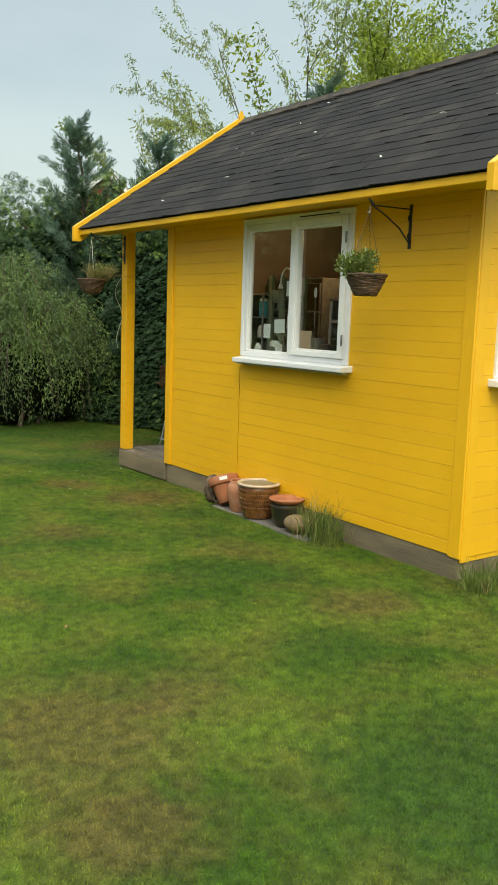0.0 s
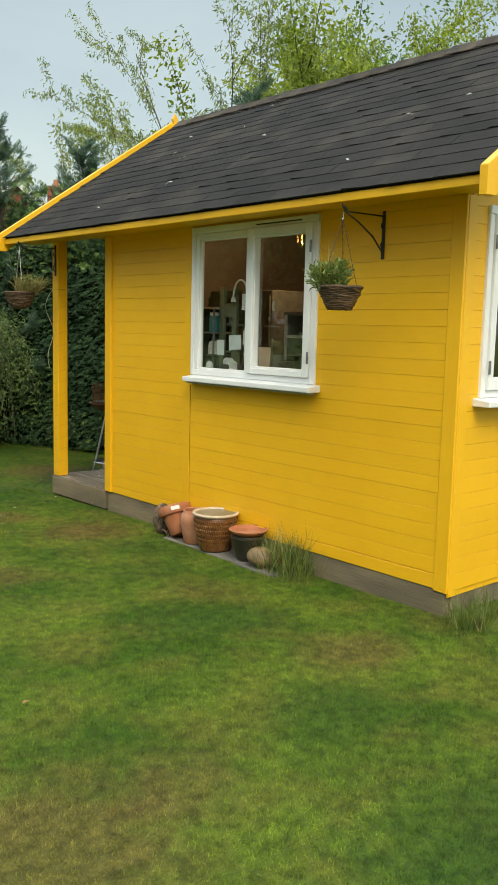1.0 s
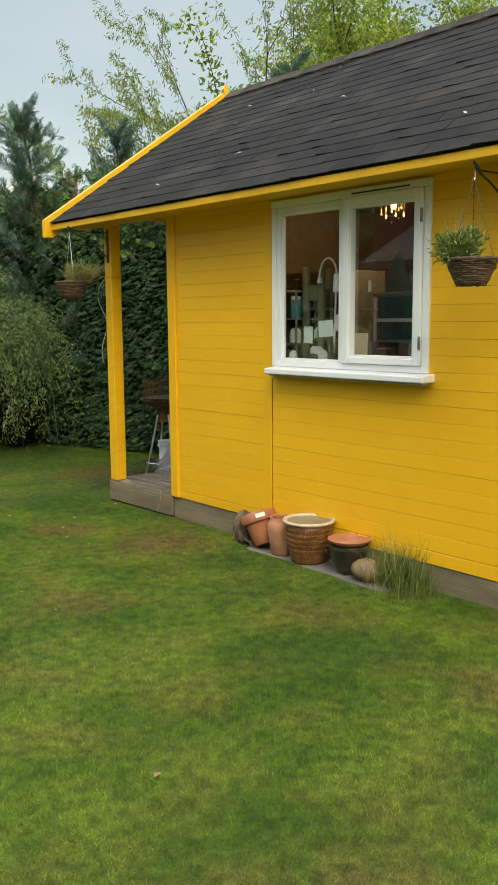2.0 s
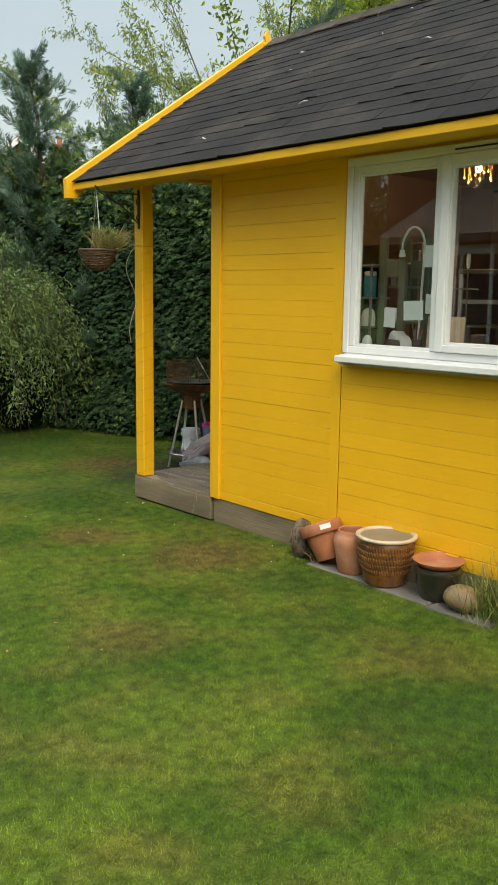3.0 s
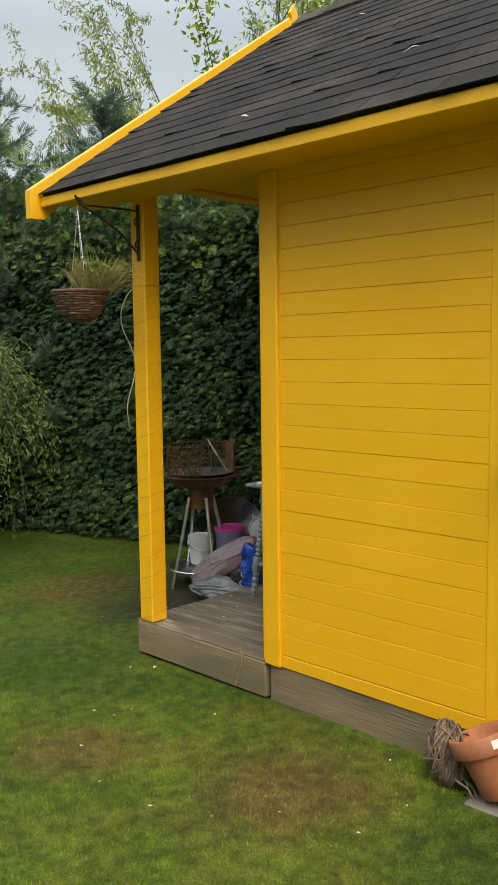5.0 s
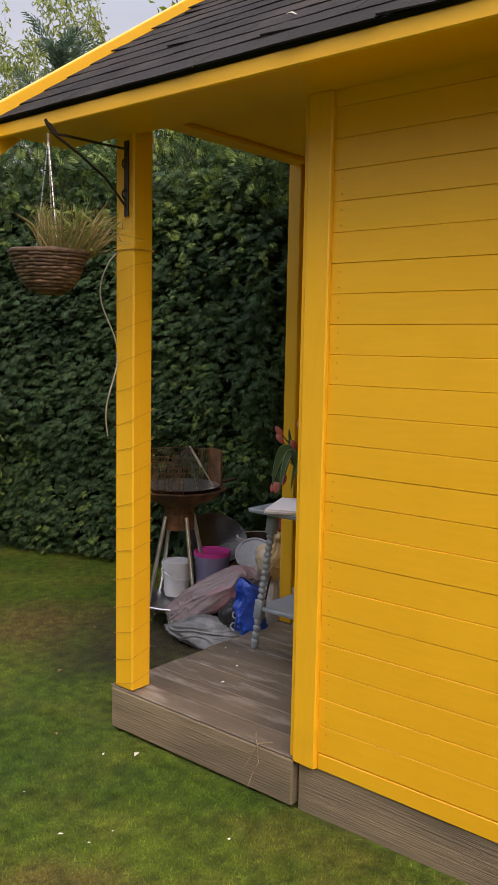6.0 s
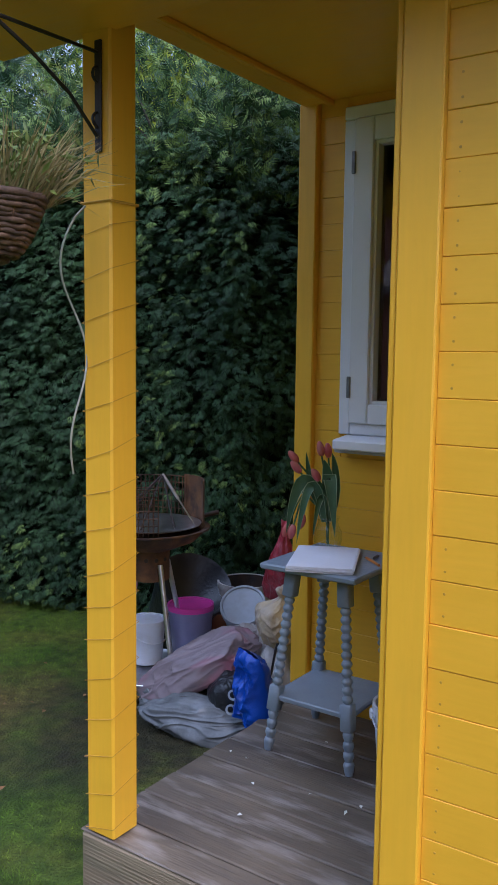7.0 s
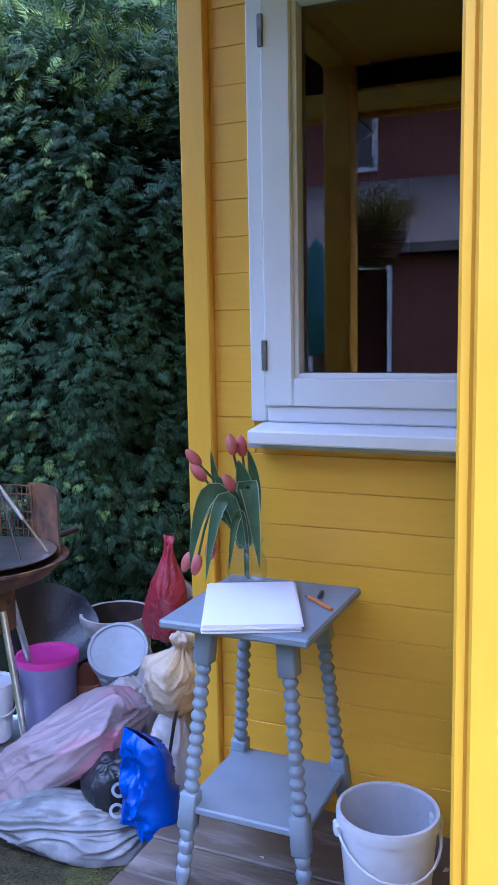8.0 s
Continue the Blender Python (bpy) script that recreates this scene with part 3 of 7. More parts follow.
hut_part("plinth", box(WX + 0.06, R_BACK, Y_NEAR + 0.012, Y_NEAR + 0.055, -0.14, 0.095, 0.004), plinthwood, label="grey weathered plinth timber")

# corner trims and posts
hut_part("corner_trim", prism([(Y_END - 0.088, foot_z(7.25) - 0.002), (Y_END, foot_z(7.31) + 0.002), (Y_END, WALL_TOP), (Y_END - 0.088, WALL_TOP)], "x", WX - 0.018, WX + 0.028, 0.004), yellow_up)
hut_part("corner_trim", box(WX - 0.008, WX + 0.075, Y_END + 0.001, Y_END + 0.018, 0.139, 2.336, 0.004), yellow_up)
hut_part("corner_trim", prism([(Y_NEAR, foot_z(3.73) - 0.012), (Y_NEAR + 0.090, foot_z(3.9) - 0.01), (Y_NEAR + 0.090, WALL_TOP), (Y_NEAR, WALL_TOP)], "x", WX - 0.004, WX + 0.012, 0.003), yellow_up)
hut_part("corner_trim", box(WX + 0.013, WX + 0.09, Y_NEAR - 0.003, Y_NEAR + 0.013, 0.06, WALL_TOP, 0.003), yellow_up)
hut_part("upright_trim", prism([(6.159, foot_z(6.159) - 0.002), (6.232, foot_z(6.232) + 0.002), (6.232, WALL_TOP), (6.159, WALL_TOP)], "x", WX - 0.0035, WX + 0.012, 0.002), yellow_up)
hut_part("corner_trim", box(RX - 0.026, RX + 0.058, Y_DECK - 0.052, Y_DECK + 0.020, 0.139, 2.335, 0.004), yellow_up)
hut_part("porch_post", box(4.350, 4.447, 8.083, 8.183, 0.139, 2.335, 0.006), yellow_up, label="square yellow porch post")

# boards: one shared unit length, scaled along the wall
def board_mesh(name, depth=0.018):
    h = PITCH - 0.0009
    prof = [(0.0, 0.0016), (0.0, h - 0.0012), (0.0012, h), (depth, h), (depth, 0.0), (0.0016, 0.0)]
    bm = prism(prof, "y", 0.0, 1.0)
    me = bpy.data.meshes.new(name)
    bmesh.ops.recalc_face_normals(bm, faces=bm.faces)
    bm.to_mesh(me)
    bm.free()
    me.materials.append(yellow)
    return me


BOARD = board_mesh("board")


def lay_boards(parent, origin, turn, lo, hi, z_first, z_top, hole=None, phase=0, split=None):
    """Horizontal boards on a wall plane; origin: the plane's point where the length is 0; turn: rotation round z."""
    rng = random.Random(11 + phase)
    z = z_first
    while z < z_top - 0.01:
        runs = [(lo, hi)]
        if hole and z + PITCH > hole[2] + 0.004 and z < hole[3] - 0.004:
            runs = [(lo, hole[0]), (hole[1], hi)]
        if split and not (hole and z + PITCH > hole[2] + 0.004 and z < hole[3] - 0.004) and z < hole[2]:
            runs = [(lo, split - 0.003), (split + 0.003, hi)]
        for a, b in runs:
            if b - a > 0.01:
                height = min(1.0, (z_top - z) / PITCH)
                m = Matrix.Translation(HUT @ Vector(origin)) @ Matrix.Rotation(turn, 4, "Z") @ Matrix.Translation((rng.uniform(-0.0012, 0.0012), a, z))
                share("board", BOARD, parent, m @ Matrix.Diagonal((1, b - a, height, 1)))
        z += PITCH


Z0 = 2.103 - 21 * PITCH
lay_boards(side_wall, (WX, 0, 0), 0, Y_NEAR + 0.091, Y_END - 0.089, Z0 + 0.002, WALL_TOP + 0.01, W1, 0, 6.156)
# lowest boards, cut on the slant
for a, b in ((Y_NEAR + 0.091, 6.153), (6.159, Y_END - 0.089)):
    hut_part("board", prism([(a, foot_z(a)), (b, foot_z(b)), (b, Z0 - 0.002), (a, Z0 - 0.002)], "x", WX, WX + 0.018, 0.002), yellow, side_wall)
lay_boards(porch_wall, (RX, 0, 0), 0, Y_END + 0.002, Y_DECK - 0.054, 1.088 - 10 * PITCH + 0.002, 2.43, W3, 3)
turn_gable = Matrix.Rotation(math.pi / 2, 4, "Z") @ Matrix.Diagonal((1, -1, 1, 1))
zz = 2.103 - 22 * PITCH + 0.002
while zz < WALL_TOP + 0.1:
    spans = [(WX + 0.091, R_BACK)]
    if zz + PITCH > W2[2] and zz < W2[3]:
        spans = [(WX + 0.091, W2[0]), (W2[1], R_BACK)]
    for a, b in spans:
        share("board", BOARD, near_wall, Matrix.Translation(HUT @ Vector((a, Y_NEAR, zz))) @ turn_gable @ Matrix.Diagonal((1, b - a, 1, 1)))
    zz += PITCH


nails = bmesh.new()
for k in range(21):
    for dz in (0.022, 0.068):
        lathe([(0, 0), (0.0030, 0), (0.0026, 0.0008), (0, 0.0009)], 8, nails, Matrix.Translation((WX + 0.0003, Y_END - 0.118, Z0 + k * PITCH + dz)) @ Matrix.Rotation(-math.pi / 2, 4, "Y"))
tagged(hut_part("nail_heads", nails, nail_paint, side_wall, "painted nail heads"), kind="stuff")

# ---- windows
def casement(parent, axis, plane, rect, sashes, sill, vent=True):
    """A white timber window: frame, sashes with pane and hinges, sill. rect is (low, high, bottom, top) along the wall; sill is how far it stands out."""
    lo, hi, z0, z1 = rect

    def bar(bm, u0, u1, v0, v1, d0, d1, bevel=0.004):
        if axis == "x":
            return box(plane + d0, plane + d1, u0, u1, v0, v1, bevel, bm)
        return box(u0, u1, plane + d0, plane + d1, v0, v1, bevel, bm)

    win = hut_part("window", bar(None, lo, hi, z1 - 0.045, z1, -0.022, 0.055), white, parent, "white painted casement window")
    bm = bar(None, lo, lo + 0.042, z0, z1 - 0.046, -0.020, 0.055)
    bar(bm, hi - 0.042, hi, z0, z1 - 0.046, -0.020, 0.055)
    bar(bm, lo + 0.043, hi - 0.043, z0, z0 + 0.040, -0.018, 0.055)
    hut_part("window_frame", bm, white, win)
    wide = (hi - lo - 0.084)
    for f0, f1, proud, rail, hinge, low_rail in sashes:
        a, b = lo + 0.042 + wide * f0, lo + 0.042 + wide * f1
        bm = bar(None, a + 0.002, a + rail, z0 + 0.042, z1 - 0.047, -proud, 0.036)
        bar(bm, b - rail, b - 0.002, z0 + 0.042, z1 - 0.047, -proud, 0.036)
        bar(bm, a + rail, b - rail, z0 + 0.042, z0 + 0.042 + rail * low_rail, -proud + 0.001, 0.036)
        bar(bm, a + rail, b - rail, z1 - 0.047 - rail, z1 - 0.047, -proud + 0.001, 0.036)
        hut_part("sash", bm, white, win)
        # glazing bead
        g0, g1, h0, h1 = a + rail, b - rail, z0 + 0.042 + rail * low_rail, z1 - 0.047 - rail
        bm = bar(None, g0, g0 + 0.012, h0, h1, -proud + 0.012, 0.02, 0.002)
        bar(bm, g1 - 0.012, g1, h0, h1, -proud + 0.012, 0.02, 0.002)
        bar(bm, g0 + 0.012, g1 - 0.012, h0, h0 + 0.012, -proud + 0.012, 0.02, 0.002)
        bar(bm, g0 + 0.012, g1 - 0.012, h1 - 0.012, h1, -proud + 0.012, 0.02, 0.002)
        hut_part("glazing_bead", bm, white, win)
        pane = hut_part("pane", bar(None, g0 + 0.004, g1 - 0.004, h0 + 0.004, h1 - 0.004, 0.010, 0.014, 0.0), glass, win, "clear window glass")
        pane.visible_shadow = False
        if hinge:
            at = b - 0.004 if hinge > 0 else a + 0.004
            for hz in (z0 + 0.13, z1 - 0.23):
                hut_part("hinge", bar(None, at - 0.007, at + 0.007, hz, hz + 0.075, -proud - 0.006, -proud + 0.004, 0.002), steel, win, "steel hinge")
    if vent:
        hut_part("trickle_vent", bar(None, lo + 0.14, lo + 0.14 + 0.36 * wide, z1 - 0.030, z1 - 0.022, -0.026, -0.018, 0.0), rubber, win, "dark vent slot")
    if axis == "x":
        hut_part("window_sill", prism([(plane - sill, z0 - 0.046), (plane - sill, z0 - 0.012), (plane + 0.02, z0 + 0.002), (plane + 0.02, z0 - 0.046)], "y", lo - (0.040 if vent else 0.0), hi - (0.018 if vent else 0.028), 0.004), white, win, "white painted window sill")
        hut_part("sill_trim", box(plane - sill * 0.55, plane + 0.01, lo, hi - 0.01, z0 - 0.062, z0 - 0.047), greylid, win, "grey underside strip")
    else:
        hut_part("window_sill", prism([(plane - sill, z0 - 0.046), (plane - sill, z0 - 0.012), (plane + 0.02, z0 + 0.002), (plane + 0.02, z0 - 0.046)], "x", lo - 0.045, hi + 0.045, 0.004), white, win, "white painted window sill")
    return win


casement(None, "x", WX, W1, [(0.0, 0.50, 0.036, 0.052, -1, 0.72), (0.50, 1.0, 0.014, 0.040, 0, 0.05)], 0.108)
casement(None, "y", Y_NEAR, W2, [(0.0, 0.5, 0.036, 0.05, -1, 1.15), (0.5, 1.0, 0.014, 0.04, 0, 1.15)], 0.11)
casement(None, "x", RX, W3, [(0.0, 1.0, 0.034, 0.078, 1, 0.88)], 0.112, vent=False)

# ---- roof
SLOPE = Vector((RIDGE_X - EAVE_X, 0, RIDGE_Z - EAVE_Z))
SLEN = SLOPE.length
SDIR = SLOPE.normalized()
SNOR = Vector((-SDIR.z, 0, SDIR.x))
ROOF_Y0, ROOF_Y1 = 3.535, 8.505


def slope_pt(s, y, h=0.0, back=False):
    p = Vector((EAVE_X, y, EAVE_Z)) + SDIR * s + SNOR * h
    return Vector((2 * RIDGE_X - p.x, p.y, p.z)) if back else p


for back in (False, True):
    bm = bmesh.new()
    vs = [bm.verts.new(slope_pt(s, y, h, back)) for h in (-0.012, -0.034) for s, y in ((0.015, ROOF_Y0), (SLEN, ROOF_Y0), (SLEN, ROOF_Y1), (0.015, ROOF_Y1))]
    for f in ((0, 1, 2, 3), (7, 6, 5, 4), (0, 4, 5, 1), (1, 5, 6, 2), (2, 6, 7, 3), (3, 7, 4, 0)):
        bm.faces.new([vs[i] for i in f])
    deck_roof = hut_part("roof", bm, shingle_mat, label="dark shingle roof slope" if not back else "back slope of the dark shingle roof")
    if not back:
        roof_front = deck_roof

# eave fascia, soffit, porch ceiling and beams
for back in (False, True):
    fx0, fx1 = (EAVE_X + 0.012, EAVE_X + 0.036) if not back else (2 * RIDGE_X - EAVE_X - 0.036, 2 * RIDGE_X - EAVE_X - 0.012)
    hut_part("fascia", box(fx0, fx1, ROOF_Y0 - 0.004, ROOF_Y1 + 0.004, EAVE_Z - 0.066, EAVE_Z - 0.018, 0.004), yellow, label="yellow fascia board")
    sx0, sx1 = (EAVE_X + 0.037, WX + 0.012) if not back else (R_BACK, 2 * RIDGE_X - EAVE_X - 0.037)
    hut_part("soffit", box(sx0, sx1, ROOF_Y0, ROOF_Y1, EAVE_Z - 0.045, EAVE_Z - 0.032), yellow, label="yellow soffit board")
hut_part("porch_ceiling", box(WX + 0.013, RX + 0.05, Y_END - 0.01, 8.099, 2.338, 2.352), yellow, label="yellow boarded porch ceiling")
hut_part("beam", box(WX + 0.012, RX - 0.027, 8.100, 8.182, 2.322, 2.42, 0.004), yellow, label="yellow porch beam")
hut_part("beam_ledge", box(WX + 0.10, RX + 0.0, 8.078, 8.098, 2.318, 2.337, 0.003), yellow)

# barge boards with stubby cut tips
def barge(y0, y1):
    top, low = 0.036, -0.105
    def at(s, h):
        p = slope_pt(s, 0, h)
        return (p.x, p.z)
    tip = EAVE_X - 0.045
    front = [at(-0.03, top), (tip, EAVE_Z + 0.002), (tip, EAVE_Z - 0.126), (tip + 0.075, EAVE_Z - 0.126), at(0.17, low), at(SLEN - 0.07, low)]
    peak = [(RIDGE_X, RIDGE_Z - 0.135), (RIDGE_X, RIDGE_Z + 0.045)]
    hut_part("barge_board", prism(front + peak, "y", y0, y1, 0.003), yellow, label="yellow barge board")
    mirrored = [(2 * RIDGE_X + 0.001 - x, z) for x, z in front + peak]
    hut_part("barge_board", prism(mirrored, "y", y0, y1, 0.003), yellow, label="yellow barge board")
    fin = [(-0.045, 0.0), (-0.045, 0.05), (-0.022, 0.075), (-0.030, 0.11), (-0.040, 0.135), (-0.016, 0.175), (0.0, 0.215), (0.016, 0.175), (0.040, 0.135), (0.030, 0.11), (0.022, 0.075), (0.045, 0.05), (0.045, 0.0)]
    hut_part("finial", prism([(RIDGE_X - 0.015 + 0.9 * u, RIDGE_Z - 0.055 + 0.76 * v) for u, v in fin], "y", y0 - 0.016, y0 - 0.003 if y0 < 5 else y0 + 0.010, 0.002), yellow, label="yellow carved finial")


barge(8.510, 8.555)
barge(3.485, 3.530)

# ---- deck of the porch: frame timbers here, planks at the end of the file
DECK_Z = 0.138
deck_front = hut_part("deck_edge", box(WX - 0.012, WX + 0.032, Y_END + 0.002, Y_DECK + 0.02, -0.035, 0.128, 0.006), plinthwood, label="grey grooved deck edge board")
groove = bmesh.new()
for k in range(11):
    zg = -0.018 + 0.0105 * k
    prism([(Y_END + 0.01, zg), (Y_DECK + 0.012, zg), (Y_DECK + 0.012, zg + 0.0055), (Y_END + 0.01, zg + 0.0055)], "x", WX - 0.0132, WX - 0.011, 0.0, groove)
hut_part("edge_ribs", groove, plinthwood, deck_front)
hut_part("deck_edge", box(WX + 0.034, RX + 0.05, Y_DECK - 0.022, Y_DECK + 0.022, -0.05, 0.105, 0.005), plinthwood, label="grey deck end board")
hut_part("deck_joist", box(WX + 0.05, RX, 7.75, 7.80, -0.08, 0.106), plinthwood)

# ---------------------------------------------------------------- inside the summerhouse
hut_part("inside_floor", box(WX + 0.06, R_BACK - 0.06, Y_NEAR + 0.06, Y_DECK - 0.06, -0.02, 0.10), inner_floor, label="brown inside floor")
hut_part("inside_lining", box(R_BACK - 0.075, R_BACK - 0.055, Y_NEAR + 0.08, Y_DECK - 0.08, 0.1, 2.40), inner_wood, label="red-brown stained inside boards")
hut_part("inside_lining", box(RX + 0.08, R_BACK - 0.08, Y_DECK - 0.085, Y_DECK - 0.062, 0.1, 2.42), inner_wood, label="red-brown stained inside boards")
# run on past the porch wall as an added partition that blocks bulb light
hut_part("inside_lining", box(WX + 0.07, R_BACK - 0.08, Y_END - 0.085, Y_END - 0.06, 0.1, 2.42), inner_wood, label="red-brown stained inside boards")
hut_part("inside_lining", wall_with_hole("x", RX + 0.06, RX + 0.075, Y_END - 0.08, Y_DECK - 0.09, 0.1, 2.42, W3), inner_wood, label="red-brown stained inside boards")
hut_part("inside_lining", wall_with_hole("y", Y_NEAR + 0.06, Y_NEAR + 0.075, WX + 0.08, R_BACK - 0.08, 0.1, 2.42, W2), inner_wood, label="red-brown stained inside boards")
hut_part("inside_ceiling", box(WX + 0.06, R_BACK - 0.06, Y_NEAR + 0.06, Y_DECK - 0.06, 2.425, 2.440), inner_wood, label="stained inside ceiling")


def shelf_unit(x, y, z):
    t = thing("shelf_unit", pose(x, y, z), "narrow olive-painted wooden shelf unit crowded with small things", "shelf unit")
    for sx in (-0.09, 0.13):
        for sy in (-0.07, 0.07):
            part("upright", box(sx - 0.014, sx + 0.014, sy - 0.024, sy + 0.024, 0, 0.82, 0.003), pale_wood, t)
    for sx in (-0.092, 0.132):
        part("rail", box(sx - 0.008, sx + 0.008, -0.045, 0.045, 0.60, 0.70, 0.003), pale_wood, t)
    for zz in (0.14, 0.34, 0.54):
        part("shelf", box(-0.075, 0.115, -0.045, 0.045, zz, zz + 0.016, 0.002), pale_wood, t)
    return t


shelf_unit(4.66, 5.98, 1.002)
rng = random.Random(5)
for k in range(6):
    z = 1.002 + (0.157, 0.357, 0.557)[k % 3]
    xx, yy = 4.62 + 0.07 * (k // 3), 5.98 + rng.uniform(-0.012, 0.012)
    w, h = rng.uniform(0.022, 0.030), rng.uniform(0.07, 0.14)
    if k % 3 == 1:
        ob = part("jar", lathe([(0, 0), (w, 0), (w, h * 0.75), (w * 0.6, h * 0.85), (w * 0.6, h), (0, h)], 16), card if k == 1 else clutter_grey, None, smooth=40)
        tagged(ob, "small jar among others on the indoor shelf", "jar", "shelf clutter")
    else:
        ob = part("tin", box(-w, w, -w * 0.8, w * 0.8, 0, h, 0.004), clutter_dark if k % 2 else clutter_grey, None)
        tagged(ob, "small tin among others on the indoor shelf", "tin", "shelf clutter")
    ob.matrix_world = pose(xx, yy, z, 0, 0, rng.uniform(-20, 20))


def tall_cabinet():
    """A dark cupboard deeper in the room."""
    t = thing("cabinet", pose(5.60, 6.95, 0.10), "dark stained wooden cabinet with shelves inside the room", "cabinet")
    part("body", box(-0.20, 0.20, -0.55, 0.55, 0, 1.75, 0.006), clutter_dark, t)
    for sy in (-0.275, 0.275):
        d = part("door", box(-0.222, -0.201, sy - 0.265, sy + 0.265, 0.06, 1.70, 0.004), clutter_dark, t, "dark panelled door")
        part("handle", tube([(-0.232, sy * 0.2, 0.9), (-0.232, sy * 0.2, 1.02)], 0.007, 6), steel, d, "small steel handle")


tall_cabinet()
side_shelf = thing("wall_shelf", pose(4.585, 6.17, 1.002), "small grey side shelf standing on the workbench", "shelf")
for zz in (0.0, 0.17, 0.312, 0.478, 0.66):
    part("shelf", box(-0.07, 0.10, -0.083, 0.10, zz, zz + 0.012, 0.002), clutter_grey, side_shelf)
part("side", box(-0.07, 0.10, 0.101, 0.113, 0, 0.68, 0.002), clutter_dark, side_shelf)
part("back", box(0.101, 0.110, -0.083, 0.113, 0, 0.68, 0.002), clutter_dark, side_shelf)
part("post", box(-0.07, -0.058, -0.083, -0.069, 0.0125, 0.66, 0.002), clutter_grey, side_shelf)
teal_tub = thing("storage_jar", pose(4.56, 6.135, 1.494), "teal plastic jar with a white lid on a side shelf inside", "jar", "shelf clutter")
part("body", lathe([(0, 0), (0.036, 0), (0.038, 0.105), (0.033, 0.118), (0, 0.118)], 24), teal, teal_tub, smooth=40)
part("lid", lathe([(0.034, 0.119), (0.035, 0.138), (0.028, 0.142), (0, 0.142)], 24), card, teal_tub, "white screw lid", smooth=40)
mug = thing("mug", pose(4.56, 6.14, 1.328), "white rounded mug upside down on a side shelf inside", "mug", "shelf clutter")
part("body", lathe([(0.040, 0), (0.042, 0.05), (0.034, 0.085), (0.016, 0.098), (0, 0.10)], 24), card, mug, smooth=50)
for k, (dx, dy, h) in enumerate(((-0.03, 0.02, 0.10), (0.01, -0.05, 0.12), (0.03, 0.05, 0.09), (-0.03, -0.045, 0.11))):
    ob = part("tin", lathe([(0, 0), (0.020, 0), (0.020, h), (0.014, h), (0, h - 0.01)], 16), clutter_dark if k % 2 else clutter_grey, None, smooth=40)
    ob.matrix_world = pose(4.585 + dx, 6.17 + dy, 1.186)
    tagged(ob, "small tin among others on the indoor shelf", "tin", "shelf clutter")


def workbench():
    t = thing("workbench", pose(4.72, 5.5, 0.10), "dark wooden workbench under the inside of the window", "workbench")
    part("worktop", box(-0.29, 0.30, -0.95, 1.0, 0.86, 0.90, 0.004), clutter_dark, t)
    for sx in (-0.24, 0.24):
        for sy in (-0.88, 0.9):
            part("leg", box(sx - 0.03, sx + 0.03, sy - 0.03, sy + 0.03, 0, 0.858, 0.003), clutter_dark, t)
    return t


workbench()
BENCH_Z = 1.002


def gooseneck():
    t = thing("desk_lamp", pose(4.537, 5.76, BENCH_Z), "white gooseneck desk lamp standing on the workbench", "lamp")
    part("base", lathe([(0, 0), (0.07, 0), (0.065, 0.018), (0.012, 0.03), (0, 0.03)], 24), card, t, smooth=40)
    pts = [(0, 0, 0.03), (0, 0.004, 0.30), (0, -0.006, 0.60)] + [(0, -0.014 + 0.075 * (1 - math.cos(a)), 0.75 + 0.115 * math.sin(a)) for a in [x * math.pi / 9 for x in range(10)]]
    part("neck", tube(pts, 0.0065, 8), card, t, smooth=60)
    part("lamp_head", lathe([(0, 0.05), (0.012, 0.046), (0.020, 0.01), (0.017, 0.01), (0, 0.04)], 20, m=Matrix.Translation((0, 0.136, 0.70))), card, t, smooth=50)


gooseneck()
# low things on the bench, seen through the glass
for k, (yy, xx, w, h, m) in enumerate([(5.60, 4.68, 0.06, 0.34, clutter_grey), (5.46, 4.66, 0.05, 0.30, clutter_dark), (5.28, 4.68, 0.045, 0.24, card), (5.12, 4.66, 0.06, 0.28, clutter_dark), (5.36, 4.80, 0.07, 0.33, clutter_dark)]):
    if k % 3 == 0:
        ob = part("pot", lathe([(0, 0), (w * 0.8, 0), (w, h), (w * 0.9, h), (w * 0.72, 0.01), (0, 0.01)], 20), m, None, smooth=40)
        tagged(ob, "tall pot stood on the indoor workbench", "pot", "bench clutter")
    else:
        ob = part("box", box(-w, w, -w * 0.7, w * 0.7, 0, h, 0.005), m, None)
        tagged(ob, "tall box stood on the indoor workbench", "box", "bench clutter")
    ob.matrix_world = pose(xx, yy, BENCH_Z, 0, 0, 17 * k)

# the narrow board inside the window and what stands on it
BOARD_Z = 1.199
hut_part("window_board", box(WX + 0.056, 4.505, W1[0] + 0.01, W1[1] - 0.01, 1.1825, BOARD_Z, 0.003), white, label="narrow white board inside the window")


def cloth_heap(x, y):
    """A crumpled white cloth, higher at one end."""
    bm = bmesh.new()
    bmesh.ops.create_icosphere(bm, subdivisions=4, radius=1.0)
    for v in bm.verts:
        d = v.co.normalized()
        r = 1 + 0.22 * noise.noise(d * 2.3) + 0.10 * abs(noise.noise(d * 6.5))
        v.co = Vector((d.x * r * 0.034, d.y * r * 0.078, max(0.0, 0.045 + d.z * r * 0.062 + 0.022 * d.y)))
    ob = part("cloth", bm, card, None, smooth=40)
    ob.matrix_world = pose(x, y, BOARD_Z)
    return tagged(ob, "crumpled white cloth heaped on the inner window board", "cloth")


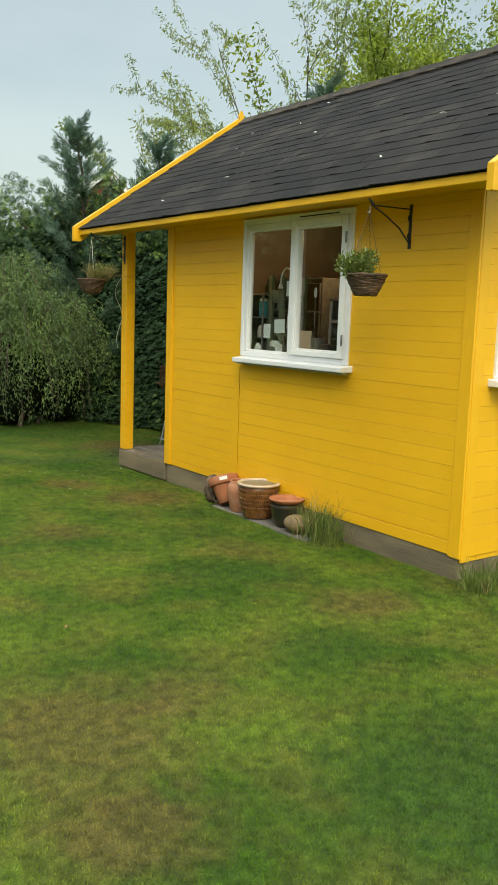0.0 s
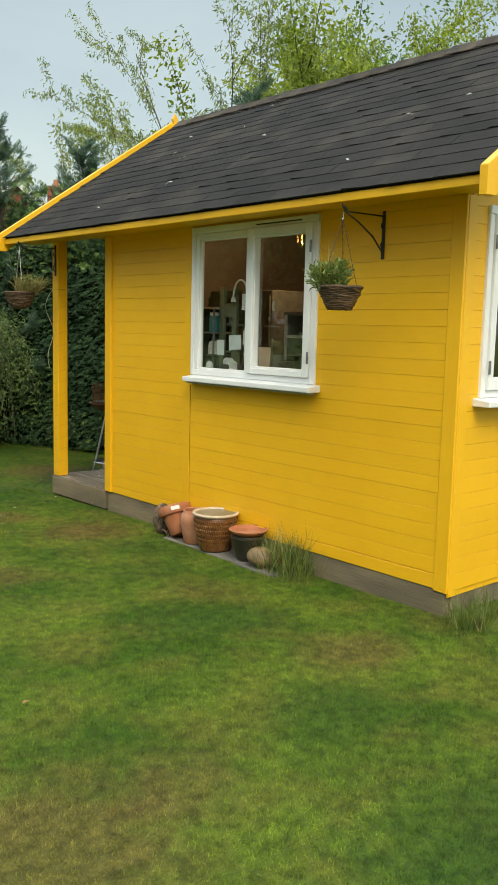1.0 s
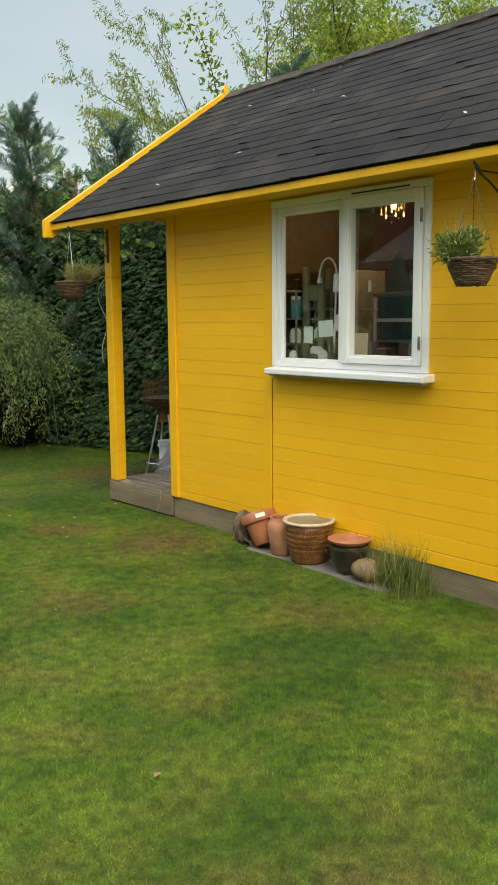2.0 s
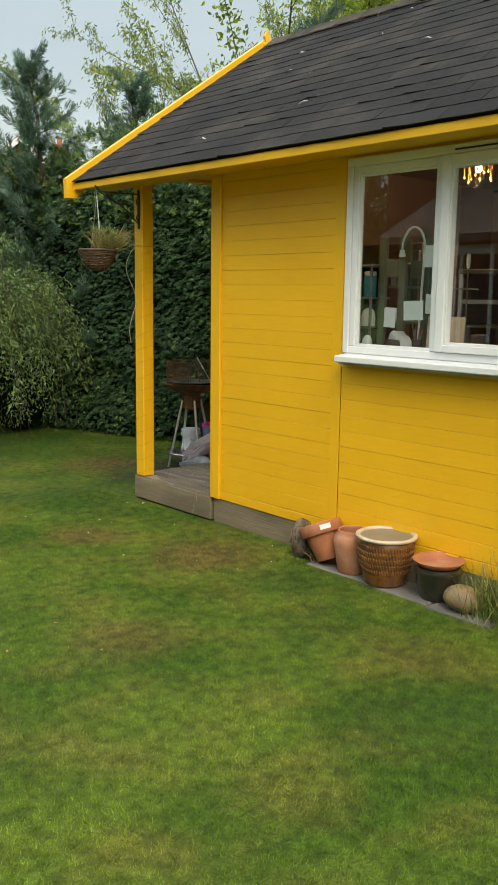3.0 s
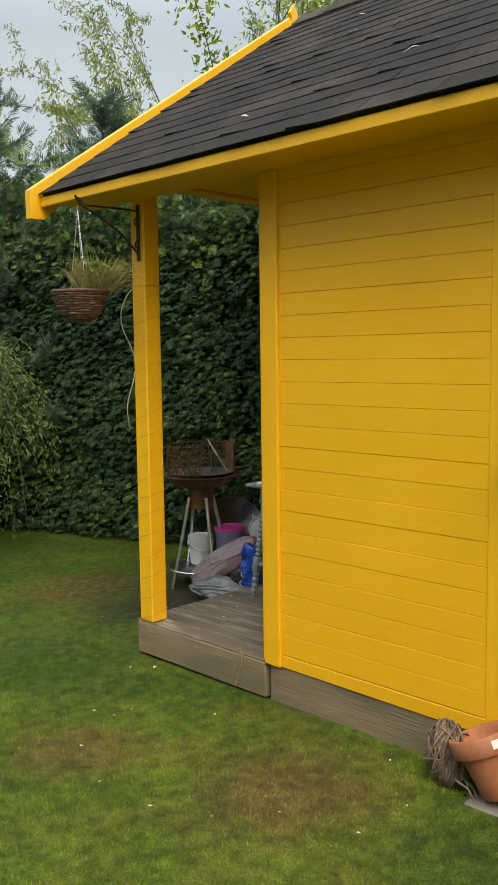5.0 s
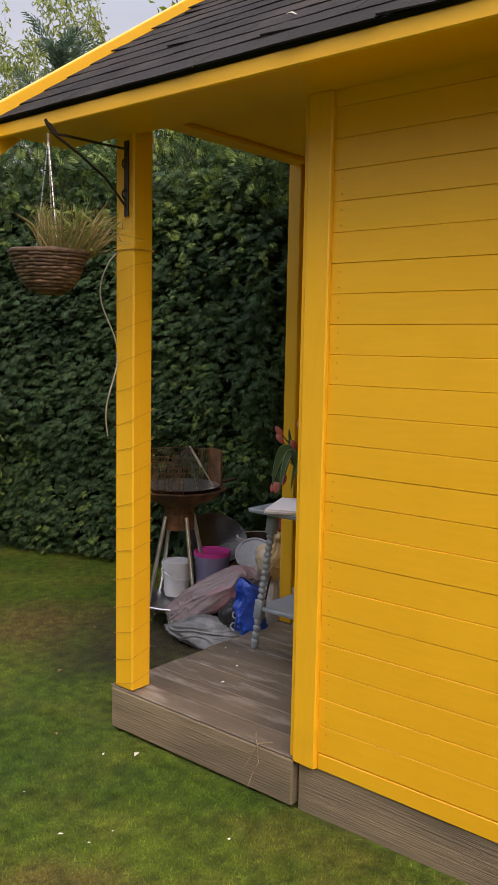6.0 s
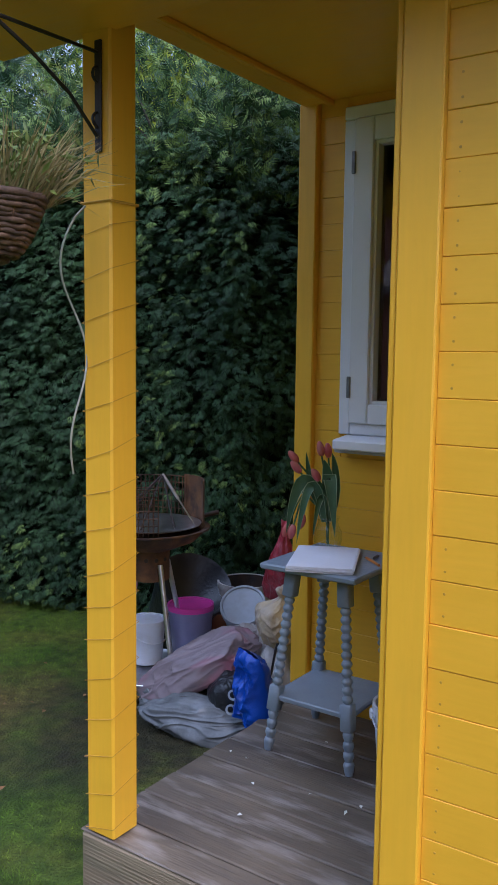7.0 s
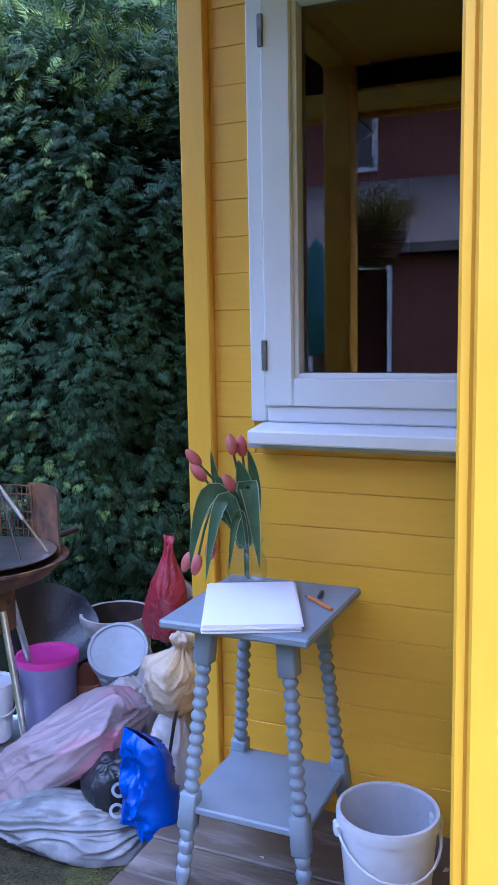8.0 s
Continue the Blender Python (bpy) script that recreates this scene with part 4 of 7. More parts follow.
cloth_heap(4.468, 5.83)
dark_cup = part("bowl", lathe([(0, 0), (0.030, 0), (0.040, 0.030), (0.036, 0.058), (0.028, 0.066), (0, 0.066)], 24), clutter_dark, None, smooth=50)
dark_cup.matrix_world = pose(4.430, 5.855, BOARD_Z)
dark_cup.scale = (0.42, 1.3, 1.0)
tagged(dark_cup, "small dark cup in front of the white cloth", "cup")
stone = part("ornament", lathe([(0, 0), (0.020, 0.004), (0.030, 0.030), (0.026, 0.060), (0.014, 0.078), (0, 0.083)], 24), card, None, smooth=60)
stone.matrix_world = pose(4.455, 6.055, BOARD_Z)
tagged(stone, "smooth white rounded ornament on the inner window board", "ornament")
brush_jar = thing("brush_jar", pose(4.472, 5.722, BOARD_Z), "dark jar of straw-coloured brushes on the window board", "jar")
part("jar", lathe([(0, 0), (0.026, 0), (0.028, 0.07), (0.025, 0.07), (0.023, 0.004), (0, 0.004)], 20), clutter_dark, brush_jar, smooth=40)
brng = random.Random(17)
for k in range(9):
    a = brng.uniform(0, 2 * math.pi)
    dx, dy, hh = 0.016 * math.cos(a), 0.016 * math.sin(a), brng.uniform(0.11, 0.16)
    part("brush", tube([(dx * 0.4, dy * 0.4, 0.006), (dx, dy, 0.07), (dx * 1.7, dy * 2.2, hh)], 0.0032, 5), rope if k % 3 else clutter_grey, brush_jar)
folder = part("folder", box(-0.006, 0.006, -0.113, 0.113, 0, 0.198, 0.002), cream, None)
folder.matrix_world = pose(4.462, 5.543, BOARD_Z + 0.001, 0, 4, 1)
tagged(folder, "upright cream card folder leaning on the window board", "folder")
for yy, z, w, h in ((5.560, 1.700, 0.165, 0.110), (5.549, 1.458, 0.150, 0.100)):
    ob = part("card", box(-0.0008, 0.0008, -w / 2, w / 2, -h / 2, h / 2), card, None)
    ob.matrix_world = pose(WX + 0.037, yy, z, 2, 0, 0)
    tagged(ob, "white card stuck behind the middle post of the window", "card", "window cards")


def glazed_cabinet():
    t = thing("cabinet", pose(5.16, 5.60, 0.10), "pale grey open-fronted cabinet with a wooden shelf", "cabinet")
    for sy in (-0.235, 0.223):
        part("side", box(-0.15, 0.15, sy, sy + 0.012, 0, 1.53, 0.002), clutter_grey, t)
    part("back", box(0.138, 0.150, -0.222, 0.222, 0, 1.53, 0.0), clutter_dark, t)
    part("top", box(-0.16, 0.16, -0.245, 0.245, 1.531, 1.556, 0.003), clutter_grey, t)
    for zz in (0.05, 0.62, 0.90, 1.225):
        part("shelf", box(-0.148, 0.136, -0.222, 0.222, zz, zz + 0.016, 0.002), pale_wood if zz > 1 else clutter_grey, t, "wooden shelf with a lit front edge" if zz > 1 else "")
    for sy in (-0.232, 0.208):
        part("stile", box(-0.166, -0.151, sy, sy + 0.024, 0, 1.53, 0.002), plastic_white, t)
    part("rail", box(-0.166, -0.151, -0.207, 0.207, 1.36, 1.385, 0.002), plastic_white, t)


glazed_cabinet()


def easel():
    t = thing("microphone_stand", pose(4.533, 5.468, BENCH_Z), "thin dark stand with cross arm and white tip on the bench", "stand")
    part("pole", tube([(0, 0, 0.01), (0, 0, 0.64)], 0.0045, 8), clutter_dark, t)
    part("arm", tube([(0, -0.07, 0.535), (0, 0.085, 0.54)], 0.005, 8), clutter_grey, t)
    part("head", lathe([(0, 0.64), (0.009, 0.644), (0.012, 0.69), (0.008, 0.712), (0, 0.715)], 14), card, t, smooth=50)
    part("foot", lathe([(0, 0), (0.07, 0), (0.06, 0.012), (0, 0.014)], 20), clutter_dark, t)


easel()
# cards stuck to the inner face of the panes
for yy, z, w, h, tilt in ((5.838, 1.385, 0.078, 0.105, 2), (5.685, 1.425, 0.125, 0.100, -3)):
    bm = box(-0.0008, 0.0008, -w / 2, w / 2, -h / 2, h / 2)
    ob = part("card", bm, card, None)
    ob.matrix_world = pose(WX + 0.0165, yy, z, tilt, 0, 0)
    tagged(ob, "small white card stuck inside the window pane", "card", "window cards")


def bulb_lamp():
    t = thing("pendant_lamp", pose(5.409, 6.015, 2.410), "small brass chandelier with drops round a lit warm bulb", "lamp")
    part("flex", tube([(0, 0, 0.014), (0, 0, -0.05)], 0.004, 6), clutter_dark, t)
    part("holder", lathe([(0, -0.04), (0.018, -0.05), (0.02, -0.09), (0, -0.09)], 16), card, t)
    part("ring", tube([(0.085 * math.cos(a), 0.085 * math.sin(a), -0.075) for a in [math.pi * k / 12 for k in range(25)]], 0.004, 6), brass, t, "thin brass ring")
    for k in range(3):
        a = 2 * math.pi * k / 3
        part("arm", tube([(0.018 * math.cos(a), 0.018 * math.sin(a), -0.06), (0.085 * math.cos(a), 0.085 * math.sin(a), -0.075)], 0.003, 5), brass, t)
    for k in range(14):
        a, r, drop = 2 * math.pi * k / 14, 0.085 if k % 2 else 0.060, (0.06, 0.10, 0.075, 0.12)[k % 4]
        bm = tube([(r * math.cos(a), r * math.sin(a), -0.075), (r * math.cos(a), r * math.sin(a), -0.075 - drop)], 0.0012, 4)
        lathe([(0, -0.022), (0.007, -0.010), (0.004, 0.0), (0, 0.004)], 8, bm, Matrix.Translation((r * math.cos(a), r * math.sin(a), -0.075 - drop)))
        part("drop", bm, brass, t)
    part("bulb", lathe([(0, -0.092), (0.012, -0.095), (0.022, -0.122), (0.021, -0.140), (0.011, -0.152), (0, -0.154)], 20), bulb_mat, t, smooth=60)


bulb_lamp()
lamp_data = bpy.data.lights.new("bulb_light", "POINT")
lamp_data.energy, lamp_data.color, lamp_data.shadow_soft_size = 26.0, (1.0, 0.66, 0.34), 0.04
bulb_light = new("bulb_light", lamp_data)
bulb_light.location = (5.409, 6.015, 2.200)

# ---------------------------------------------------------------- wires and ropes on the post
def ring_path(z, cx, cy, half, dz, start=0):
    """One turn round a square post, climbing by dz."""
    c = [(-half, half), (-half, -half), (half, -half), (half, half)]
    return [(cx + c[(start + k) % 4][0], cy + c[(start + k) % 4][1], z + dz * k / 4) for k in range(4)]


PX, PY = 4.3985, 8.133
rng = random.Random(3)
path, z = [], 0.15
while z < 1.80:
    step = rng.uniform(0.085, 0.13)
    path += ring_path(z, PX, PY, 0.0512, step)
    z += step
string = thing("light_string", pose(PX, PY, 0.135), "thin painted-over wire wound round the post", "wire")
part("wire", tube([Vector(p) - Vector((PX, PY, 0.135)) for p in path], 0.0010, 4), wire, string)
loose = []
for k in range(30):
    f = k / 29
    loose.append((-0.075 - 0.035 * math.sin(3 * math.pi * f) * (1 - 0.3 * f), 0.05 + 0.02 * math.sin(7 * f), 1.66 - 0.66 * f))
part("loose_cable", tube([(-0.052, 0.035, 1.69)] + loose, 0.0028, 5), cable_white, string, "pale cable hanging loose beside the post")
collar = thing("rope_collar", pose(PX, PY, 1.83), "thin old cord tied round the post", "cord")
part("cord", tube(ring_path(0, 0, 0, 0.0516, 0.003, 1) + ring_path(0.003, 0, 0, 0.0516, 0.003, 1), 0.0022, 5), wire, collar)
tie = thing("twine_end", pose(4.345, 7.44, 0.133), "loose twine hanging over the deck edge", "twine")
part("strand", tube([(0.06, 0.06, 0.006), (0.02, 0.03, 0.008), (-0.006, 0.0, 0.004), (-0.014, -0.01, -0.05), (-0.012, 0.02, -0.11), (-0.02, 0.03, -0.15)], 0.0022, 5), rope, tie)
part("strand", tube([(0.04, -0.03, 0.006), (0.0, 0.0, 0.010), (-0.012, 0.02, -0.03), (-0.016, 0.05, -0.09)], 0.0018, 5), rope, tie)


# ---------------------------------------------------------------- hanging baskets
def bracket(x, y, z):
    """A black iron bracket on a face towards -x, arm 0.36 m."""
    t = thing("wall_bracket", pose(x, y, z), "black wrought iron hanging bracket with scroll ends", "bracket", "hanging brackets")
    part("back_plate", box(-0.008, 0.0, -0.011, 0.011, -0.135, 0.135, 0.002), iron, t)
    part("arm", tube([(-0.008, 0, 0.105), (-0.34, 0, 0.098)], 0.0045, 6), iron, t)
    part("brace", tube([(-0.006, 0, -0.10), (-0.10, 0, -0.015), (-0.22, 0, 0.05), (-0.325, 0, 0.094)], 0.005, 6), iron, t)
    curl = [(-0.335 - 0.028 * math.cos(a) * (1 - a / 11), 0, 0.112 - 0.026 * math.sin(a - 1.2) * (1 - a / 11)) for a in [0.45 * k for k in range(15)]]
    part("scroll", tube([(-0.33, 0, 0.097)] + curl, 0.006, 6), iron, t)
    for sz, sgn in ((0.07, 1), (-0.075, -1)):
        part("scroll", tube([(-0.006 - 0.018 * math.sin(a), 0, sz - sgn * 0.018 * (1 - math.cos(a))) for a in [0.5 * k for k in range(11)]], 0.004, 5), iron, t)
    part("hook", tube([(-0.352, 0, 0.092), (-0.350, 0, 0.06), (-0.36, 0, 0.045), (-0.37, 0, 0.06)], 0.004, 5), chrome, t)
    return t


def basket(x, y, z, r, depth, seed, dry):
    """Wicker basket on chains; z is the rim height."""
    rng = np.random.default_rng(seed)
    t = thing("hanging_basket", pose(x, y, z), "brown wicker hanging basket with " + ("dried grassy plants" if dry else "green trailing plants"), "hanging basket", "hanging baskets")
    def swell(f):
        return 0.32 + 0.68 * (max(f, 0.0) ** 0.50) if dry else 0.54 + 0.46 * (max(f, 0.0) ** 0.85)

    bm = bmesh.new()
    rows = 13
    for k in range(rows):
        f = k / (rows - 1)
        rr, zz = r * swell(f), -depth + depth * f
        pts = []
        for j in range(41):
            a = 2 * math.pi * j / 40
            w = 0.004 * math.sin(20 * a + math.pi * k) + 0.0015 * rng.normal()
            pts.append(((rr + w) * math.cos(a), (rr + w) * math.sin(a), zz + 0.0015 * rng.normal()))
        tube(pts, 0.0075 if k < rows - 1 else 0.009, 5, bm)
    part("weave", bm, wicker, t, smooth=80)
    bm = bmesh.new()
    for j in range(20):
        a = 2 * math.pi * (j + 0.5) / 20
        tube([(r * swell(f) * math.cos(a), r * swell(f) * math.sin(a), -depth + depth * f) for f in (0, 0.25, 0.5, 0.75, 1.03)], 0.004, 4, bm)
    tagged(part("stake_ring", bm, wicker, t), kind="stuff")
    part("liner", lathe([(0, -depth + 0.004), (r * swell(0.0) * 0.95, -depth + 0.004), (r * swell(0.5) * 0.93, -depth * 0.5), (r * 0.93, -0.012), (0, -0.004)], 24), soil_mat, t)
    top, reach = 0.375, r * (0.34 if dry else 0.96)
    for j in range(3):
        a = 2 * math.pi * j / 3 + 0.6
        bm = bmesh.new()
        n = 22
        for k in range(n):
            f0, f1 = k / n, (k + 0.82) / n
            p0, p1 = [Vector((reach * math.cos(a) * (1 - f), reach * math.sin(a) * (1 - f), top * f)) for f in (f0, f1)]
            tube([p0, p1], 0.0026 if k % 2 else 0.0018, 4, bm)
        part("chain", bm, chrome if dry else iron, t)
    # plants
    n = 420 if not dry else 380
    ang, rad = rng.uniform(0, 2 * math.pi, n), r * 0.85 * np.sqrt(rng.uniform(0, 1, n))
    base = np.stack([rad * np.cos(ang), rad * np.sin(ang), np.full(n, -0.01)], 1)
    out = np.stack([np.cos(ang) * 0.7, np.sin(ang) * 0.7, rng.uniform(0.4, 1.6, n)], 1) + rng.normal(0, 0.3, (n, 3))
    if dry:
        out += np.array([0.35, -0.30, 0.5])
        base[:, :2] = base[:, :2] * 0.75 + np.array([0.045, -0.035])
        v, f = blades(base, out, rng.uniform(0.12, 0.27, n), 0.004, 0.35)
        tagged(mesh_np("plant", v, f, dry_grass, t), kind="stuff")
        k = 420
        b2 = base[rng.integers(0, n, k)] + unit(out[rng.integers(0, n, k)]) * rng.uniform(0.02, 0.17, (k, 1))
        v, f = leaf_cloud(b2, rng.normal(size=(k, 3)) + [0, 0, 0.3], rng.normal(size=(k, 3)), rng.uniform(0.02, 0.045, k), 0.010)
        tagged(mesh_np("plant", v, f, basket_green, t), kind="stuff")
    else:
        k = 1300
        stem = rng.integers(0, n, k)
        lean = np.array([-0.35, 0.55, 0.35])
        b2 = base[stem] * [0.8, 0.62, 1.0] + np.array([-0.01, 0.045, 0.0]) + unit(out[stem] + lean) * rng.uniform(0.01, 0.15, (k, 1)) * np.array([0.7, 0.75, 1.0])
        v, f = leaf_cloud(b2, out[stem] + rng.normal(0, 0.7, (k, 3)), rng.normal(size=(k, 3)), rng.uniform(0.018, 0.042, k), 0.012)
        tagged(mesh_np("plant", v, f, basket_green, t), kind="stuff")
        j = 30
        b3 = base[:j] * 0.5 + np.array([0.0, 0.05, 0.0])
        v, f = blades(b3, np.stack([rng.normal(0, 0.16, j), rng.normal(0.1, 0.16, j), np.ones(j)], 1), rng.uniform(0.18, 0.30, j), 0.0035, 0.1)
        tagged(mesh_np("seed_stalks", v, f, dry_grass, t), kind="stuff")
    return t


bracket(WX - 0.001, 4.386, 2.068)
basket(4.010, 4.390, 1.756, 0.118, 0.115, 2, False)
bracket(4.349, 8.118, 2.085)
basket(3.998, 8.118, 1.785, 0.128, 0.130, 3, True)


# ---------------------------------------------------------------- pots along the wall
SLAB_Z = -0.028
for k, (y0, y1, xa, xb, rz) in enumerate([(5.76, 6.20, 4.150, 4.352, 1.5), (5.33, 5.75, 4.130, 4.350, -1.0), (4.97, 5.32, 4.105, 4.350, 2.0)]):
    bm = box(-(xb - xa) / 2, (xb - xa) / 2, -(y1 - y0) / 2, (y1 - y0) / 2, -0.09, 0, 0.008)
    bmesh.ops.subdivide_edges(bm, edges=bm.edges, cuts=3, use_grid_fill=True)
    for v in bm.verts:
        v.co += Vector((noise.noise(v.co * 9 + Vector((k, 0, 0))), noise.noise(v.co * 9 + Vector((0, k, 4))), 0.3 * noise.noise(v.co * 12))) * 0.010
    ob = part("stone_slab", bm, slab, None, smooth=35)
    ob.matrix_world = pose((xa + xb) / 2, (y0 + y1) / 2, SLAB_Z, 0, 0, rz)
    tagged(ob, "old grey stone edging slab set in the lawn", "slab", "stone edging")


def tilted_pot():
    t = thing("plant_pot", pose(4.235, 6.085, SLAB_Z + 0.032, -25, 0, 0), "empty terracotta pot leaning over, with a white sticker on the rim", "pot", "garden pots")
    part("body", lathe([(0, 0.0), (0.070, 0.0), (0.075, 0.006), (0.102, 0.165), (0.098, 0.168), (0.090, 0.16), (0.066, 0.02), (0, 0.02)], 40), terracotta, t, smooth=40)
    part("rim", lathe([(0.104, 0.150), (0.117, 0.150), (0.121, 0.157), (0.124, 0.208), (0.120, 0.214), (0.110, 0.214), (0.104, 0.205), (0.097, 0.160)], 40), terracotta, t, smooth=50)
    a0 = math.radians(222)
    bm = bmesh.new()
    vs = [[bm.verts.new(((0.1235 + 0.0006) * math.cos(a0 + da) * s, (0.1235 + 0.0006) * math.sin(a0 + da) * s, zz)) for da in (0, 0.13, 0.26, 0.39, 0.52)] for zz, s in ((0.170, 0.990), (0.198, 1.004))]
    for k in range(4):
        bm.faces.new((vs[0][k], vs[0][k + 1], vs[1][k + 1], vs[1][k]))
    part("sticker", bm, card, t, "white paper price sticker")
    return t


tilted_pot()


def jar_pot():
    t = thing("plant_pot", pose(4.235, 5.925, SLAB_Z + 0.001), "pale terracotta jar with a rounded shoulder", "pot", "garden pots")
    part("body", lathe([(0, 0), (0.072, 0), (0.078, 0.006), (0.090, 0.09), (0.104, 0.155), (0.105, 0.180), (0.094, 0.212), (0.082, 0.226), (0.084, 0.238), (0.080, 0.244), (0.073, 0.242), (0.072, 0.226), (0.090, 0.185), (0.07, 0.03), (0, 0.03)], 44), terracotta2, t, smooth=50)
    return t


jar_pot()


def big_pot():
    t = thing("plant_pot", pose(4.232, 5.685, SLAB_Z + 0.001), "large brown glazed pot with a ribbed body and cream rim", "pot", "garden pots")
    part("body", lathe([(0, 0), (0.098, 0), (0.110, 0.008), (0.112, 0.020), (0.118, 0.040), (0.144, 0.150), (0.150, 0.222), (0.148, 0.240), (0.143, 0.248), (0, 0.248)], 56), glazed, t, smooth=50)
    bm = bmesh.new()
    for row, (zr, rr) in enumerate(((0.085, 0.1285), (0.118, 0.1365), (0.151, 0.1440), (0.184, 0.1480), (0.217, 0.1508))):
        for k in range(58):
            a = 2 * math.pi * (k + 0.5 * (row % 2)) / 58
            m = Matrix.Rotation(a, 4, "Z") @ Matrix.Translation((rr, 0, zr)) @ Matrix.Rotation(0.17, 4, "Y") @ Matrix.Diagonal((0.0042, 0.0048, 0.0172, 1))
            bmesh.ops.create_icosphere(bm, subdivisions=1, radius=1.0, matrix=m)
    part("ribs", bm, glazed, t, "raised ribs of brown glaze", smooth=80)
    part("rim", lathe([(0.146, 0.247), (0.160, 0.253), (0.166, 0.261), (0.164, 0.269), (0.154, 0.273), (0.143, 0.270), (0.139, 0.256)], 56), cream, t, "cream glazed rim", smooth=60)
    part("filling", lathe([(0.141, 0.260), (0, 0.260)], 40), potwater, t, "dull grey standing water")
    return t


big_pot()


def bowl_pot():
    t = thing("plant_pot", pose(4.245, 5.355, SLAB_Z + 0.001), "low dark glazed pot with an orange saucer on top", "pot", "garden pots")
    part("body", lathe([(0, 0), (0.075, 0), (0.082, 0.008), (0.108, 0.085), (0.118, 0.140), (0.122, 0.146), (0.122, 0.156), (0.112, 0.160), (0.110, 0.172), (0, 0.172)], 48, wobble=lambda a, z: 1 + (0.012 * math.sin(30 * a) if 0.03 < z < 0.13 else 0)), darkglaze, t, smooth=45)
    part("saucer", lathe([(0, 0.173), (0.095, 0.173), (0.128, 0.196), (0.132, 0.206), (0.127, 0.208), (0.118, 0.200), (0.09, 0.188), (0, 0.186)], 44), terracotta, t, "orange terracotta saucer", smooth=50)
    return t


bowl_pot()
bm = bmesh.new()
bmesh.ops.create_icosphere(bm, subdivisions=3, radius=1.0)
for v in bm.verts:
    n = 1 + 0.05 * noise.noise(v.co * 2.2)
    v.co = Vector((v.co.x * 0.085 * n, v.co.y * 0.100 * n, max(v.co.z, -0.92) * 0.066 * n))
ob = part("stoneware_jar", bm, gourd, None, smooth=180)
ob.matrix_world = pose(4.195, 5.165, SLAB_Z + 0.062, 6, 0, 20)
tagged(ob, "small squat mottled brown stoneware jar", "jar", "garden pots")


def vine_ball():
    rng = random.Random(8)
    t = thing("vine_ball", pose(4.235, 6.310, -0.045), "grey-brown ball of dry woven vine beside the pots", "vine ball")
    bm = bmesh.new()
    for k in range(80):
        ax = Vector((rng.gauss(0.5, 0.5), rng.gauss(-0.9, 0.5), rng.gauss(0, 0.25))).normalized()
        u = ax.orthogonal().normalized()
        w = ax.cross(u)
        r0, a0, span = rng.uniform(0.072, 0.092), rng.uniform(0, 6), rng.uniform(2.5, 6.2)
        pts = []
        for j in range(19):
            a = a0 + span * j / 18
            p = (u * math.cos(a) + w * math.sin(a)) * r0 * (1 + 0.06 * math.sin(3 * a + k)) + ax * 0.02 * math.sin(2 * a + k)
            pts.append((p.x * 0.85, p.y * 0.98, 0.118 + p.z * 1.28))
        tube(pts, rng.uniform(0.0022, 0.0048), 4, bm)
    part("vines", bm, vine, t, smooth=80)
    bm = bmesh.new()
    bmesh.ops.create_icosphere(bm, subdivisions=2, radius=1.0, matrix=Matrix.Translation((0, 0, 0.108)) @ Matrix.Diagonal((0.048, 0.058, 0.078, 1)))
    part("core", bm, soot, t, "dark tangled middle")
    bm = bmesh.new()
    for k in range(5):
        a = 1.1 * k
        tube([(0.05 * math.cos(a), -0.05 + 0.03 * math.sin(a), 0.06), (-0.04 + 0.02 * math.cos(a), -0.09 - 0.01 * k, 0.05), (-0.05, -0.11 - 0.012 * k, 0.0)], 0.0025, 4, bm)
    part("loose_ends", bm, vine, t)


vine_ball()


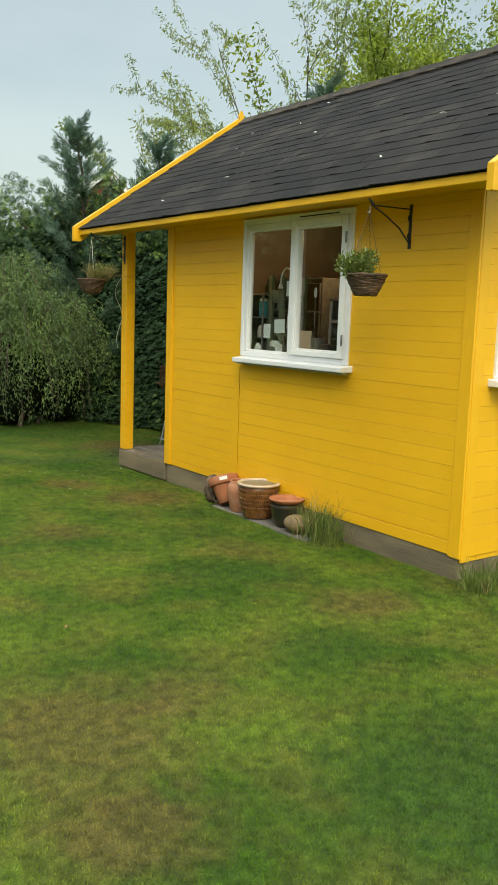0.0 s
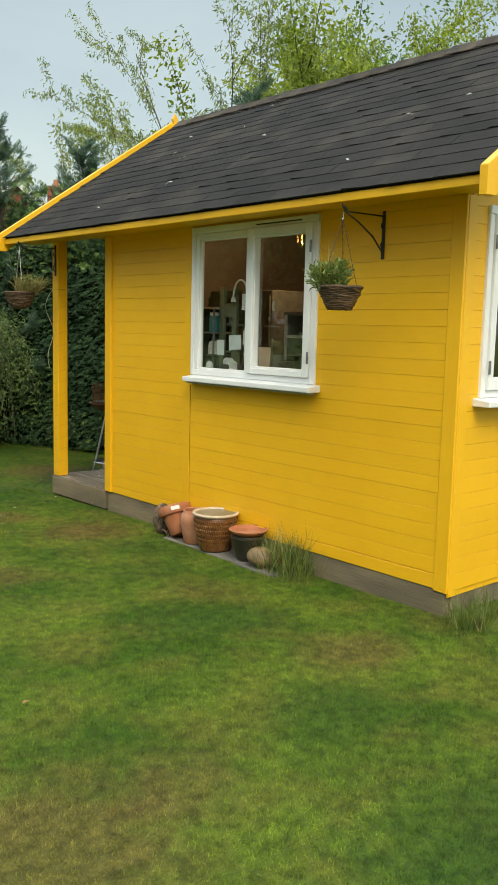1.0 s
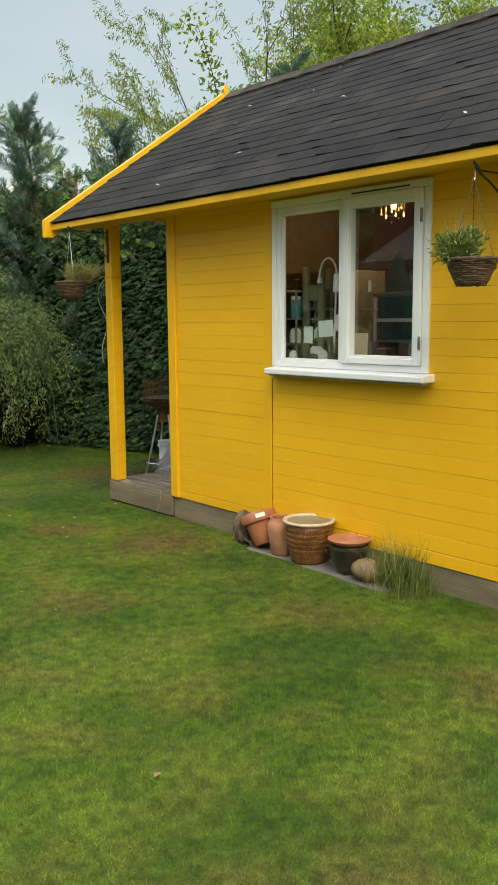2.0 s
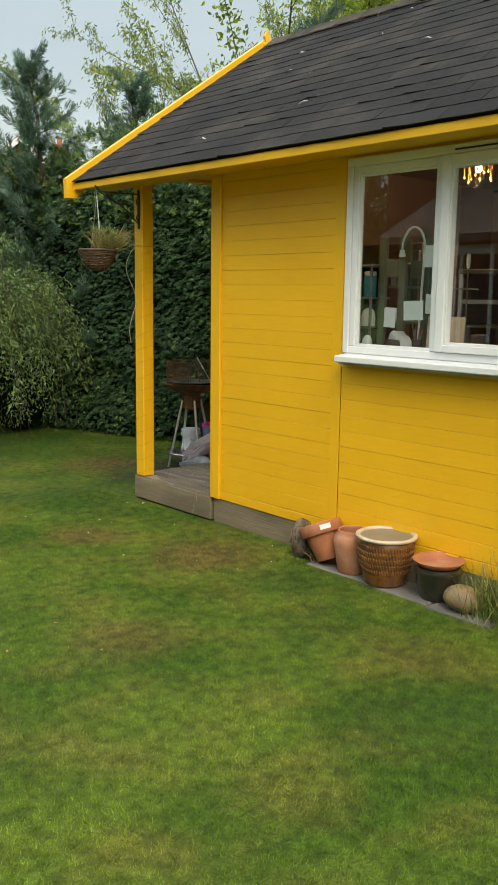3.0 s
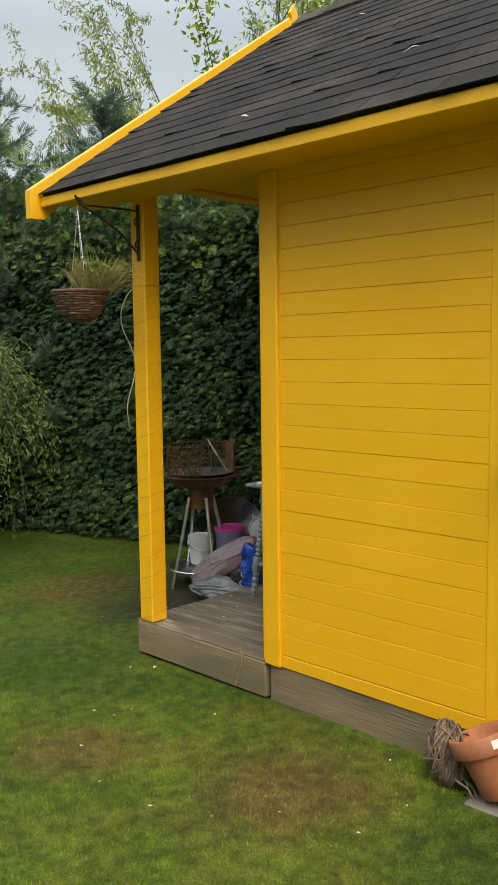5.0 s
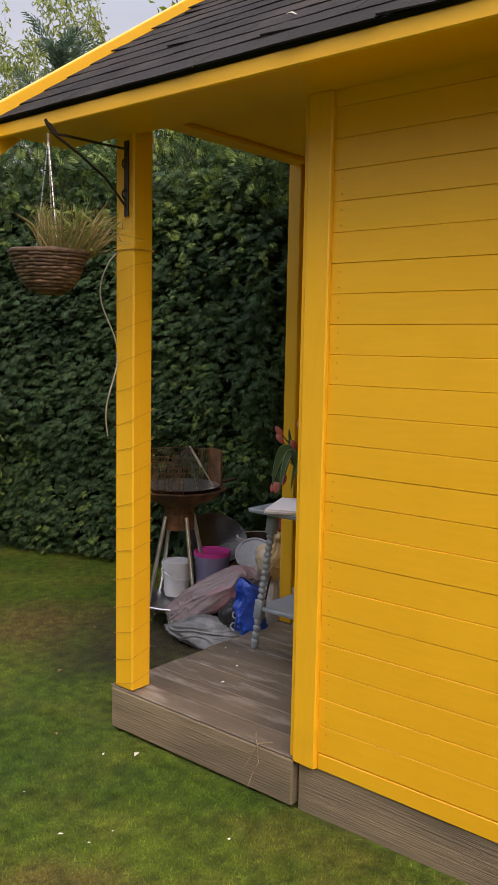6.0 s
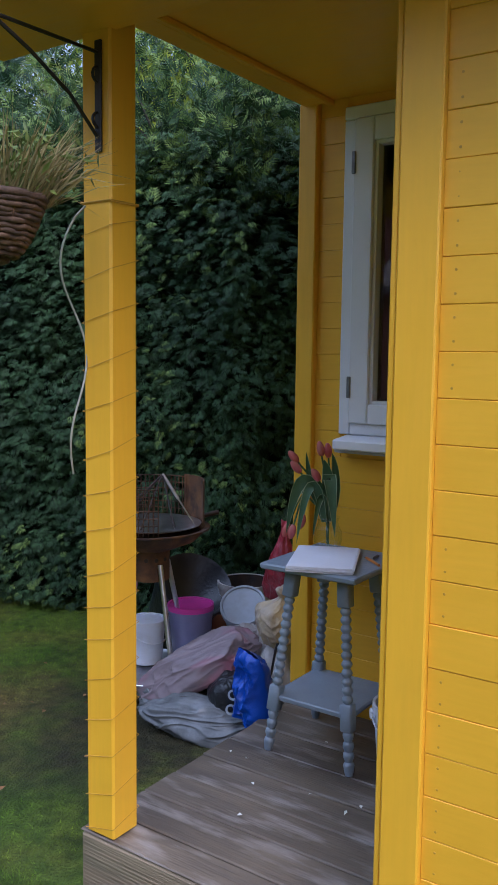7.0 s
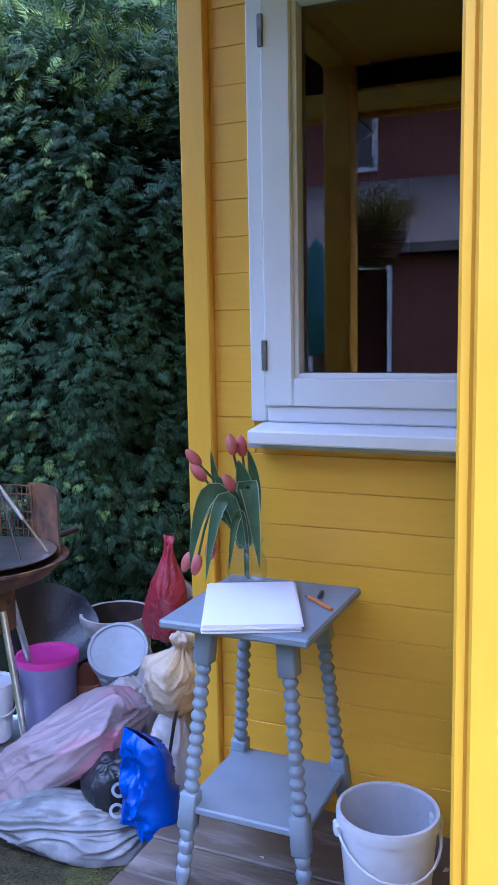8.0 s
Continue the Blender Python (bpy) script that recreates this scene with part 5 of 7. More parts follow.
# ---------------------------------------------------------------- porch things
def side_table():
    t = thing("side_table", pose(5.207, 7.897, DECK_Z), "grey painted square side table with splayed bobbin-turned legs", "table")
    H = 0.642
    part("tabletop", prism([(-0.190, -0.175), (0.190, -0.175), (0.190, 0.175), (-0.190, 0.175)], "z", H - 0.020, H, 0.005), greypaint, t)
    part("top_frame", box(-0.130, 0.130, -0.120, 0.120, H - 0.036, H - 0.021, 0.003), greypaint, t)
    prof = [(0, 0.0), (0.012, 0.0), (0.015, 0.012)]
    z = 0.012
    for k in range(4):
        prof += [(0.0165, z + 0.012), (0.0185, z + 0.020), (0.0165, z + 0.028), (0.0115, z + 0.032)]
        z += 0.032
    prof += [(0.012, z)]
    blk0, blk1 = z, z + 0.085
    low = lathe(prof + [(0, z + 0.001)], 14)
    prof = [(0, blk1 - 0.001), (0.012, blk1)]
    z = blk1
    n = 11
    step = (0.530 - blk1) / n
    for k in range(n):
        prof += [(0.0115, z + 0.0005), (0.0165, z + step * 0.30), (0.0185, z + step * 0.5), (0.0165, z + step * 0.70), (0.0115, z + step * 0.98)]
        z += step
    prof += [(0.0125, z), (0, z + 0.001)]
    lathe(prof, 14, low)
    box(-0.020, 0.020, -0.020, 0.020, blk0 - 0.001, blk1 + 0.001, 0.004, low)
    box(-0.021, 0.021, -0.021, 0.021, 0.529, H - 0.034, 0.004, low)
    me = bpy.data.meshes.new("leg")
    bmesh.ops.recalc_face_normals(low, faces=low.faces)
    low.to_mesh(me)
    low.free()
    finish(me, greypaint, 45)
    for sx in (-1, 1):
        for sy in (-1, 1):
            foot, top = Vector((0.155 * sx, 0.153 * sy, 0.0)), Vector((0.106 * sx, 0.096 * sy, H - 0.034))
            d = (top - foot).normalized()
            m = Matrix.Translation(foot) @ Vector((0, 0, 1)).rotation_difference(d).to_matrix().to_4x4()
            share("leg", me, t, m)
    part("shelf", box(-0.152, 0.152, -0.150, 0.150, 0.176, 0.194, 0.004), greypaint, t)
    return t


side_table()
TT = DECK_Z + 0.643
papers = thing("paper_stack", pose(5.150, 7.905, TT, 0, 0, -66), "thin stack of white paper lying on the side table", "paper")
rng = random.Random(4)
for k in range(7):
    part("sheet", box(-0.105 + rng.uniform(-0.004, 0.004), 0.105 + rng.uniform(-0.004, 0.004), -0.149 + rng.uniform(-0.005, 0.005), 0.149 + rng.uniform(-0.004, 0.004), k * 0.0026, k * 0.0026 + 0.0022), paper, papers)
pen = thing("pen", pose(5.235, 7.775, TT + 0.005, 0, 0, 50), "orange pen lying beside the papers", "pen")
part("barrel", tube([(-0.055, 0, 0), (0.05, 0, 0)], 0.0045, 8), orange, pen)
part("tip", tube([(0.05, 0, 0), (0.064, 0, -0.002)], 0.004, 8, taper=0.001), clutter_dark, pen)
pen2 = thing("pen", pose(5.290, 7.790, TT + 0.006, 0, 0, 10), "dark pen cap lying beside the papers", "pen")
part("barrel", tube([(-0.02, 0, 0), (0.02, 0, 0)], 0.005, 8), clutter_dark, pen2)


def tulips():
    rng = np.random.default_rng(12)
    t = thing("tulip_vase", pose(5.318, 7.990, TT), "glass jar of drooping coral pink tulips with pale-edged leaves", "flowers")
    part("vase", lathe([(0, 0.0), (0.034, 0.0), (0.044, 0.010), (0.050, 0.035), (0.047, 0.065), (0.036, 0.088), (0.033, 0.098), (0.040, 0.112), (0.042, 0.115)], 36), jar_glass, t, "clear round glass jar", smooth=60)
    # heads and leaves spread in the plane that faces the lawn: across, depth, height
    def at(u, w, z):
        return Vector((0.42 * u + 0.91 * w, -0.91 * u + 0.42 * w, z))

    petal_prof = [(0, 0.0), (0.007, 0.002), (0.012, 0.012), (0.0135, 0.024), (0.0115, 0.038), (0.007, 0.048), (0.003, 0.053), (0, 0.050)]
    blooms = [((-0.006, 0.0, 0.20), (-0.028, 0.01, 0.325)), ((0.004, 0.02, 0.20), (-0.006, 0.025, 0.318)), ((-0.05, 0.02, 0.21), (-0.110, 0.01, 0.300)), ((-0.045, -0.02, 0.19), (-0.097, -0.02, 0.268)),
              ((-0.010, -0.03, 0.19), (-0.030, -0.05, 0.248)), ((-0.06, -0.02, 0.20), (-0.082, -0.04, 0.125)), ((-0.085, 0.0, 0.195), (-0.118, -0.015, 0.082)), ((-0.09, 0.02, 0.19), (-0.140, 0.02, 0.078))]
    for k, (mid, end) in enumerate(blooms):
        foot, mouth = Vector((0.004 * k - 0.014, 0.003 * k - 0.01, 0.02)), at(0.004 * (k % 3) - 0.006, 0.006 * (k % 2), 0.115)
        m1, e = at(*mid), at(*end)
        pts = [foot, mouth, mouth.lerp(m1, 0.6), m1, m1.lerp(e, 0.5) + Vector((0, 0, 0.010)), e]
        part("stem", tube(pts, 0.0032, 6), tulip_leaf, t, "green tulip stem")
        d = (pts[-1] - pts[-2]).normalized()
        m = Matrix.Translation(e - d * 0.002) @ Vector((0, 0, 1)).rotation_difference(d).to_matrix().to_4x4()
        part("bloom", lathe(petal_prof, 18, m=m, wobble=lambda a, z: 1 + 0.10 * abs(math.sin(1.5 * a)) * min(1, z / 0.03)), tulip_petal, t, "coral pink tulip bloom", smooth=50)
    # broad arching leaves, with a pale margin: start, shoulder, end, width, facing
    leaves = [((0.0, -0.01, 0.10), (0.005, -0.05, 0.26), (0.030, -0.07, 0.055), 0.048, 0.0), ((-0.01, 0.0, 0.10), (-0.035, -0.02, 0.20), (-0.075, -0.03, 0.285), 0.046, 0.2),
              ((0.0, 0.01, 0.10), (0.000, 0.00, 0.22), (-0.018, -0.01, 0.315), 0.050, -0.2), ((-0.015, 0.02, 0.11), (-0.06, 0.03, 0.21), (-0.084, 0.03, 0.335), 0.026, 0.3),
              ((0.01, 0.02, 0.10), (0.022, 0.02, 0.23), (0.006, 0.03, 0.335), 0.034, -0.4), ((-0.01, -0.02, 0.10), (-0.08, -0.05, 0.245), (-0.138, -0.06, 0.060), 0.046, 0.3),
              ((-0.01, -0.03, 0.10), (-0.055, -0.07, 0.23), (-0.100, -0.08, 0.030), 0.036, -0.3), ((-0.02, 0.02, 0.12), (-0.07, 0.03, 0.20), (-0.135, 0.03, 0.155), 0.022, 0.0),
              ((0.0, -0.02, 0.10), (-0.02, -0.06, 0.19), (-0.045, -0.08, 0.050), 0.024, 0.5), ((0.0, 0.03, 0.10), (0.02, 0.04, 0.20), (0.012, 0.06, 0.27), 0.040, 0.6)]
    for k, (a0, a1, a2, w, face) in enumerate(leaves):
        p0, p1, p2 = at(*a0), at(*a1), at(*a2)
        ctrl = p1 * 2 - (p0 + p2) * 0.5
        grid = []
        for j in range(13):
            f = j / 12
            p = p0 * (1 - f) ** 2 + ctrl * 2 * f * (1 - f) + p2 * f * f
            tan = ((ctrl - p0) * (1 - f) + (p2 - ctrl) * f).normalized()
            view = (at(0, -1, 0) + at(face, 0, 0) + Vector((0, 0, 0.25))).normalized()
            side = tan.cross(view).normalized()
            half = 0.5 * w * math.sin(math.pi * min(1, 0.13 + 0.87 * f)) ** 0.75
            cup = -view * 0.009 * math.sin(math.pi * f)
            grid.append([p - side * half, p - side * half * 0.90 + cup * 0.2, p + cup, p + side * half * 0.90 + cup * 0.2, p + side * half])
        bm, em = bmesh.new(), bmesh.new()
        rows = [[bm.verts.new(v) for v in row[1:4]] for row in grid]
        lo = [[em.verts.new(v) for v in row[0:2]] for row in grid]
        hi = [[em.verts.new(v) for v in row[3:5]] for row in grid]
        for a, b in zip(rows, rows[1:]):
            for i in range(2):
                bm.faces.new((a[i], a[i + 1], b[i + 1], b[i]))
        for strip in (lo, hi):
            for a, b in zip(strip, strip[1:]):
                em.faces.new((a[0], a[1], b[1], b[0]))
        lf = part("leaf", bm, tulip_leaf, t, "long green tulip leaf", smooth=180)
        part("leaf_margin", em, tulip_edge, lf, "pale cream leaf margin", smooth=180)


tulips()


def bucket(x, y, z, r, h, m=None, inside=None, name="bucket", label="", handle=True, lid=None, turn=0.0):
    t = thing(name, pose(x, y, z, 0, 0, turn), label, "bucket")
    rb = r * 0.82
    part("body", lathe([(0, 0), (rb * 0.96, 0), (rb, 0.006), (r * 0.985, h - 0.03), (r * 0.985, h - 0.002), (r * 0.955, h - 0.002), (rb * 0.955, 0.012)], 40), m or plastic_white, t, smooth=40)
    if inside:
        part("inside", lathe([(r * 0.952, h - 0.003), (rb * 0.95, 0.014), (0, 0.014)], 40), inside, t, "dirt-stained inside", smooth=60)
    part("rim", lathe([(r * 0.985, h - 0.026), (r * 1.035, h - 0.026), (r * 1.045, h - 0.008), (r * 1.03, h), (r * 0.96, h), (r * 0.955, h - 0.01)], 40), m or plastic_white, t, smooth=40)
    if lid:
        part("lid", lathe([(r * 1.05, h - 0.012), (r * 1.06, h + 0.004), (r * 1.045, h + 0.012), (r * 0.95, h + 0.012), (r * 0.92, h + 0.006), (0, h + 0.006)], 40), lid, t, smooth=40)
    if handle:
        pts = [(r * 1.04 * math.cos(a) if abs(math.cos(a)) > 0.02 else 0.0, -r * 0.35 * math.sin(a) - r * 0.85 * math.sin(a), h - 0.035 - 0.55 * r * math.sin(a)) for a in [math.pi * k / 14 for k in range(15)]]
        part("handle", tube(pts, 0.0035, 6), m or plastic_white, t, smooth=60)
        for s in (-1, 1):
            part("handle_lug", box(s * r * 1.0 - 0.012, s * r * 1.0 + 0.012, -0.014, 0.014, h - 0.05, h - 0.022, 0.004), m or plastic_white, t)
    return t


bucket(5.127, 7.585, DECK_Z, 0.106, 0.250, inside=bucket_dirt, label="open white plastic bucket with a grimy inside", turn=-60)


def barbecue():
    t = thing("barbecue", pose(5.525, 8.995, -0.062, 0, 0, 0), "rusty round barbecue on splayed chrome legs with a tray", "barbecue")
    Z = 0.062
    part("fire_bowl", lathe([(0, Z + 0.60), (0.09, Z + 0.60), (0.20, Z + 0.645), (0.245, Z + 0.690), (0.262, Z + 0.695), (0.262, Z + 0.703), (0.24, Z + 0.700), (0.19, Z + 0.665), (0, Z + 0.63)], 40), rust, t, "rusty shallow fire bowl", smooth=40)
    part("neck", lathe([(0.085, Z + 0.47), (0.085, Z + 0.605), (0.080, Z + 0.605), (0.080, Z + 0.47)], 28), rust, t, "rusty round neck with air holes", smooth=40)
    for k in range(12):
        part("air_hole", lathe([(0.0, 0.0), (0.009, 0.0), (0.009, 0.003), (0, 0.003)], 10, None, Matrix.Rotation(2 * math.pi * k / 12, 4, "Z") @ Matrix.Translation((0.0835, 0, Z + 0.565)) @ Matrix.Rotation(math.pi / 2, 4, "Y")), soot, t)
    # wind shield: half ring
    bm = bmesh.new()
    n = 26
    rings = []
    for r, z0, z1 in ((0.236, Z + 0.70, Z + 0.905), (0.232, Z + 0.70, Z + 0.905)):
        rings.append([[bm.verts.new((r * math.cos(a), r * math.sin(a), z)) for z in (z0, z1)] for a in [math.radians(-62 + 62 * k / n) for k in range(n + 1)]])
    for k in range(n):
        a, b = rings[0][k], rings[0][k + 1]
        c, d = rings[1][k], rings[1][k + 1]
        for f in ((a[0], b[0], b[1], a[1]), (d[0], c[0], c[1], d[1]), (a[1], b[1], d[1], c[1]), (a[0], c[0], d[0], b[0])):
            bm.faces.new(f)
    for k in (0, n):
        a, c = rings[0][k], rings[1][k]
        bm.faces.new((a[0], a[1], c[1], c[0]))
    part("wind_shield", bm, rust, t, "rusty curved wind shield", smooth=40)
    # grill mesh standing in the bowl, round basket of wires
    bm = bmesh.new()
    for k in range(46):
        a = math.radians(-5 + 235 * k / 45)
        tube([(0.222 * math.cos(a), 0.222 * math.sin(a), Z + 0.70), (0.222 * math.cos(a), 0.222 * math.sin(a), Z + 0.897)], 0.0022, 4, bm)
    for k in range(7):
        z = Z + 0.715 + 0.0300 * k
        tube([(0.223 * math.cos(a), 0.223 * math.sin(a), z) for a in [math.radians(-5 + 235 * j / 30) for j in range(31)]], 0.0022, 4, bm)
    part("grill_mesh", bm, rust, t, "rusty wire mesh")
    part("grill_plate", lathe([(0, Z + 0.712), (0.22, Z + 0.712), (0.224, Z + 0.717), (0, Z + 0.720)], 36), chrome, t, "greasy grill plate", smooth=40)
    # folded tool leaning in the middle: a little wire pyramid
    apex = Vector((0.030, -0.045, Z + 0.930))
    for k, (px, py) in enumerate(((-0.20, 0.06), (-0.16, -0.09), (-0.05, -0.18), (0.07, -0.19), (0.02, 0.16))):
        foot = Vector((px, py, Z + 0.722))
        part("prong", tube([apex, apex.lerp(foot, 0.45), foot], 0.0036, 6), chrome if k == 3 else soot, t, "thin sooty metal prong")
        if k == 3:
            part("prong_grip", tube([apex, apex.lerp(foot, 0.50)], 0.0068, 8), chrome, t, "flat chrome grip", smooth=60)
    part("bowl_handle", tube([(0.25, -0.03, Z + 0.70), (0.33, -0.06, Z + 0.708), (0.385, -0.08, Z + 0.715)], 0.011, 8), soot, t, "dark side handle", smooth=60)
    for k, (deg, rr) in enumerate(((250, 0.235), (345, 0.235), (75, 0.235), (170, 0.235))):
        a = math.radians(deg)
        part("leg", tube([(0.090 * math.cos(a), 0.090 * math.sin(a), Z + 0.545), (rr * math.cos(a), rr * math.sin(a), 0.0)], 0.0115, 10), chrome, t, "tarnished chrome leg", smooth=60)
    part("tray", lathe([(0, Z + 0.050), (0.20, Z + 0.050), (0.222, Z + 0.058), (0.228, Z + 0.066), (0.224, Z + 0.070), (0.20, Z + 0.058), (0, Z + 0.057)], 44), chrome, t, "dull chrome tray", smooth=40)
    return t


barbecue()
bucket(5.560, 9.045, 0.072, 0.082, 0.185, name="paint_tub", label="small white plastic tub standing on the barbecue tray", lid=plastic_white, turn=-20)
bucket(5.748, 8.945, -0.055, 0.102, 0.355, m=clear_tub, name="storage_tub", label="cloudy purple plastic tub with a bright magenta lid", lid=pink, handle=False)
bucket(5.97, 8.925, -0.05, 0.105, 0.20, m=terracotta, name="plant_pot", label="brown plastic plant pot with another pot inside", handle=False, inside=soot)
bucket(5.975, 8.93, 0.04, 0.092, 0.19, m=terracotta, name="plant_pot", label="brown plastic plant pot stacked in another", handle=False, inside=soot)
gt = bucket(6.22, 8.86, -0.05, 0.100, 0.235, m=greylid, name="lidded_tub", label="pale grey plastic tub tipped forward with its lid on", lid=greylid, handle=True, turn=0)
gt.matrix_world = pose(5.985, 8.785, 0.135) @ Matrix.Rotation(radians(40), 4, Vector((0.42, -0.91, 0)))
bucket(6.12, 8.90, -0.055, 0.135, 0.40, m=bagwhite, name="plant_pot", label="large beige plastic pot behind the tubs", handle=False, inside=soot)
gp = thing("plant_pot", pose(6.28, 9.42, -0.055, 0, 0, 0), "large round black plastic pot against the hedge", "pot")
part("body", lathe([(0, 0), (0.15, 0), (0.19, 0.36), (0.185, 0.37), (0.17, 0.36), (0, 0.10)], 32), bagblack, gp, smooth=40)
gp.matrix_world = pose(6.00, 9.25, 0.07, 35, -20, 0)


def film_shape(sx, sy, sz, seed, crease=1.0, planes_n=16, neck=0.0, pleats=0.0, sharp=14):
    """A slumped plastic bag: broad soft facets, long creases running between them, a gathered neck where it is tied."""
    r = random.Random(seed * 13 + 1)
    planes = []
    for k in range(planes_n):
        planes.append((Vector((r.gauss(0, 1), r.gauss(0, 1), r.gauss(0, 1))).normalized(), r.uniform(0.74, 1.0)))
    bm = bmesh.new()
    bmesh.ops.create_icosphere(bm, subdivisions=6, radius=1.0)
    off = Vector((seed * 3.7, seed * 1.3, seed * 2.1))
    for v in bm.verts:
        p = v.co.copy()
        total = 0.0
        for d, h in planes:
            c = d.dot(p)
            if c > 0.05:
                total += (c / h) ** sharp
        reach = min(1.12, total ** (-1 / sharp) if total > 0 else 1.12)
        q = p * 1.1 + off
        warp = q + Vector((noise.noise(q * 1.1), noise.noise(q * 1.1 + off), noise.noise(q * 1.1 - off))) * 0.45
        # creases: longer one way than the other
        ridge = 1 - abs(noise.noise(Vector((warp.x * 0.55, warp.y * 2.0, warp.z * 2.0))))
        ridge2 = 1 - abs(noise.noise(Vector((warp.x * 1.3, warp.y * 4.6, warp.z * 4.2)) + off))
        s = reach + crease * (0.075 * ridge ** 5 + 0.026 * ridge2 ** 6 + 0.006 * noise.noise(warp * 8) - 0.03)
        p *= s
        flat = max(p.z, -0.70 + 0.03 * noise.noise(q * 5))
        if neck:
            tuck = max(0.0, min(1.0, (p.z - 0.35) / 0.40))
            ang = math.atan2(p.y, p.x)
            flare = max(0.0, (p.z - 0.80) / 0.25)
            f = (1 - 0.66 * tuck * tuck * (3 - 2 * tuck)) * (1 + 0.10 * math.sin(11 * ang) * tuck) + 0.55 * min(1, flare) * (1 + 0.3 * math.sin(5 * ang))
            p.x *= f
            p.y *= f
            flat += neck * tuck
        if pleats:
            ang = math.atan2(p.y, p.x)
            k = 1 + pleats * math.sin(9 * ang + 3 * p.z) * max(0.0, p.z)
            p.x *= k
            p.y *= k
        v.co = Vector((p.x * sx, p.y * sy, (flat + 0.70) * sz))
    return bm


def sack(name, x, y, z, sx, sy, sz, seed, m, label, rz=0.0, crease=1.0, neck=0.0, tilt=0.0, tip=0.0, planes_n=16, pleats=0.0, sharp=14):
    ob = part(name, film_shape(sx, sy, sz, seed, crease, planes_n, neck, pleats, sharp), m, None, smooth=180)
    ob.matrix_world = pose(x, y, z, tip, tilt, rz)
    return tagged(ob, label, "bag", "bags beside the deck")


def carrier_bag():
    """A stiff blue carrier bag with flat sides and folded corners."""
    bm = bmesh.new()
    bmesh.ops.create_grid(bm, x_segments=44, y_segments=44, size=1.0)
    front = [v for v in bm.verts]
    geo = bmesh.ops.duplicate(bm, geom=bm.verts[:] + bm.edges[:] + bm.faces[:])
    back = {v for v in geo["geom"] if isinstance(v, bmesh.types.BMVert)}
    for v in bm.verts:
        u, w = v.co.x, v.co.y
        edge = (1 - abs(u) ** 6) * (1 - 0.85 * max(0.0, w) ** 5)
        side = -1 if v in back else 1
        p = Vector((u * 2.1, w * 2.1, 4.0 if v in back else 1.0))
        fold = 0.030 * (1 - abs(noise.noise(Vector((u * 1.3 + w * 0.9, w * 0.8 - u * 0.5, 2.0 * side))))) ** 4 + 0.016 * (1 - abs(noise.noise(p * 1.7))) ** 5 + 0.006 * noise.noise(p * 4)
        thick = side * edge * (0.060 * (1 - 0.35 * w) + fold)
        lean = 0.035 * noise.noise(Vector((w * 1.5, u, 0)))
        v.co = Vector((thick + lean, u * 0.078 * (1 - 0.10 * w), 0.175 + w * 0.165 - 0.012 * u * u * (w > 0.8) + 0.014 * noise.noise(Vector((u * 2, 7, 0))) * max(0, w)))
    bmesh.ops.remove_doubles(bm, verts=bm.verts, dist=0.0004)
    ob = part("plastic_bag", bm, bagblue, None, smooth=55)
    ob.matrix_world = pose(5.290, 8.262, 0.100, 0, -6, -24) @ Matrix.Diagonal((0.65, 1.05, 0.80, 1))
    tagged(ob, "bright blue plastic carrier bag slumped against the deck end", "bag", "bags beside the deck")
    return ob


G = -0.066
sack("plastic_bag", 5.345, 8.535, G, 0.275, 0.135, 0.098, 1, baggrey, "crumpled clear grey plastic sack lying by the deck", rz=-70, crease=1.2)
sack("plastic_bag", 5.475, 8.640, 0.100, 0.260, 0.135, 0.105, 2, bagpink, "slumped pinkish grey plastic bag with red print", rz=-66, crease=0.9, tilt=-27, planes_n=12, sharp=22)
black_bag = sack("plastic_bag", 5.425, 8.445, -0.035, 0.120, 0.115, 0.150, 3, bagblack, "shiny black bin bag with pale printing", rz=10, crease=0.8)
carrier_bag()
sack("plastic_bag", 5.535, 8.330, 0.330, 0.088, 0.098, 0.118, 5, bagcream, "cream and white plastic bag tied with dark cord", rz=-20, crease=1.2, neck=0.10, tip=14)
sack("plastic_bag", 5.53, 8.345, G, 0.085, 0.095, 0.235, 6, bagwhite, "white plastic bag beside the porch corner", rz=30, crease=1.0)
sack("plastic_bag", 5.40, 8.83, G, 0.11, 0.09, 0.085, 7, baggrey, "small pale plastic bag under the barbecue", rz=30, crease=1.2)
sack("plastic_bag", 5.80, 8.52, G, 0.16, 0.15, 0.24, 11, bagwhite, "white plastic bag behind the porch corner", rz=30, crease=1.0)
sack("plastic_bag", 5.72, 8.60, 0.13, 0.09, 0.09, 0.10, 12, bagwhite, "small white plastic bag on the heap", rz=70, crease=1.2)
sack("net_bag", 5.95, 8.590, 0.352, 0.080, 0.080, 0.165, 8, bagred, "red film bag tied at the neck, resting on the heap", rz=0, crease=1.0, neck=0.55, tip=6, tilt=-4)
sack("plastic_bag", 6.03, 8.56, 0.40, 0.070, 0.065, 0.080, 9, bagpink, "pale pink plastic bag on the heap", rz=0, crease=1.2)
sack("plastic_bag", 5.78, 8.42, 0.30, 0.09, 0.06, 0.075, 10, bagblue, "blue plastic bag tucked into the heap", rz=20, crease=1.0)
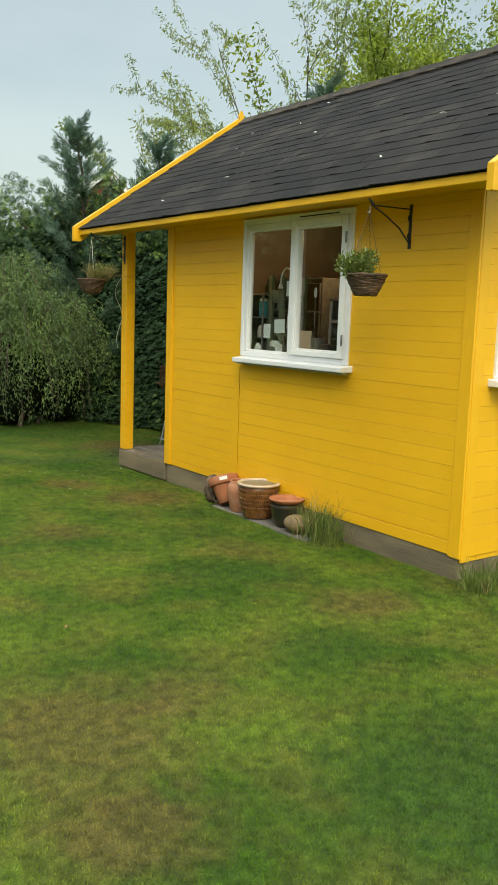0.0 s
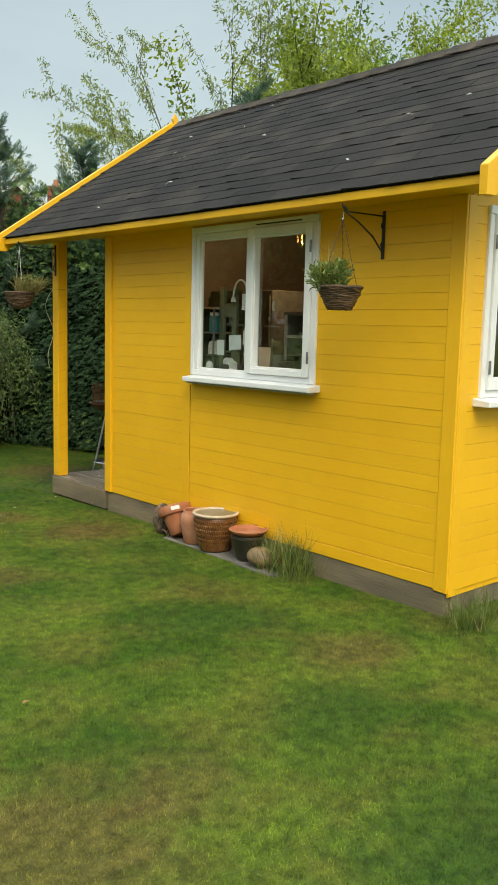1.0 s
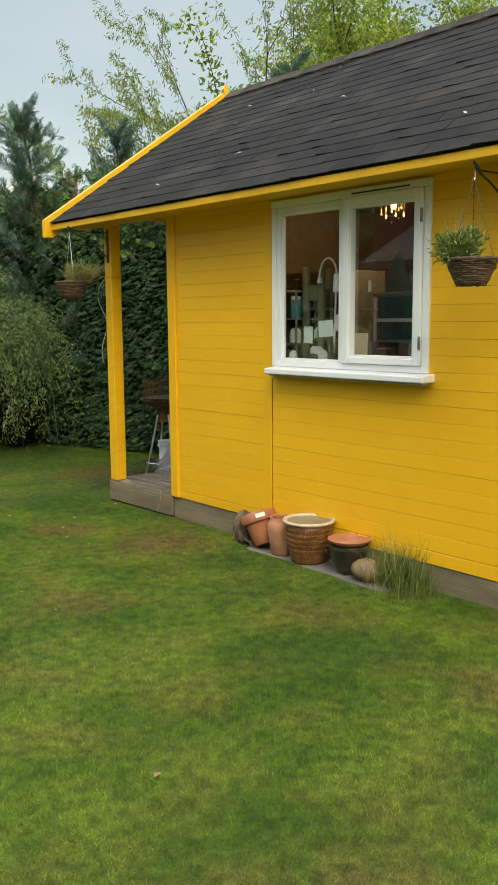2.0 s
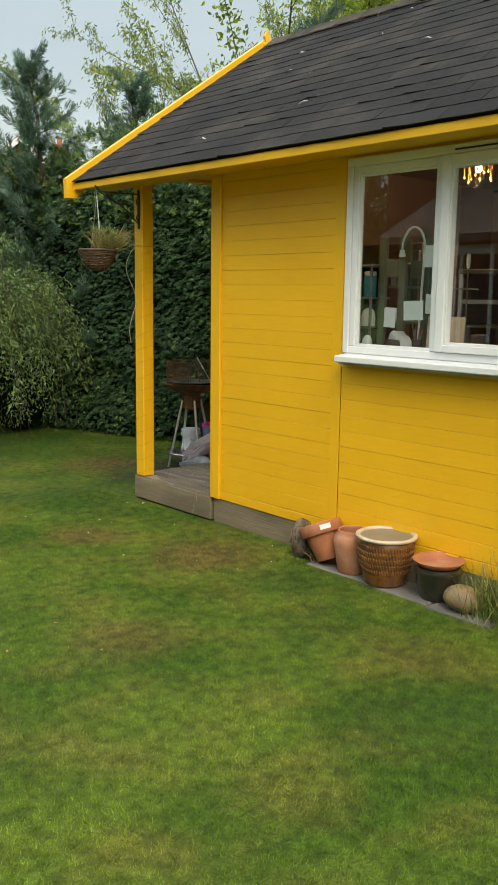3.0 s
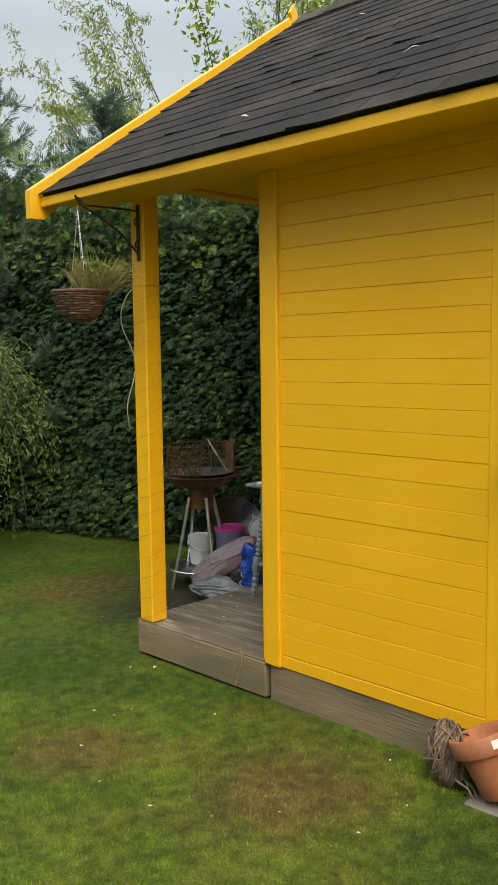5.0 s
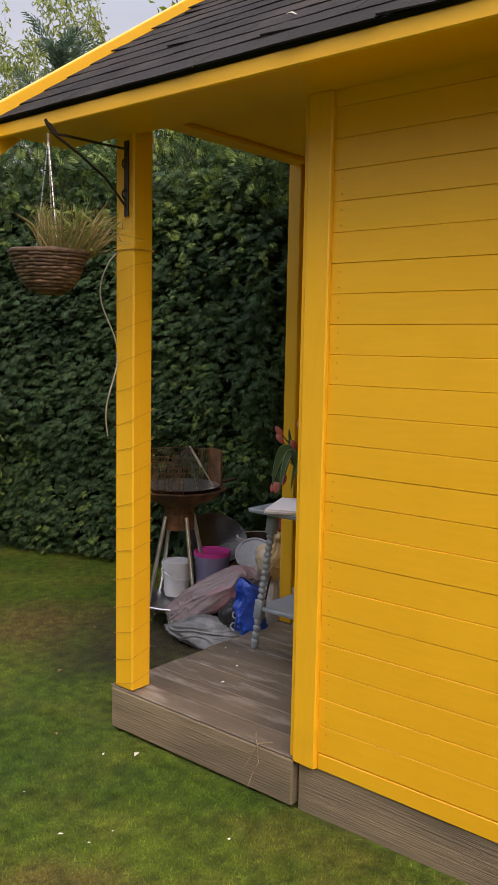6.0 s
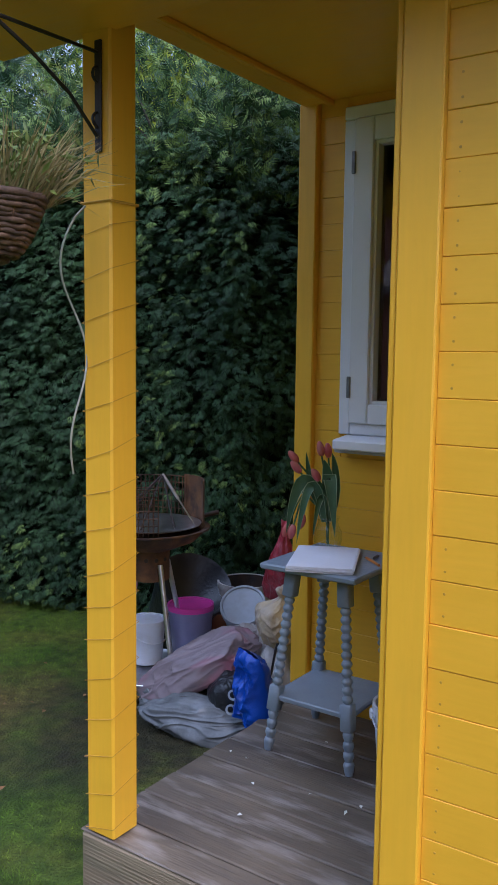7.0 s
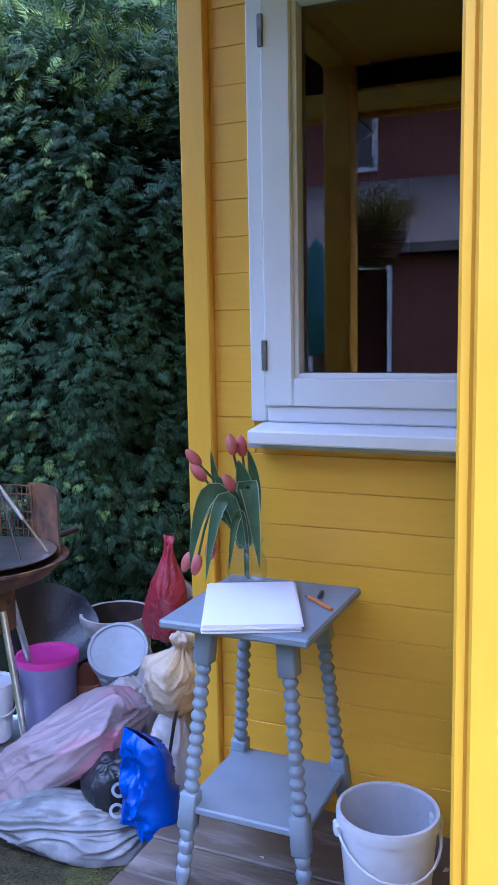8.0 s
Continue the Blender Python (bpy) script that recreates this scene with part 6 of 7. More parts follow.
# pale printed marks on the black bag
for k, (u, v) in enumerate(((0.0, 0.0), (0.012, 0.056))):
    bm = lathe([(0.013, 0), (0.021, 0), (0.021, 0.0015), (0.013, 0.0015)], 20)
    ob = part("printed_mark", bm, greylid, black_bag)
    ob.matrix_world = pose(5.312 + u * 0.9, 8.395 - u * 0.2, 0.095 + v, 0, -80, 26)
cord = thing("cord_chain", pose(5.455, 8.275, 0.24), "thin dark chain hanging from the tied bag", "chain")
part("links", tube([(0.06, 0.03, 0.16), (0.02, 0.0, 0.14), (-0.02, 0.0, 0.08), (-0.03, 0.01, 0.0), (-0.04, 0.02, -0.05)], 0.005, 6), iron, cord)


# ---------------------------------------------------------------- hedge
HEDGE = [(1.6, 21.0), (3.4, 17.0), (5.08, 13.0), (5.85, 11.3), (6.22, 10.2), (6.47, 9.25), (6.85, 8.86), (7.6, 8.74), (10.5, 8.68), (15.0, 8.6)]


def along_line(pts, s):
    """Points and outward (camera side) normals at lengths s along a line."""
    pts = np.asarray(pts, float)
    seg = np.diff(pts, axis=0)
    ln = np.linalg.norm(seg, axis=1)
    cum = np.concatenate([[0], np.cumsum(ln)])
    k = np.clip(np.searchsorted(cum, s, side="right") - 1, 0, len(seg) - 1)
    f = (s - cum[k]) / ln[k]
    d = seg[k] / ln[k][:, None]
    return pts[k] + seg[k] * f[:, None], np.stack([d[:, 1], -d[:, 0]], 1), cum[-1]


def spray(n_side=5):
    """A flat conifer spray that arches over and droops at its rim: a midrib with side shoots; unit length along x. Returns points and triangles."""
    v, f = [], []

    def lift(x, y):
        return 0.30 * x - 0.62 * x * x - 0.42 * abs(y)

    def shoot(ax, ay, bx, by, w):
        k = len(v)
        d = np.array([bx - ax, by - ay])
        nrm = np.array([-d[1], d[0]]) / np.linalg.norm(d) * w
        mx, my = 0.30 * bx + 0.70 * ax, 0.30 * by + 0.70 * ay
        v.extend([(mx + nrm[0], my + nrm[1], lift(mx, my)), (mx - nrm[0], my - nrm[1], lift(mx, my)), (bx, by, lift(bx, by))])
        f.append((k, k + 1, k + 2))

    shoot(0, 0, 1.0, 0, 0.045)
    for k in range(n_side):
        x = 0.08 + 0.80 * k / n_side
        ln = 0.62 * (1 - 0.62 * k / n_side)
        for s in (-1, 1):
            shoot(x, 0, x + ln * 0.66, s * ln * 0.75, 0.058)
    return np.array(v), np.array(f)


SPRAY_V, SPRAY_F = spray()


def sprays(base, along, up, size):
    """Copies of the spray, joined, at bases with directions."""
    n = len(base)
    a = unit(along)
    s = unit(np.cross(up, a))
    u = np.cross(a, s)
    L = np.broadcast_to(size, n)[:, None, None]
    bend = SPRAY_V[None, :, :]
    v = base[:, None, :] + L * (bend[:, :, 0:1] * a[:, None, :] + bend[:, :, 1:2] * s[:, None, :] + bend[:, :, 2:3] * u[:, None, :])
    k = (np.arange(n) * len(SPRAY_V))[:, None, None]
    return v.reshape(-1, 3), (SPRAY_F[None] + k).reshape(-1, 3)


def hedge():
    rng = np.random.default_rng(21)
    t = thing("hedge", pose(5.85, 11.3, -0.06), "tall dense dark green conifer hedge with feathery sprays", "hedge")
    org = np.array([5.85, 11.3, -0.06])
    top = 2.72
    _, _, total = along_line(HEDGE, np.array([0.0]))
    # near-black inner mass: shade between the sprays is put into its colour
    ns, nz = 160, 22
    s = np.linspace(0, total, ns)
    p, nrm, _ = along_line(HEDGE, s)
    zs = np.linspace(0.0, top - 0.12, nz)
    verts = []
    for i in range(ns):
        for z in zs:
            dents = 0.10 * noise.noise(Vector((s[i] * 2.3, z * 2.3, 1))) + 0.06 * noise.noise(Vector((s[i] * 6, z * 6, 5)))
            lean = 0.10 * (z / top) ** 2
            q = p[i] - nrm[i] * (0.20 + lean - dents)
            verts.append((q[0], q[1], z))
    verts = np.array(verts) + [0, 0, -0.06] - org
    i, j = np.meshgrid(np.arange(ns - 1), np.arange(nz - 1), indexing="ij")
    k = (i * nz + j).reshape(-1, 1)
    mesh_np("hedge_inside", verts, np.concatenate([k, k + nz, k + nz + 1, k + 1], 1), shade_core, t)
    # lid and back of the same painted-shade mass
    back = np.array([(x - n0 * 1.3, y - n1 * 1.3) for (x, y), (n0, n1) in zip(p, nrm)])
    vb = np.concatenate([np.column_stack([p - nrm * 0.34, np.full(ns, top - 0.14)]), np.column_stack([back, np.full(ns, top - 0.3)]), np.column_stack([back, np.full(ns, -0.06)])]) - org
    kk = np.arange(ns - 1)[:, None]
    mesh_np("hedge_inside", vb, np.concatenate([np.concatenate([kk + a * ns, kk + a * ns + 1, kk + (a + 1) * ns + 1, kk + (a + 1) * ns], 1) for a in (0, 1)]), shade_core, t)
    # sprays on the face, most of them dark, some fresh
    for name, count, mat_, size, push in (("spray_layer", 29000, conifer_leaf, (0.06, 0.11), (-0.20, 0.00)), ("spray_layer", 27000, conifer_leaf, (0.04, 0.085), (-0.05, 0.06)), ("fresh_sprays", 5200, conifer_tip, (0.035, 0.08), (-0.02, 0.07))):
        # more of them where the camera passes near
        u = rng.uniform(0, 1, count)
        s = np.where(rng.uniform(size=count) < 0.78, 6.5 + 9.5 * u, total * u)
        z = rng.uniform(0.02, top, count)
        p, nrm, _ = along_line(HEDGE, s)
        if name == "fresh_sprays":
            lobes = np.array([noise.noise(Vector((a * 1.1, b * 1.1, 3))) for a, b in zip(s, z)])
            keep = lobes + 0.25 * np.clip(1.3 - z, -0.8, 0.5) > 0.08
            s, z, p, nrm = s[keep], z[keep], p[keep], nrm[keep]
        m = len(s)
        dents = np.array([0.10 * noise.noise(Vector((a * 2.3, b * 2.3, 1))) + 0.06 * noise.noise(Vector((a * 6, b * 6, 5))) for a, b in zip(s, z)])
        d = rng.uniform(*push, m) + dents - 0.10 * (z / top) ** 2 - 0.02
        base = np.column_stack([p + nrm * d[:, None], z - 0.06]) - org
        tang = np.column_stack([-nrm[:, 1], nrm[:, 0], np.zeros(m)])
        side = rng.normal(0, 0.55, (m, 1))
        al = np.column_stack([nrm, np.zeros(m)]) * rng.uniform(0.55, 1.0, (m, 1)) + tang * side + np.array([0, 0, 1.0]) * rng.normal(-0.15, 0.28, (m, 1))
        up = np.array([0, 0, 1.0]) + np.column_stack([nrm, np.zeros(m)]) * rng.uniform(0.1, 0.7, (m, 1)) + rng.normal(0, 0.22, (m, 3))
        v, f = sprays(base, al, up, rng.uniform(*size, m))
        mesh_np(name, v, f, mat_, t)
    # loose lighter growth over the clipped face
    count = 17000
    s = rng.uniform(1.5, total - 4, count)
    z = top + rng.gamma(1.6, 0.23, count) - 0.42
    lobes = np.array([noise.noise(Vector((a * 0.9, 2, 0))) for a in s])
    z = np.minimum(z, top + 0.55 + 0.75 * lobes)
    p, nrm, _ = along_line(HEDGE, s)
    d = -rng.uniform(0.05, 0.75, count)
    base = np.column_stack([p + nrm * d[:, None], z - 0.06]) - org
    al = rng.normal(0, 0.7, (count, 3)) + np.array([0, 0, 0.55])
    v, f = sprays(base, al, rng.normal(size=(count, 3)), rng.uniform(0.07, 0.15, count))
    mesh_np("top_growth", v, f, conifer_leaf, t)
    sel = rng.uniform(size=count) < 0.75
    v, f = sprays(base[sel] + rng.normal(0, 0.06, (sel.sum(), 3)), al[sel], rng.normal(size=(sel.sum(), 3)), rng.uniform(0.06, 0.13, sel.sum()))
    mesh_np("top_growth", v, f, conifer_tip, t)
    # bare limbs that show through the loose growth
    bm = bmesh.new()
    q, nq, _ = along_line(HEDGE, np.linspace(7.0, total - 5.5, 16))
    for (px, py), (n0, n1) in zip(q, nq):
        d0, up0 = rng.uniform(0.25, 0.6), rng.uniform(0.6, 1.2)
        foot = np.array([px - n0 * d0, py - n1 * d0, top - 0.5]) - org
        bend = rng.normal(0, 0.16, 2)
        tube([foot, foot + [bend[0], bend[1], up0 * 0.5], foot + [bend[0] * 1.5 + 0.05, bend[1] * 2.2, up0]], 0.016, 5, bm, taper=0.005)
        tube([foot + [bend[0], bend[1], up0 * 0.5], foot + [bend[0] - 0.22, bend[1] + 0.2, up0 * 0.85]], 0.009, 4, bm, taper=0.003)
    tagged(part("limbs", bm, bark, t, "bare grey-brown limbs"), kind="stuff")


hedge()


# ---------------------------------------------------------------- trees and shrubs
def branch_tree(rng, start, way, length, radius, levels, split, spread, droop, out, gravity=0.0):
    """Collects tapered limbs (lists of points with radii) in out; returns twig ends as points and directions."""
    ends = []
    pts, p, d = [Vector(start)], Vector(start), Vector(way).normalized()
    n = 6
    for k in range(n):
        d = (d + Vector((rng.gauss(0, 0.10), rng.gauss(0, 0.10), rng.gauss(0, 0.08) + gravity))).normalized()
        p = p + d * length / n
        pts.append(p.copy())
    out.append((pts, radius))
    for k in range(1, n + 1):
        ends.append((pts[k], d.copy(), levels))
    if levels > 0:
        for k in range(split):
            f = rng.uniform(0.3, 1.0)
            i = min(int(f * n), n - 1)
            q = pts[i].lerp(pts[i + 1], f * n - i)
            axis = d.orthogonal().normalized()
            axis.rotate(Matrix.Rotation(rng.uniform(0, 2 * math.pi), 3, d))
            nd = (d + axis * rng.uniform(0.5, 1.2) * spread + Vector((0, 0, -droop))).normalized()
            ends += branch_tree(rng, q, nd, length * rng.uniform(0.50, 0.75), radius * 0.48, levels - 1, split, spread, droop, out, gravity)
    return ends


def limbs_mesh(name, out, parent, material):
    bm = bmesh.new()
    for pts, r in out:
        tube(pts, r, 6 if r > 0.02 else 4, bm, taper=r * 0.45)
    return part(name, bm, material, parent, smooth=80)


def leafy_tree(x, y, h, seed, label, leaf_mat, lean=(0, 0), levels=3, split=4, spread=0.9, per_end=3.0, size=(0.06, 0.11), width=0.032, droop=0.0, hang=0.5, scatter=0.12, trunk=0.14, bare=0.35, low=0.0):
    rng, nrg = random.Random(seed), np.random.default_rng(seed)
    t = thing("tree", pose(x, y, -0.06), label, "tree")
    out = []
    th = h * bare
    ends = branch_tree(rng, (0, 0, 0), (lean[0] * 0.3, lean[1] * 0.3, 1), th, trunk, 0, 0, 0, 0, out)
    top = out[0][0][-1]
    for k in range(split + 2):
        a = 2 * math.pi * (k + rng.random() * 0.6) / (split + 2)
        w = Vector((math.cos(a) * spread * rng.uniform(0.4, 1.0) + lean[0], math.sin(a) * spread * rng.uniform(0.4, 1.0) + lean[1], rng.uniform(0.6, 1.3)))
        st = top if k % 2 else out[0][0][4]
        ends += branch_tree(rng, st, w, h * (1 - bare) * rng.uniform(0.52, 0.68), trunk * 0.38, levels - 1, split, spread, droop, out)
    limbs_mesh("trunk", out[:1], t, bark)
    tagged(limbs_mesh("branchwork", out[1:], t, bark), kind="stuff")
    twigs = [(p, d) for p, d, lv in ends if lv <= 1]
    P = np.array([p for p, d in twigs])
    D = np.array([d for p, d in twigs])
    n = int(len(P) * per_end)
    i = nrg.integers(0, len(P), n)
    base = P[i] + nrg.normal(0, scatter, (n, 3))
    al = D[i] * 0.5 + nrg.normal(0, 0.6, (n, 3)) + np.array([0, 0, -hang])
    v, f = leaf_cloud(base, al, nrg.normal(size=(n, 3)), nrg.uniform(*size, n), nrg.uniform(0.8, 1.2, n) * width)
    if low:
        keep = v.reshape(-1, 4, 3)[:, 0, 2] > low
        v = v.reshape(-1, 4, 3)[keep].reshape(-1, 3)
        k = np.arange(keep.sum())[:, None] * 4
        f = np.concatenate([k + [0, 1, 2], k + [0, 2, 3]], 1).reshape(-1, 3)
    mesh_np("crown", v, f, leaf_mat, t)
    return t


# open-crowned young tree and the dense bright ones behind the roof
leafy_tree(11.0, 13.6, 7.8, 31, "open-crowned tree with sparse drooping young leaves", willow_leaf, levels=4, split=3, per_end=13, size=(0.06, 0.11), width=0.024, hang=1.0, scatter=0.045, trunk=0.09, spread=0.50, bare=0.25)
leafy_tree(8.0, 13.0, 3.9, 37, "open-crowned tree with sparse drooping young leaves", willow_leaf, levels=4, split=3, per_end=10, size=(0.05, 0.09), width=0.022, hang=1.0, scatter=0.04, trunk=0.05, spread=0.26, bare=0.25)
leafy_tree(14.3, 13.2, 8.4, 41, "dense tree with bright yellow-green spring leaves", spring_leaf, per_end=58, size=(0.070, 0.13), width=0.050, hang=0.8, scatter=0.15, trunk=0.14, spread=1.0, bare=0.18)
leafy_tree(19.0, 13.4, 9.6, 43, "dense tree with bright yellow-green spring leaves", spring_leaf, per_end=58, size=(0.070, 0.13), width=0.050, hang=0.8, scatter=0.15, trunk=0.14, spread=1.0, bare=0.18)
leafy_tree(14.2, 14.8, 6.8, 47, "dense tree with bright yellow-green spring leaves", spring_leaf, per_end=58, size=(0.070, 0.13), width=0.050, hang=0.8, scatter=0.15, trunk=0.14, spread=1.0, bare=0.18)
leafy_tree(17.4, 15.6, 8.6, 49, "dense tree with bright yellow-green spring leaves", spring_leaf, per_end=58, size=(0.070, 0.13), width=0.050, hang=0.8, scatter=0.15, trunk=0.14, spread=1.0, bare=0.18)
leafy_tree(19.6, 17.5, 9.6, 50, "dense tree with bright yellow-green spring leaves", spring_leaf, per_end=36, size=(0.070, 0.13), width=0.050, hang=0.8, scatter=0.15, trunk=0.14, spread=1.0, bare=0.18)
leafy_tree(23.0, 16.5, 10.5, 52, "dense tree with bright yellow-green spring leaves", spring_leaf, per_end=36, size=(0.070, 0.13), width=0.050, hang=0.8, scatter=0.15, trunk=0.14, spread=1.0, bare=0.18)
leafy_tree(12.4, 13.6, 5.9, 54, "dense tree with bright yellow-green spring leaves", spring_leaf, per_end=105, size=(0.055, 0.10), width=0.040, hang=0.8, scatter=0.17, trunk=0.10, spread=0.85, bare=0.18)
leafy_tree(24.5, 17.0, 12.5, 53, "tall dense green tree", conifer_tip, per_end=34, size=(0.11, 0.20), width=0.07, hang=0.6, scatter=0.32, trunk=0.20, spread=1.0, bare=0.2)
leafy_tree(10.4, 12.2, 4.6, 61, "small light green tree behind the hedge", shrub_leaf, per_end=20, size=(0.05, 0.09), width=0.030, hang=0.4, scatter=0.16, trunk=0.06, spread=0.6, bare=0.25)


def conifer(x, y, h, seed, width=1.0):
    """A narrow conifer with feathery upswept branches and a nodding leader."""
    rng = np.random.default_rng(seed)
    t = thing("conifer", pose(x, y, -0.06), "dark blue-green conifer with upswept feathery branches", "tree", "conifers")
    part("trunk", tube([(0, 0, 0), (0.03, 0.02, h * 0.5), (-0.03, 0.0, h * 0.85), (-0.16, 0.02, h)], 0.045, 7, taper=0.006), bark, t, smooth=60)
    bm = bmesh.new()
    bs, als, szs = [], [], []
    n = int(80 * h / 4)
    for k in range(n):
        f = (k + rng.uniform()) / n
        z = h * (0.10 + 0.89 * f)
        ln = width * (0.22 + 0.95 * (1 - f) ** 0.75) * rng.uniform(0.65, 1.15)
        a = rng.uniform(0, 2 * math.pi)
        cx = -0.03 - 0.13 * max(0.0, (f - 0.83) / 0.17)
        pts = [Vector((cx + ln * u * math.cos(a), ln * u * math.sin(a), z + ln * (0.30 * u - 0.03 + 0.45 * u * u))) for u in (0, 0.35, 0.7, 1.0)]
        tube(pts, 0.008, 4, bm, taper=0.002)
        m = int(10 + 30 * ln)
        u = rng.uniform(0.04, 1.0, m)
        b = np.stack([cx + ln * u * math.cos(a), ln * u * math.sin(a), z + ln * (0.30 * u - 0.03 + 0.45 * u * u)], 1)
        bs.append(b + rng.normal(0, 0.012, (m, 3)))
        als.append(np.array([math.cos(a), math.sin(a), 0.75]) * 1.2 + rng.normal(0, 0.34, (m, 3)))
        szs.append(rng.uniform(0.09, 0.19, m))
    tagged(part("branchwork", bm, bark, t), kind="stuff")
    b, al = np.concatenate(bs), np.concatenate(als)
    v, f = sprays(b, al, rng.normal(size=b.shape), np.concatenate(szs))
    mesh_np("crown", v, f, conifer_blue, t)
    return t


conifer(5.74, 12.02, 4.10, 71, 0.85)
conifer(6.75, 11.5, 3.95, 73, 0.7)
conifer(4.55, 15.2, 3.7, 75, 0.9)
conifer(9.6, 11.2, 5.2, 77, 1.0)


def weeping_shrub(x, y, h, r, seed):
    """Arching shoots that fall from several crowns, set with small grey-green leaves."""
    rng = np.random.default_rng(seed)
    t = thing("weeping_shrub", pose(x, y, -0.06), "broad weeping grey-green shrub with arching leafy shoots", "shrub")
    bm, bs, als = bmesh.new(), [], []
    for c, (cx, cy, ch, cr, count) in enumerate(((0, 0, 1.0, 1.0, 420), (0.75 * r, -0.1, 0.80, 0.75, 260), (-0.85 * r, 0.25, 0.95, 0.95, 320), (0.1 * r, -0.45 * r, 0.78, 0.8, 260))):
        part("stem", tube([(cx * 0.5, cy * 0.5, 0), (cx * 0.8 + 0.04, cy * 0.8, 0.5), (cx, cy, h * ch * 0.72)], 0.035, 6, taper=0.02), bark, t, smooth=60)
        hh, rr = h * ch, r * cr
        for k in range(count):
            a = rng.uniform(0, 2 * math.pi)
            out, rise = rr * rng.uniform(0.2, 1.1), hh * rng.uniform(0.60, 1.06)
            fall = rise * rng.uniform(0.2, 1.0) if out > 0.5 * rr else rise * rng.uniform(0.05, 0.3)
            pts = []
            for u in np.linspace(0, 1, 8):
                rad = out * (1 - (1 - u) ** 1.7)
                z = hh * 0.58 + (rise - hh * 0.58) * math.sin(min(1, u * 2.2) * math.pi / 2) - fall * max(0, u - 0.35) ** 1.6 * 2.0
                pts.append((cx + rad * math.cos(a + 0.25 * u), cy + rad * math.sin(a + 0.25 * u), max(z, 0.05)))
            if k % 6 == 0:
                tube(pts, 0.005, 4, bm, taper=0.002)
            pts = np.array(pts)
            m = 50
            u = rng.uniform(0.2, 1, m) * 7
            i = np.minimum(u.astype(int), 6)
            q = pts[i] + (pts[i + 1] - pts[i]) * (u - i)[:, None]
            bs.append(q + rng.normal(0, 0.035, (m, 3)))
            als.append(unit(pts[i + 1] - pts[i]) + rng.normal(0, 0.8, (m, 3)) + [0, 0, -0.25])
    tagged(part("branchwork", bm, bark, t), kind="stuff")
    b, al = np.concatenate(bs), np.concatenate(als)
    n = len(b)
    v, f = leaf_cloud(b, al, rng.normal(size=(n, 3)), rng.uniform(0.035, 0.065, n), rng.uniform(0.010, 0.017, n))
    mesh_np("crown", v, f, shrub_leaf, t)
    # solid near-black lumps stand in for the shade inside the shrub
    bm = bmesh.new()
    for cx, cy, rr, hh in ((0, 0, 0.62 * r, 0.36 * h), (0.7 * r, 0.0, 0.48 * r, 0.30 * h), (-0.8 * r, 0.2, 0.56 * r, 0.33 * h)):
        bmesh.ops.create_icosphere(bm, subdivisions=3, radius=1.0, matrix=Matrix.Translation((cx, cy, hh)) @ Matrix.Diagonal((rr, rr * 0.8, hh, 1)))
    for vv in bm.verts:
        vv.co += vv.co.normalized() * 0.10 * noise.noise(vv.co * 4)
    part("shaded_inside", bm, shade_core, t, "near-black core, inner shade of the shrub put into its colour")
    return t


weeping_shrub(4.55, 11.75, 2.20, 0.95, 81)


def tuft(x, y, z, n, h, spread, seed, m, label):
    rng = np.random.default_rng(seed)
    base = np.stack([rng.normal(0, spread * 0.35, n), rng.normal(0, spread * 0.45, n), np.zeros(n)], 1)
    al = np.stack([rng.normal(0, 0.28, n), rng.normal(0, 0.32, n), np.ones(n)], 1)
    v, f = blades(base, al, rng.uniform(0.35, 1, n) * h, 0.0035, 0.45)
    ob = mesh_np("grass_tuft", v, f, m)
    ob.location = (x, y, z)
    return tagged(ob, label, "grass", kind="stuff")


tuft(4.255, 4.985, -0.08, 900, 0.44, 0.19, 91, tuft_green, "tall green grass tuft against the wall")
tuft(4.265, 5.03, -0.06, 90, 0.54, 0.20, 92, dry_grass, "dry seeding grass stalks against the wall")
tuft(4.20, 4.86, -0.09, 500, 0.13, 0.22, 93, tuft_green, "low green weeds beside the wall")
tuft(4.33, 3.66, -0.08, 340, 0.30, 0.12, 94, tuft_green, "low weeds at the corner of the wall")
tuft(4.62, 3.66, -0.08, 320, 0.26, 0.22, 95, tuft_green, "low weeds along the gable wall")
tuft(4.20, 5.13, -0.06, 60, 0.17, 0.12, 96, dry_grass, "dry stalks trailing over the jar")
tuft(4.33, 3.66, -0.08, 26, 0.26, 0.12, 97, dry_grass, "dry stalks at the corner of the wall")

